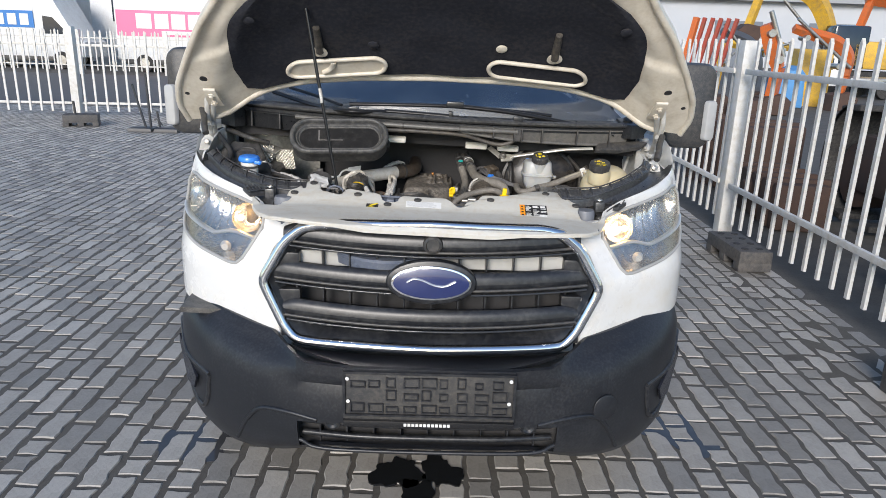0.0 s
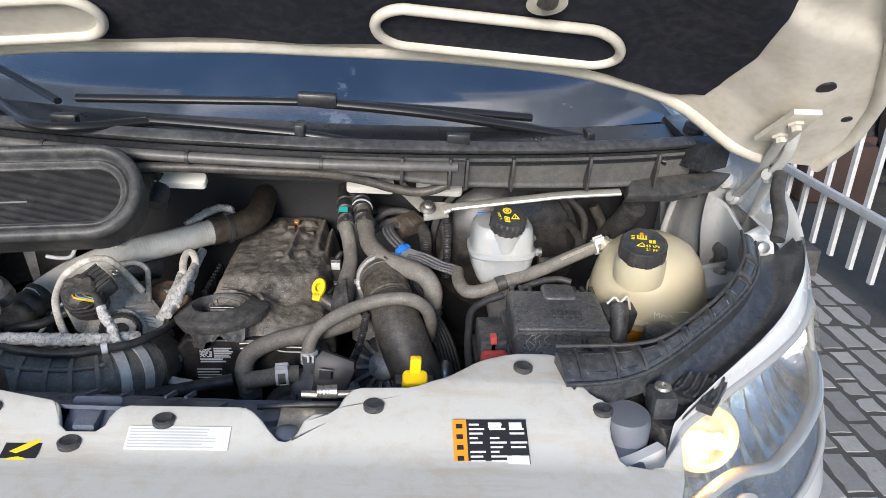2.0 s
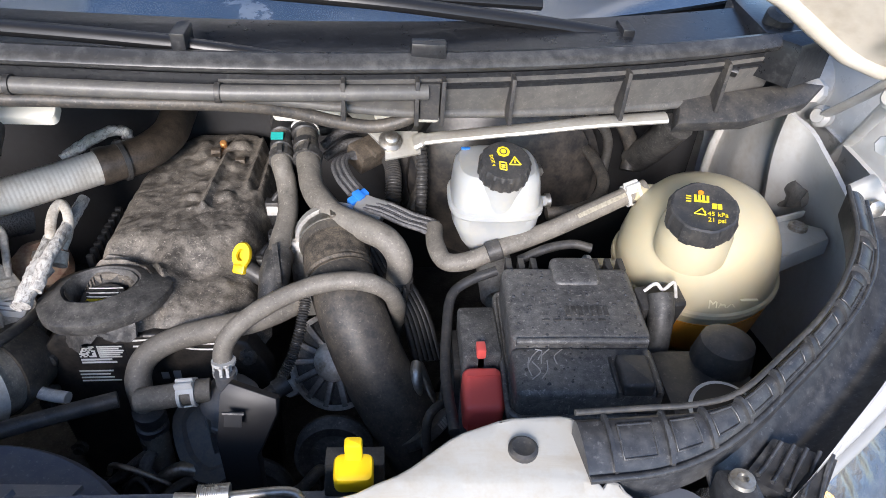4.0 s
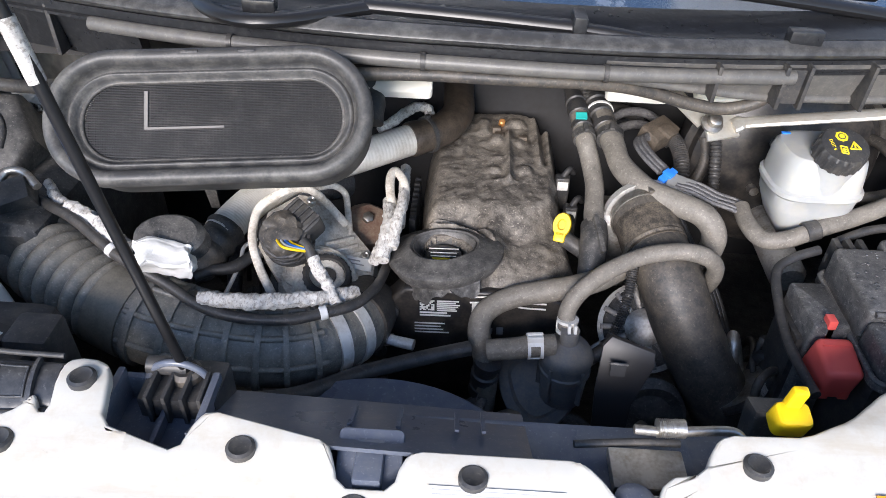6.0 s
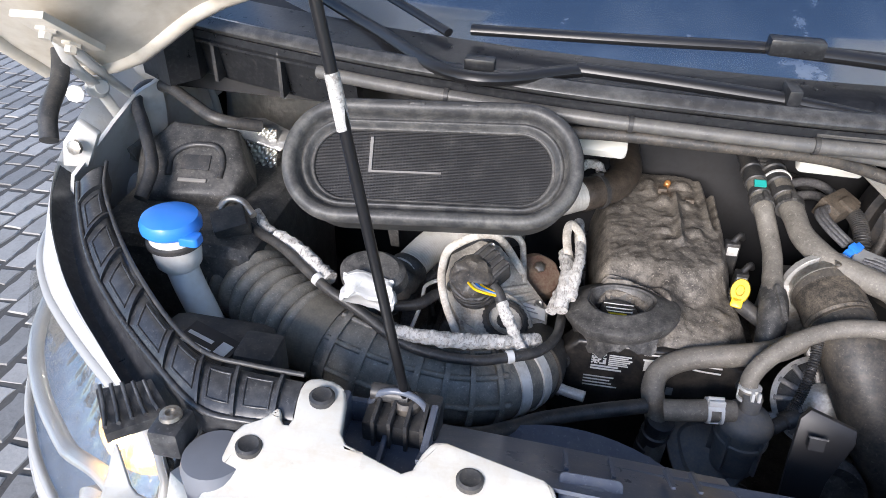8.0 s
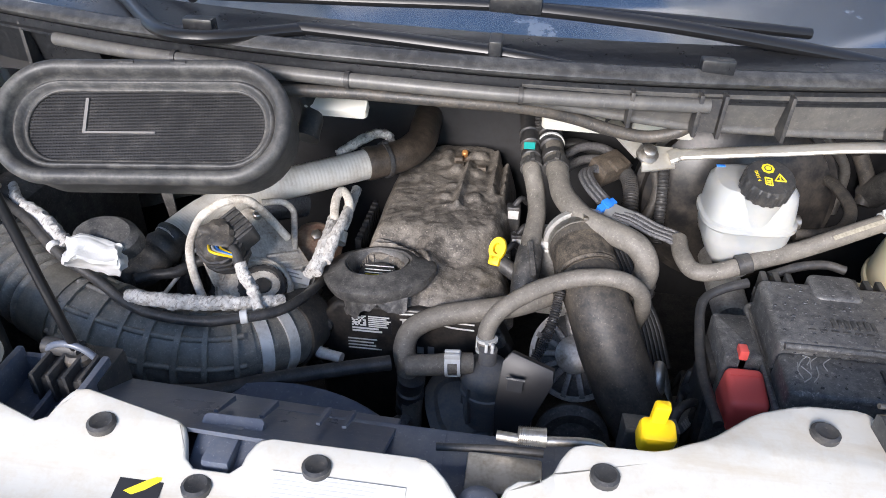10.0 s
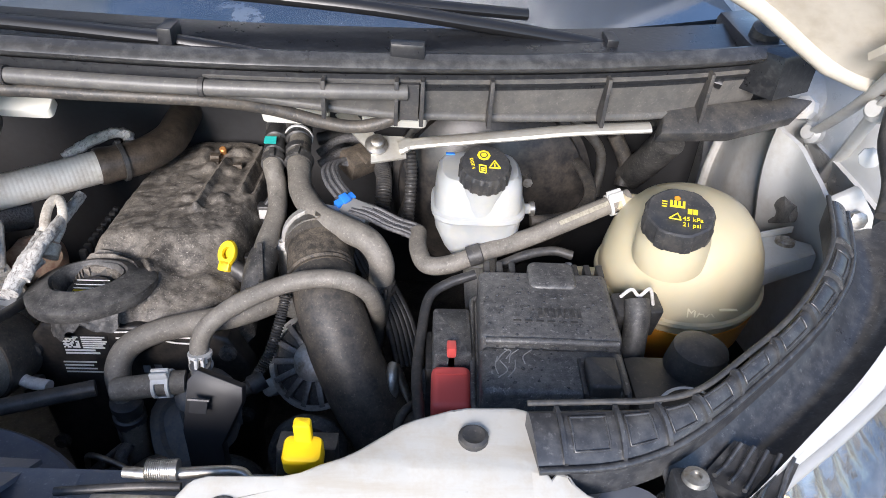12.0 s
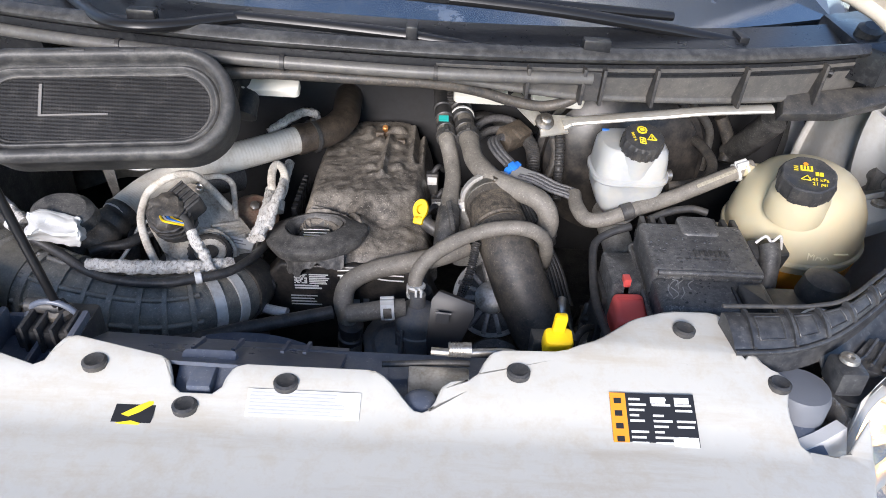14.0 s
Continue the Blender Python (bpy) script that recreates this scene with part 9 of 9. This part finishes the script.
for side, row in ((1, RO), (-1, LO)):
    t = empty("headlamp_tray", (0, 0, 0), "wet black plastic tray between rail and headlamp", "tray", "headlamp trays")
    a = [p + Vector((0, 0, -0.022)) for p in spline(row[2:], 6)]
    n = len(a)
    bi = spline([NOSE @ Vector((side * x, y, z - 0.006)) for x, y, z in WING_IN[:7]], 12)
    b = [bi[int(k / (n - 1) * (len(bi) - 1))] for k in range(n)]
    part("sheet", shell(lambda u, v: a[int(round(u))].lerp(b[int(round(u))], v) - Vector((0, 0, 0.02 * math.sin(math.pi * v))), list(range(n)), steps(0, 1, 6), (0, 0, -0.006)), RAILBLK, t)
    c = Vector((0.592, 2.712, 1.124)) if side > 0 else Vector((-0.541, 2.668, 1.148))
    part("bolt", lathe([(0.009, 0), (0.0115, 0.002), (0.0105, 0.006), (0.005, 0.007), (0.0045, 0.004)], 20, Matrix.Translation(c)), STEEL, t, "large steel torx bolt")
    part("boss", box(c.x - 0.016, c.x + 0.016, c.y - 0.022, c.y + 0.016, c.z - 0.035, c.z - 0.001, 0.005), RAILBLK, t, "black lamp bracket")
    q0 = c + Vector((side * 0.018, 0.022, -0.020))
    part("vent_floor", slab([q0, q0 + Vector((side * 0.048, -0.040, 0)), q0 + Vector((side * 0.084, 0.004, 0.012)), q0 + Vector((side * 0.036, 0.030, 0.012))], (0, 0, -0.012)), RAILBLK, t)
    for k in range(5):
        d = c + Vector((side * (0.025 + 0.010 * k), 0.016 - 0.008 * k, -0.012))
        e = d + Vector((side * 0.030, 0.026 + 0.004 * k, 0.012))
        part("vent_bar", tube([d, d.lerp(e, 0.5) + Vector((0, 0, -0.008)), e], 0.0022, 6), RAILBLK, t)
    g = Vector((0.543, 2.700, 1.090)) if side > 0 else Vector((-0.492, 2.652, 1.120))
    part("adjuster", lathe([(0.033, -0.08), (0.034, -0.005), (0.031, 0.004), (0.01, 0.006)], 28, Matrix.Translation(g)), mat("grey_cap", (0.16, 0.17, 0.19), 0.5, grain=40), t, "round grey lamp cap")

# rain drops left on lid, tank and trays
rd = random.Random(5)
WATER = mat("rain_water", (0.07, 0.072, 0.075), 0.05, grain=60, vary=0.1, spec=0.8)
drops = None
for k in range(150):
    x, y = rd.uniform(-0.074, 0.074), rd.uniform(-0.092, 0.090)
    rr_ = rd.uniform(0.0007, 0.0022)
    drops = lathe([(rr_, 0), (rr_ * 0.8, rr_ * 0.45), (rr_ * 0.3, rr_ * 0.6)], 8, Matrix.Translation((0.508, 2.961, 0.95)) @ FM @ pose(x, y, 0.1471 if y > -0.028 else 0.1341), bm=drops)
tagged(part("water_drops", drops, WATER), "scattered rain drops on the fuse box lid", "water drops", kind="stuff")

# ---- yard clutter and the distance ----
VANWHITE = mat("far_white_paint", (0.72, 0.73, 0.73), 0.4, dirt=(0.55, 0.54, 0.52), amount=0.2, grain=3, blotch=1, vary=0.04)
PINK = mat("pink_sign", (0.75, 0.16, 0.30), 0.5, grain=3, vary=0.05)
DARKGLASS = mat("dark_vehicle_glass", (0.02, 0.03, 0.045), 0.1, grain=4, vary=0.2)


def parked_van(at, turn, label, length=6.5, height=2.7):
    v = empty("parked_van", at, label, "van", "parked vans")
    part("cargo_body", box(-length / 2, length / 2 - 1.9, -1.0, 1.0, 0.45, height, 0.12, 3), VANWHITE, v, "white cargo body")
    cabp = [(length / 2 - 2.0, 0.45), (length / 2, 0.5), (length / 2 + 0.02, 1.1), (length / 2 - 0.35, 1.35), (length / 2 - 1.3, height - 0.3), (length / 2 - 2.0, height - 0.12)]
    part("cab", prism(cabp, -0.98, 0.98, 0.05, Matrix.Rotation(radians(90), 4, "X")), VANWHITE, v, "white cab")
    part("side_window", prism([(length / 2 - 1.6, 1.4), (length / 2 - 0.6, 1.4), (length / 2 - 1.2, 2.05), (length / 2 - 1.6, 2.1)], 0.97, 0.995, 0, Matrix.Rotation(radians(90), 4, "X")), DARKGLASS, v, "dark side window")
    part("sill", box(-length / 2 + 0.3, length / 2 - 0.4, -0.99, -0.93, 0.3, 0.5, 0.02), BLACK, v)
    for x in (-length / 2 + 1.1, length / 2 - 1.0):
        for y in (-0.9, 0.9):
            w = part("wheel", lathe([(0.16, -0.11), (0.33, -0.11), (0.36, -0.07), (0.36, 0.07), (0.33, 0.11), (0.16, 0.11)], 32, aim((x, y, 0.36), (0, 1, 0))), TYRE, v, "black wheel")
            part("rim", lathe([(0.2, -0.112), (0.18, -0.09), (0.06, -0.10)], 20, aim((x, y, 0.36), (0, 1, 0))), STEEL, v, "steel rim")
    v.rotation_euler = (0, 0, radians(turn))
    return v


v1 = parked_van((-8.9, 31.0, 0), 0, "white rental van with a pink sign panel on its side", 8.6, 3.6)
wpart("sign", box(-13.1, -6.0, 29.975, 29.99, 1.42, 2.42), PINK, v1, "pink sign panel with plain white bars")
for x0, w, z0, z1 in ((-12.3, 0.62, 1.72, 2.30), (-11.55, 0.56, 1.72, 2.30), (-10.88, 0.56, 1.72, 2.30), (-10.20, 0.52, 1.72, 2.30), (-9.58, 0.50, 1.72, 2.30), (-11.3, 2.5, 1.50, 1.64)):
    wpart("sign_bar", box(x0, x0 + w, 29.96, 29.975, z0, z1), PAPER, v1)
v2 = parked_van((-19.5, 31.4, 0), 0, "white van with a blue panel parked beyond the fence", 9.6, 3.4)
wpart("sign", box(-19.4, -16.65, 30.375, 30.39, 1.62, 2.28), mat("blue_sign", (0.02, 0.16, 0.45), 0.5, grain=3), v2, "blue sign panel")
for k in range(5):
    wpart("sign_bar", box(-19.2 + 0.5 * k, -18.85 + 0.5 * k, 30.36, 30.375, 1.72, 2.16), PAPER, v2)
thing("traffic_post", lathe([(0.14, 0), (0.14, 1.3), (0.12, 1.32)], 16, pose(-13.6, 27.6, 0)), PAPER, "white and red striped traffic post", "post")

# black stand by the fence
SB = Vector((-4.80, 12.35, 0.000))
st = empty("tool_stand", SB, "black sheet metal stand with upright bars on the paving", "stand")
BSTEEL = mat("black_steel", (0.03, 0.032, 0.036), 0.45, grain=30, vary=0.2)
for x0, x1 in ((-0.42, -0.02), (0.02, 0.42)):
    part("base", prism([(x0, -0.17), (x1, -0.17), (x1 * 0.94, 0.17), (x0 * 0.94, 0.17)], 0.0, 0.075, 0.05), BSTEEL, st, "folded sheet base")
part("long_bar", tube([(-0.165, 0, 0.06), (-0.25, 0, 0.4), (-0.338, 0, 0.78)], 0.020, 8), BSTEEL, st, "long leaning bar")
part("upright_bar", tube([(-0.08, 0, 0.06), (-0.09, 0, 0.5), (-0.10, 0, 0.95)], 0.020, 8), BSTEEL, st, "upright bar")
part("short_bar", tube([(0.07, 0, 0.06), (0.06, 0, 0.2), (0.045, 0, 0.34)], 0.018, 8), BSTEEL, st, "short bar")
part("cross_bar", tube([(-0.01, 0, 0.20), (0.05, 0, 0.19), (0.12, 0, 0.10)], 0.014, 8), BSTEEL, st)
thing("upright_bar", tube([BB + Vector((-0.10, 0, 0.15)), BB + Vector((-0.115, 0, 0.42))], 0.022, 8), BLACK, "short black bar on the fence foot", "bar")

# rusty machine parts behind the yard fence
ORNG = mat("orange_machine_paint", (0.62, 0.13, 0.02), 0.5, dirt=(0.3, 0.12, 0.06), amount=0.3, grain=6, blotch=2, vary=0.1)
REDM = mat("red_machine_paint", (0.40, 0.05, 0.03), 0.55, dirt=(0.2, 0.08, 0.05), amount=0.4, grain=6, blotch=2)
YELM = mat("yellow_machine_paint", (0.65, 0.38, 0.03), 0.5, dirt=(0.3, 0.2, 0.08), amount=0.3, grain=6, blotch=2)
track = empty("crawler_track", (4.3, 5.6, 0), "rusty crawler undercarriage with a black track behind the fence", "crawler track")
pts = []
for k in range(60):
    a = 2 * math.pi * k / 60
    x = 1.5 * (1 if math.cos(a) > 0 else -1) * min(1, abs(math.cos(a)) * 3) + 0.45 * math.cos(a)
    pts.append((x, 0.62 + 0.55 * math.sin(a)))
for k in range(60):
    (x, z), (x2, z2) = pts[k], pts[(k + 1) % 60]
    ang = math.atan2(z2 - z, x2 - x)
    part("track_shoe", box(-0.08, 0.08, -0.28, 0.28, -0.03, 0.03, 0.01, m=Matrix.Translation((x, 0, z)) @ Matrix.Rotation(-ang, 4, "Y")), TYRE, track)
part("frame", box(-1.5, 1.5, -0.2, 0.2, 0.35, 0.9, 0.05), RUST, track, "rusty frame")
for x in (-1.5, -0.5, 0.5, 1.5):
    part("roller", lathe([(0.1, -0.22), (0.32, -0.2), (0.32, 0.2), (0.1, 0.22)], 24, aim((x, -0.05, 0.5), (0, 1, 0))), RUST, track, "rusty roller")
track.rotation_euler = (0, 0, radians(90))
for k, (x, y, z, sx, sy, sz, rz) in enumerate(((3.6, 4.3, 0.0, 0.5, 1.3, 0.35, 10), (3.5, 7.3, 0.0, 0.5, 1.2, 0.45, -5), (3.8, 9.0, 0.0, 0.8, 1.2, 0.8, 12), (3.55, 3.0, 0.0, 0.5, 1.0, 0.22, 4), (6.3, 7.8, 0.0, 1.2, 2.0, 0.6, 0))):
    d = empty("scrap_part", (x, y, z), "rusty steel machine part lying behind the fence", "scrap", "scrap parts")
    o = box(-sx / 2, sx / 2, -sy / 2, sy / 2, 0, sz, 0.04)
    part("body", o, RUST, d)
    for j in range(4):
        part("rib", box(-sx / 2 - 0.03, sx / 2 + 0.03, -sy / 2 + (j + 0.4) * sy / 4, -sy / 2 + (j + 0.4) * sy / 4 + 0.05, 0.02, sz + 0.04, 0.01), RUST, d)
    part("pin", lathe([(0.08, -sx / 2 - 0.08), (0.1, -sx / 2 - 0.05), (0.1, sx / 2 + 0.05), (0.08, sx / 2 + 0.08)], 16, aim((0, 0.1, sz * 0.6), (1, 0, 0))), RUST, d)
    d.rotation_euler = (0, 0, radians(rz))


def excavator(at, turn, paint, label, boom=5.5, lift=50):
    e = empty("excavator", at, label, "excavator", "excavators")
    for y in (-1.1, 1.1):
        part("track", prism(rounded(-1.9, 1.9, 0.0, 0.9, 0.4, 6), -0.28, 0.28, 0.04, Matrix.Translation((0, y, 0)) @ Matrix.Rotation(radians(90), 4, "X")), TYRE, e, "black crawler track")
    part("house", box(-1.9, 0.6, -1.2, 1.2, 1.0, 2.1, 0.12), paint, e, "painted engine house")
    part("cabin", box(0.0, 1.4, 0.2, 1.2, 1.0, 2.7, 0.10), DARKGLASS, e, "dark glazed cabin")
    a = radians(lift)
    b0, b1 = Vector((0.6, -0.2, 1.5)), Vector((0.6 + boom * 0.55 * math.cos(a), -0.2, 1.5 + boom * 0.55 * math.sin(a)))
    b2 = b1 + Vector((boom * 0.45, 0, boom * 0.08))
    b3 = b2 + Vector((0.3, 0, -boom * 0.42))
    part("boom", tube([b0, b1, b2], lambda t: 0.28 + 0.12 * math.sin(math.pi * t), 4, 8), paint, e, "bent boom")
    part("stick", tube([b2 + Vector((-0.3, 0, 0.3)), b3], 0.2, 4, 4), paint, e, "dipper stick")
    part("ram", tube([b0 + Vector((0.3, 0, 0)), (b1 + b2) / 2 - Vector((0, 0, 0.4))], 0.07, 8), STEEL, e, "steel ram")
    part("bucket", prism([(-0.5, -0.4), (0.4, -0.5), (0.6, 0.1), (0.1, 0.5), (-0.5, 0.4)], -0.5, 0.5, 0.04, Matrix.Translation(b3) @ Matrix.Rotation(radians(90), 4, "X")), RUST, e, "worn bucket")
    e.rotation_euler = (0, 0, radians(turn))
    return e


excavator((17.5, 31.0, 0), 175, YELM, "yellow crawler excavator in the yard behind", 5.0, 60)
excavator((24.5, 33.0, 0), 170, ORNG, "orange crawler excavator in the yard behind", 5.5, 45)
GREYM = mat("dark_grey_machine_paint", (0.07, 0.075, 0.085), 0.5, grain=6, blotch=2)


def machine_arm(label, pts, r, paint, pins=2):
    a = empty("machine_arm", (0, 0, 0), label, "machine arm", "machine arms")
    low = Vector(pts[-1]) if Vector(pts[-1]).z < Vector(pts[0]).z else Vector(pts[0])
    part("bucket", prism([(-0.35, 0), (0.35, 0), (0.45, 0.35), (0.2, 0.55), (-0.3, 0.45)], -0.35, 0.35, 0.05, Matrix.Translation((low.x, low.y + 0.2, 0)) @ Matrix.Rotation(radians(90), 4, "X")), RUST, a, "rusty bucket on the ground")
    part("stick", tube([(low.x, low.y + 0.2, 0.3), tuple(low)], r * 0.9, 4), paint, a)
    part("boom", tube(pts, lambda t: r * (0.8 + 0.4 * math.sin(math.pi * t)), 4, 8), paint, a)
    for k in range(pins):
        p = Vector(pts[0]).lerp(Vector(pts[-1]), 0.2 + 0.6 * k / max(1, pins - 1))
        part("pin", lathe([(r * 0.5, -r * 1.3), (r * 0.5, r * 1.3)], 12, aim(p, (0, 1, 0))), STEEL, a, "steel pin")
    part("ram", tube([Vector(pts[0]) + Vector((0, -r, r * 1.6)), Vector(pts[-1]) + Vector((0, -r, r * 1.4))], r * 0.3, 8), STEEL, a, "steel ram")
    return a


forks = empty("red_fork_rack", (0, 0, 0), "leaning red and orange steel rack behind the fence", "machine rack")
for k in range(6):
    a, b = Vector((4.381, 14.000, -0.164)), Vector((4.771, 14.000, 2.188))
    part("bar", tube([a + Vector((0.125 * k, 0.02 * k, 0)), b + Vector((0.16 * k, 0.02 * k, 0))], 0.07 if k == 0 else 0.045, 4, 2), ORNG if k == 0 else REDM, forks)
part("foot", tube([(4.581, 13.900, 1.262), (5.160, 13.900, 1.239)], 0.06, 4, 2), REDM, forks)
machine_arm("dark grey excavator arm with a hooked end", [(6.408, 17.000, 2.021), (6.834, 17.000, 1.917), (7.179, 17.000, 1.716), (7.358, 17.000, 1.330), (7.333, 17.000, 1.029)], 0.11, GREYM)
machine_arm("yellow excavator arm bent downward", [(6.881, 18.000, 1.189), (6.858, 18.000, 1.516), (7.030, 18.000, 1.771), (7.445, 18.000, 1.659)], 0.09, YELM)
machine_arm("orange excavator arm standing upright", [(8.289, 19.000, 2.266), (8.547, 19.000, 1.752), (8.787, 19.000, 1.201)], 0.20, ORNG)
machine_arm("orange excavator boom with a long arch", [(9.983, 21.000, 2.258), (10.666, 21.000, 2.077), (11.292, 21.000, 1.892), (11.682, 21.000, 1.523), (11.698, 21.000, 1.004)], 0.16, ORNG)
machine_arm("yellow excavator arm bent downward", [(8.610, 20.000, 1.461), (8.998, 20.000, 1.779), (9.453, 20.000, 1.709)], 0.10, YELM)
thing("loader_cabin", box(-0.5, 0.5, -0.5, 0.5, -2.4, 0.35, 0.08, m=Matrix.Translation((11.601, 23.000, 1.368))), YELM, "yellow loader cabin in the yard behind", "machine cabin")
TK = Vector((14.488, 27.598, -0.000))
truck = empty("white_truck", TK, "white crew cab truck parked in the yard behind", "truck")
part("cab", prism([(-0.95, 0.35), (0.45, 0.35), (0.45, 1.12), (0.30, 1.22), (-0.45, 1.22), (-0.62, 0.98), (-0.95, 0.84)], -0.75, 0.75, 0.05, Matrix.Rotation(radians(90), 4, "X")), VANWHITE, truck, "white cab")
for x0, x1 in ((-0.50, -0.10), (0.02, 0.34)):
    part("window", box(x0, x1, -0.775, -0.752, 0.82, 1.14), DARKGLASS, truck, "dark side window")
part("bed", box(0.5, 2.4, -0.75, 0.75, 0.45, 0.60, 0.02), STEEL, truck, "flat steel bed")
for x in (-0.55, 1.6):
    for y in (-0.65, 0.65):
        part("wheel", lathe([(0.12, -0.1), (0.26, -0.1), (0.28, 0.0), (0.26, 0.1), (0.12, 0.1)], 28, aim((x, y, 0.28), (0, 1, 0))), TYRE, truck, "black wheel")
truck.scale = (1.25, 1.25, 1.25)
thing("blue_tarpaulin", prism([(-0.42, -0.6), (0.42, -0.6), (0.38, 0.30), (0.20, 0.50), (0.02, 0.40), (-0.22, 0.46)], -0.4, 0.4, 0.1, Matrix.Translation((9.289, 19.600, 0.770)) @ Matrix.Rotation(radians(90), 4, "X")), mat("blue_tarp", (0.08, 0.25, 0.5), 0.5, grain=6, blotch=2, vary=0.2), "blue tarpaulin over a machine", "tarpaulin")
hall = empty("warehouse", (30, 70, 0), "pale grey warehouse far behind the yard", "warehouse")
part("wall", box(-45, 40, 0, 20, 0, 6.0), mat("pale_cladding", (0.45, 0.47, 0.5), 0.7, grain=0.5, blotch=0.2, vary=0.1), hall, "pale clad wall")
part("roof", box(-46, 41, -1, 21, 6.0, 6.6), mat("grey_roof", (0.3, 0.31, 0.33), 0.7, grain=0.5), hall, "grey roof edge")
for k in range(8):
    part("door", box(-40 + 9 * k, -35.5 + 9 * k, -0.15, -0.02, 0, 4.2), mat("dark_door", (0.15, 0.17, 0.2), 0.6, grain=1), hall, "dark roller door")
for k, (x, y, hgt, w) in enumerate(((-9.0, 34.0, 5.0, 14.0), (-26.0, 32.0, 5.5, 15.0), (-40.0, 40.0, 5.0, 18.0))):
    b = empty("far_building", (x, y, 0), "pale low building beyond the road", "building", "far buildings")
    part("wall", box(-w / 2, w / 2, 0, 8, 0, hgt), VANWHITE, b, "pale wall")
    part("roof", box(-w / 2 - 0.3, w / 2 + 0.3, -0.3, 8.3, hgt, hgt + 0.35), BLACK, b, "dark roof edge")
    for j in range(5):
        part("window", box(-w / 2 + 1 + j * (w - 2) / 5, -w / 2 + 1 + (j + 0.6) * (w - 2) / 5, -0.05, -0.01, hgt * 0.4, hgt * 0.7), DARKGLASS, b, "dark window")

# wet stains under the nose
WET = mat("oily_water", (0.012, 0.013, 0.014), 0.06, grain=30, vary=0.2)
WETB = mat("wet_film", (0.05, 0.05, 0.052), 0.08, grain=30, blotch=9, vary=0.3)


def puddle(at, rx, ry, seed, material, label, z=0.0035):
    rr = random.Random(seed)
    ph = [rr.uniform(0, 6.28) for _ in range(4)]
    out = []
    for k in range(56):
        a = 2 * math.pi * k / 56
        s = 1 + 0.22 * math.sin(2 * a + ph[0]) + 0.16 * math.sin(3 * a + ph[1]) + 0.10 * math.sin(7 * a + ph[2]) + 0.06 * math.sin(13 * a + ph[3])
        out.append((at[0] + rx * s * math.cos(a), at[1] + ry * s * math.sin(a)))
    return thing("puddle", prism(out, -0.005, z), material, label, "puddle", "puddles")


puddle((-0.10, 2.72), 0.085, 0.11, 3, WET, "black oily puddle on the paving")
puddle((0.07, 2.74), 0.075, 0.10, 9, WET, "black oily puddle on the paving")
puddle((-0.02, 2.60), 0.05, 0.10, 4, WET, "black oily trickle on the paving")
puddle((1.12, 3.08), 0.17, 0.14, 5, WETB, "shallow wet patch reflecting the sky", -0.0035)
puddle((-0.96, 2.92), 0.22, 0.12, 6, WETB, "shallow wet patch reflecting the sky", -0.0035)

lay_stones()
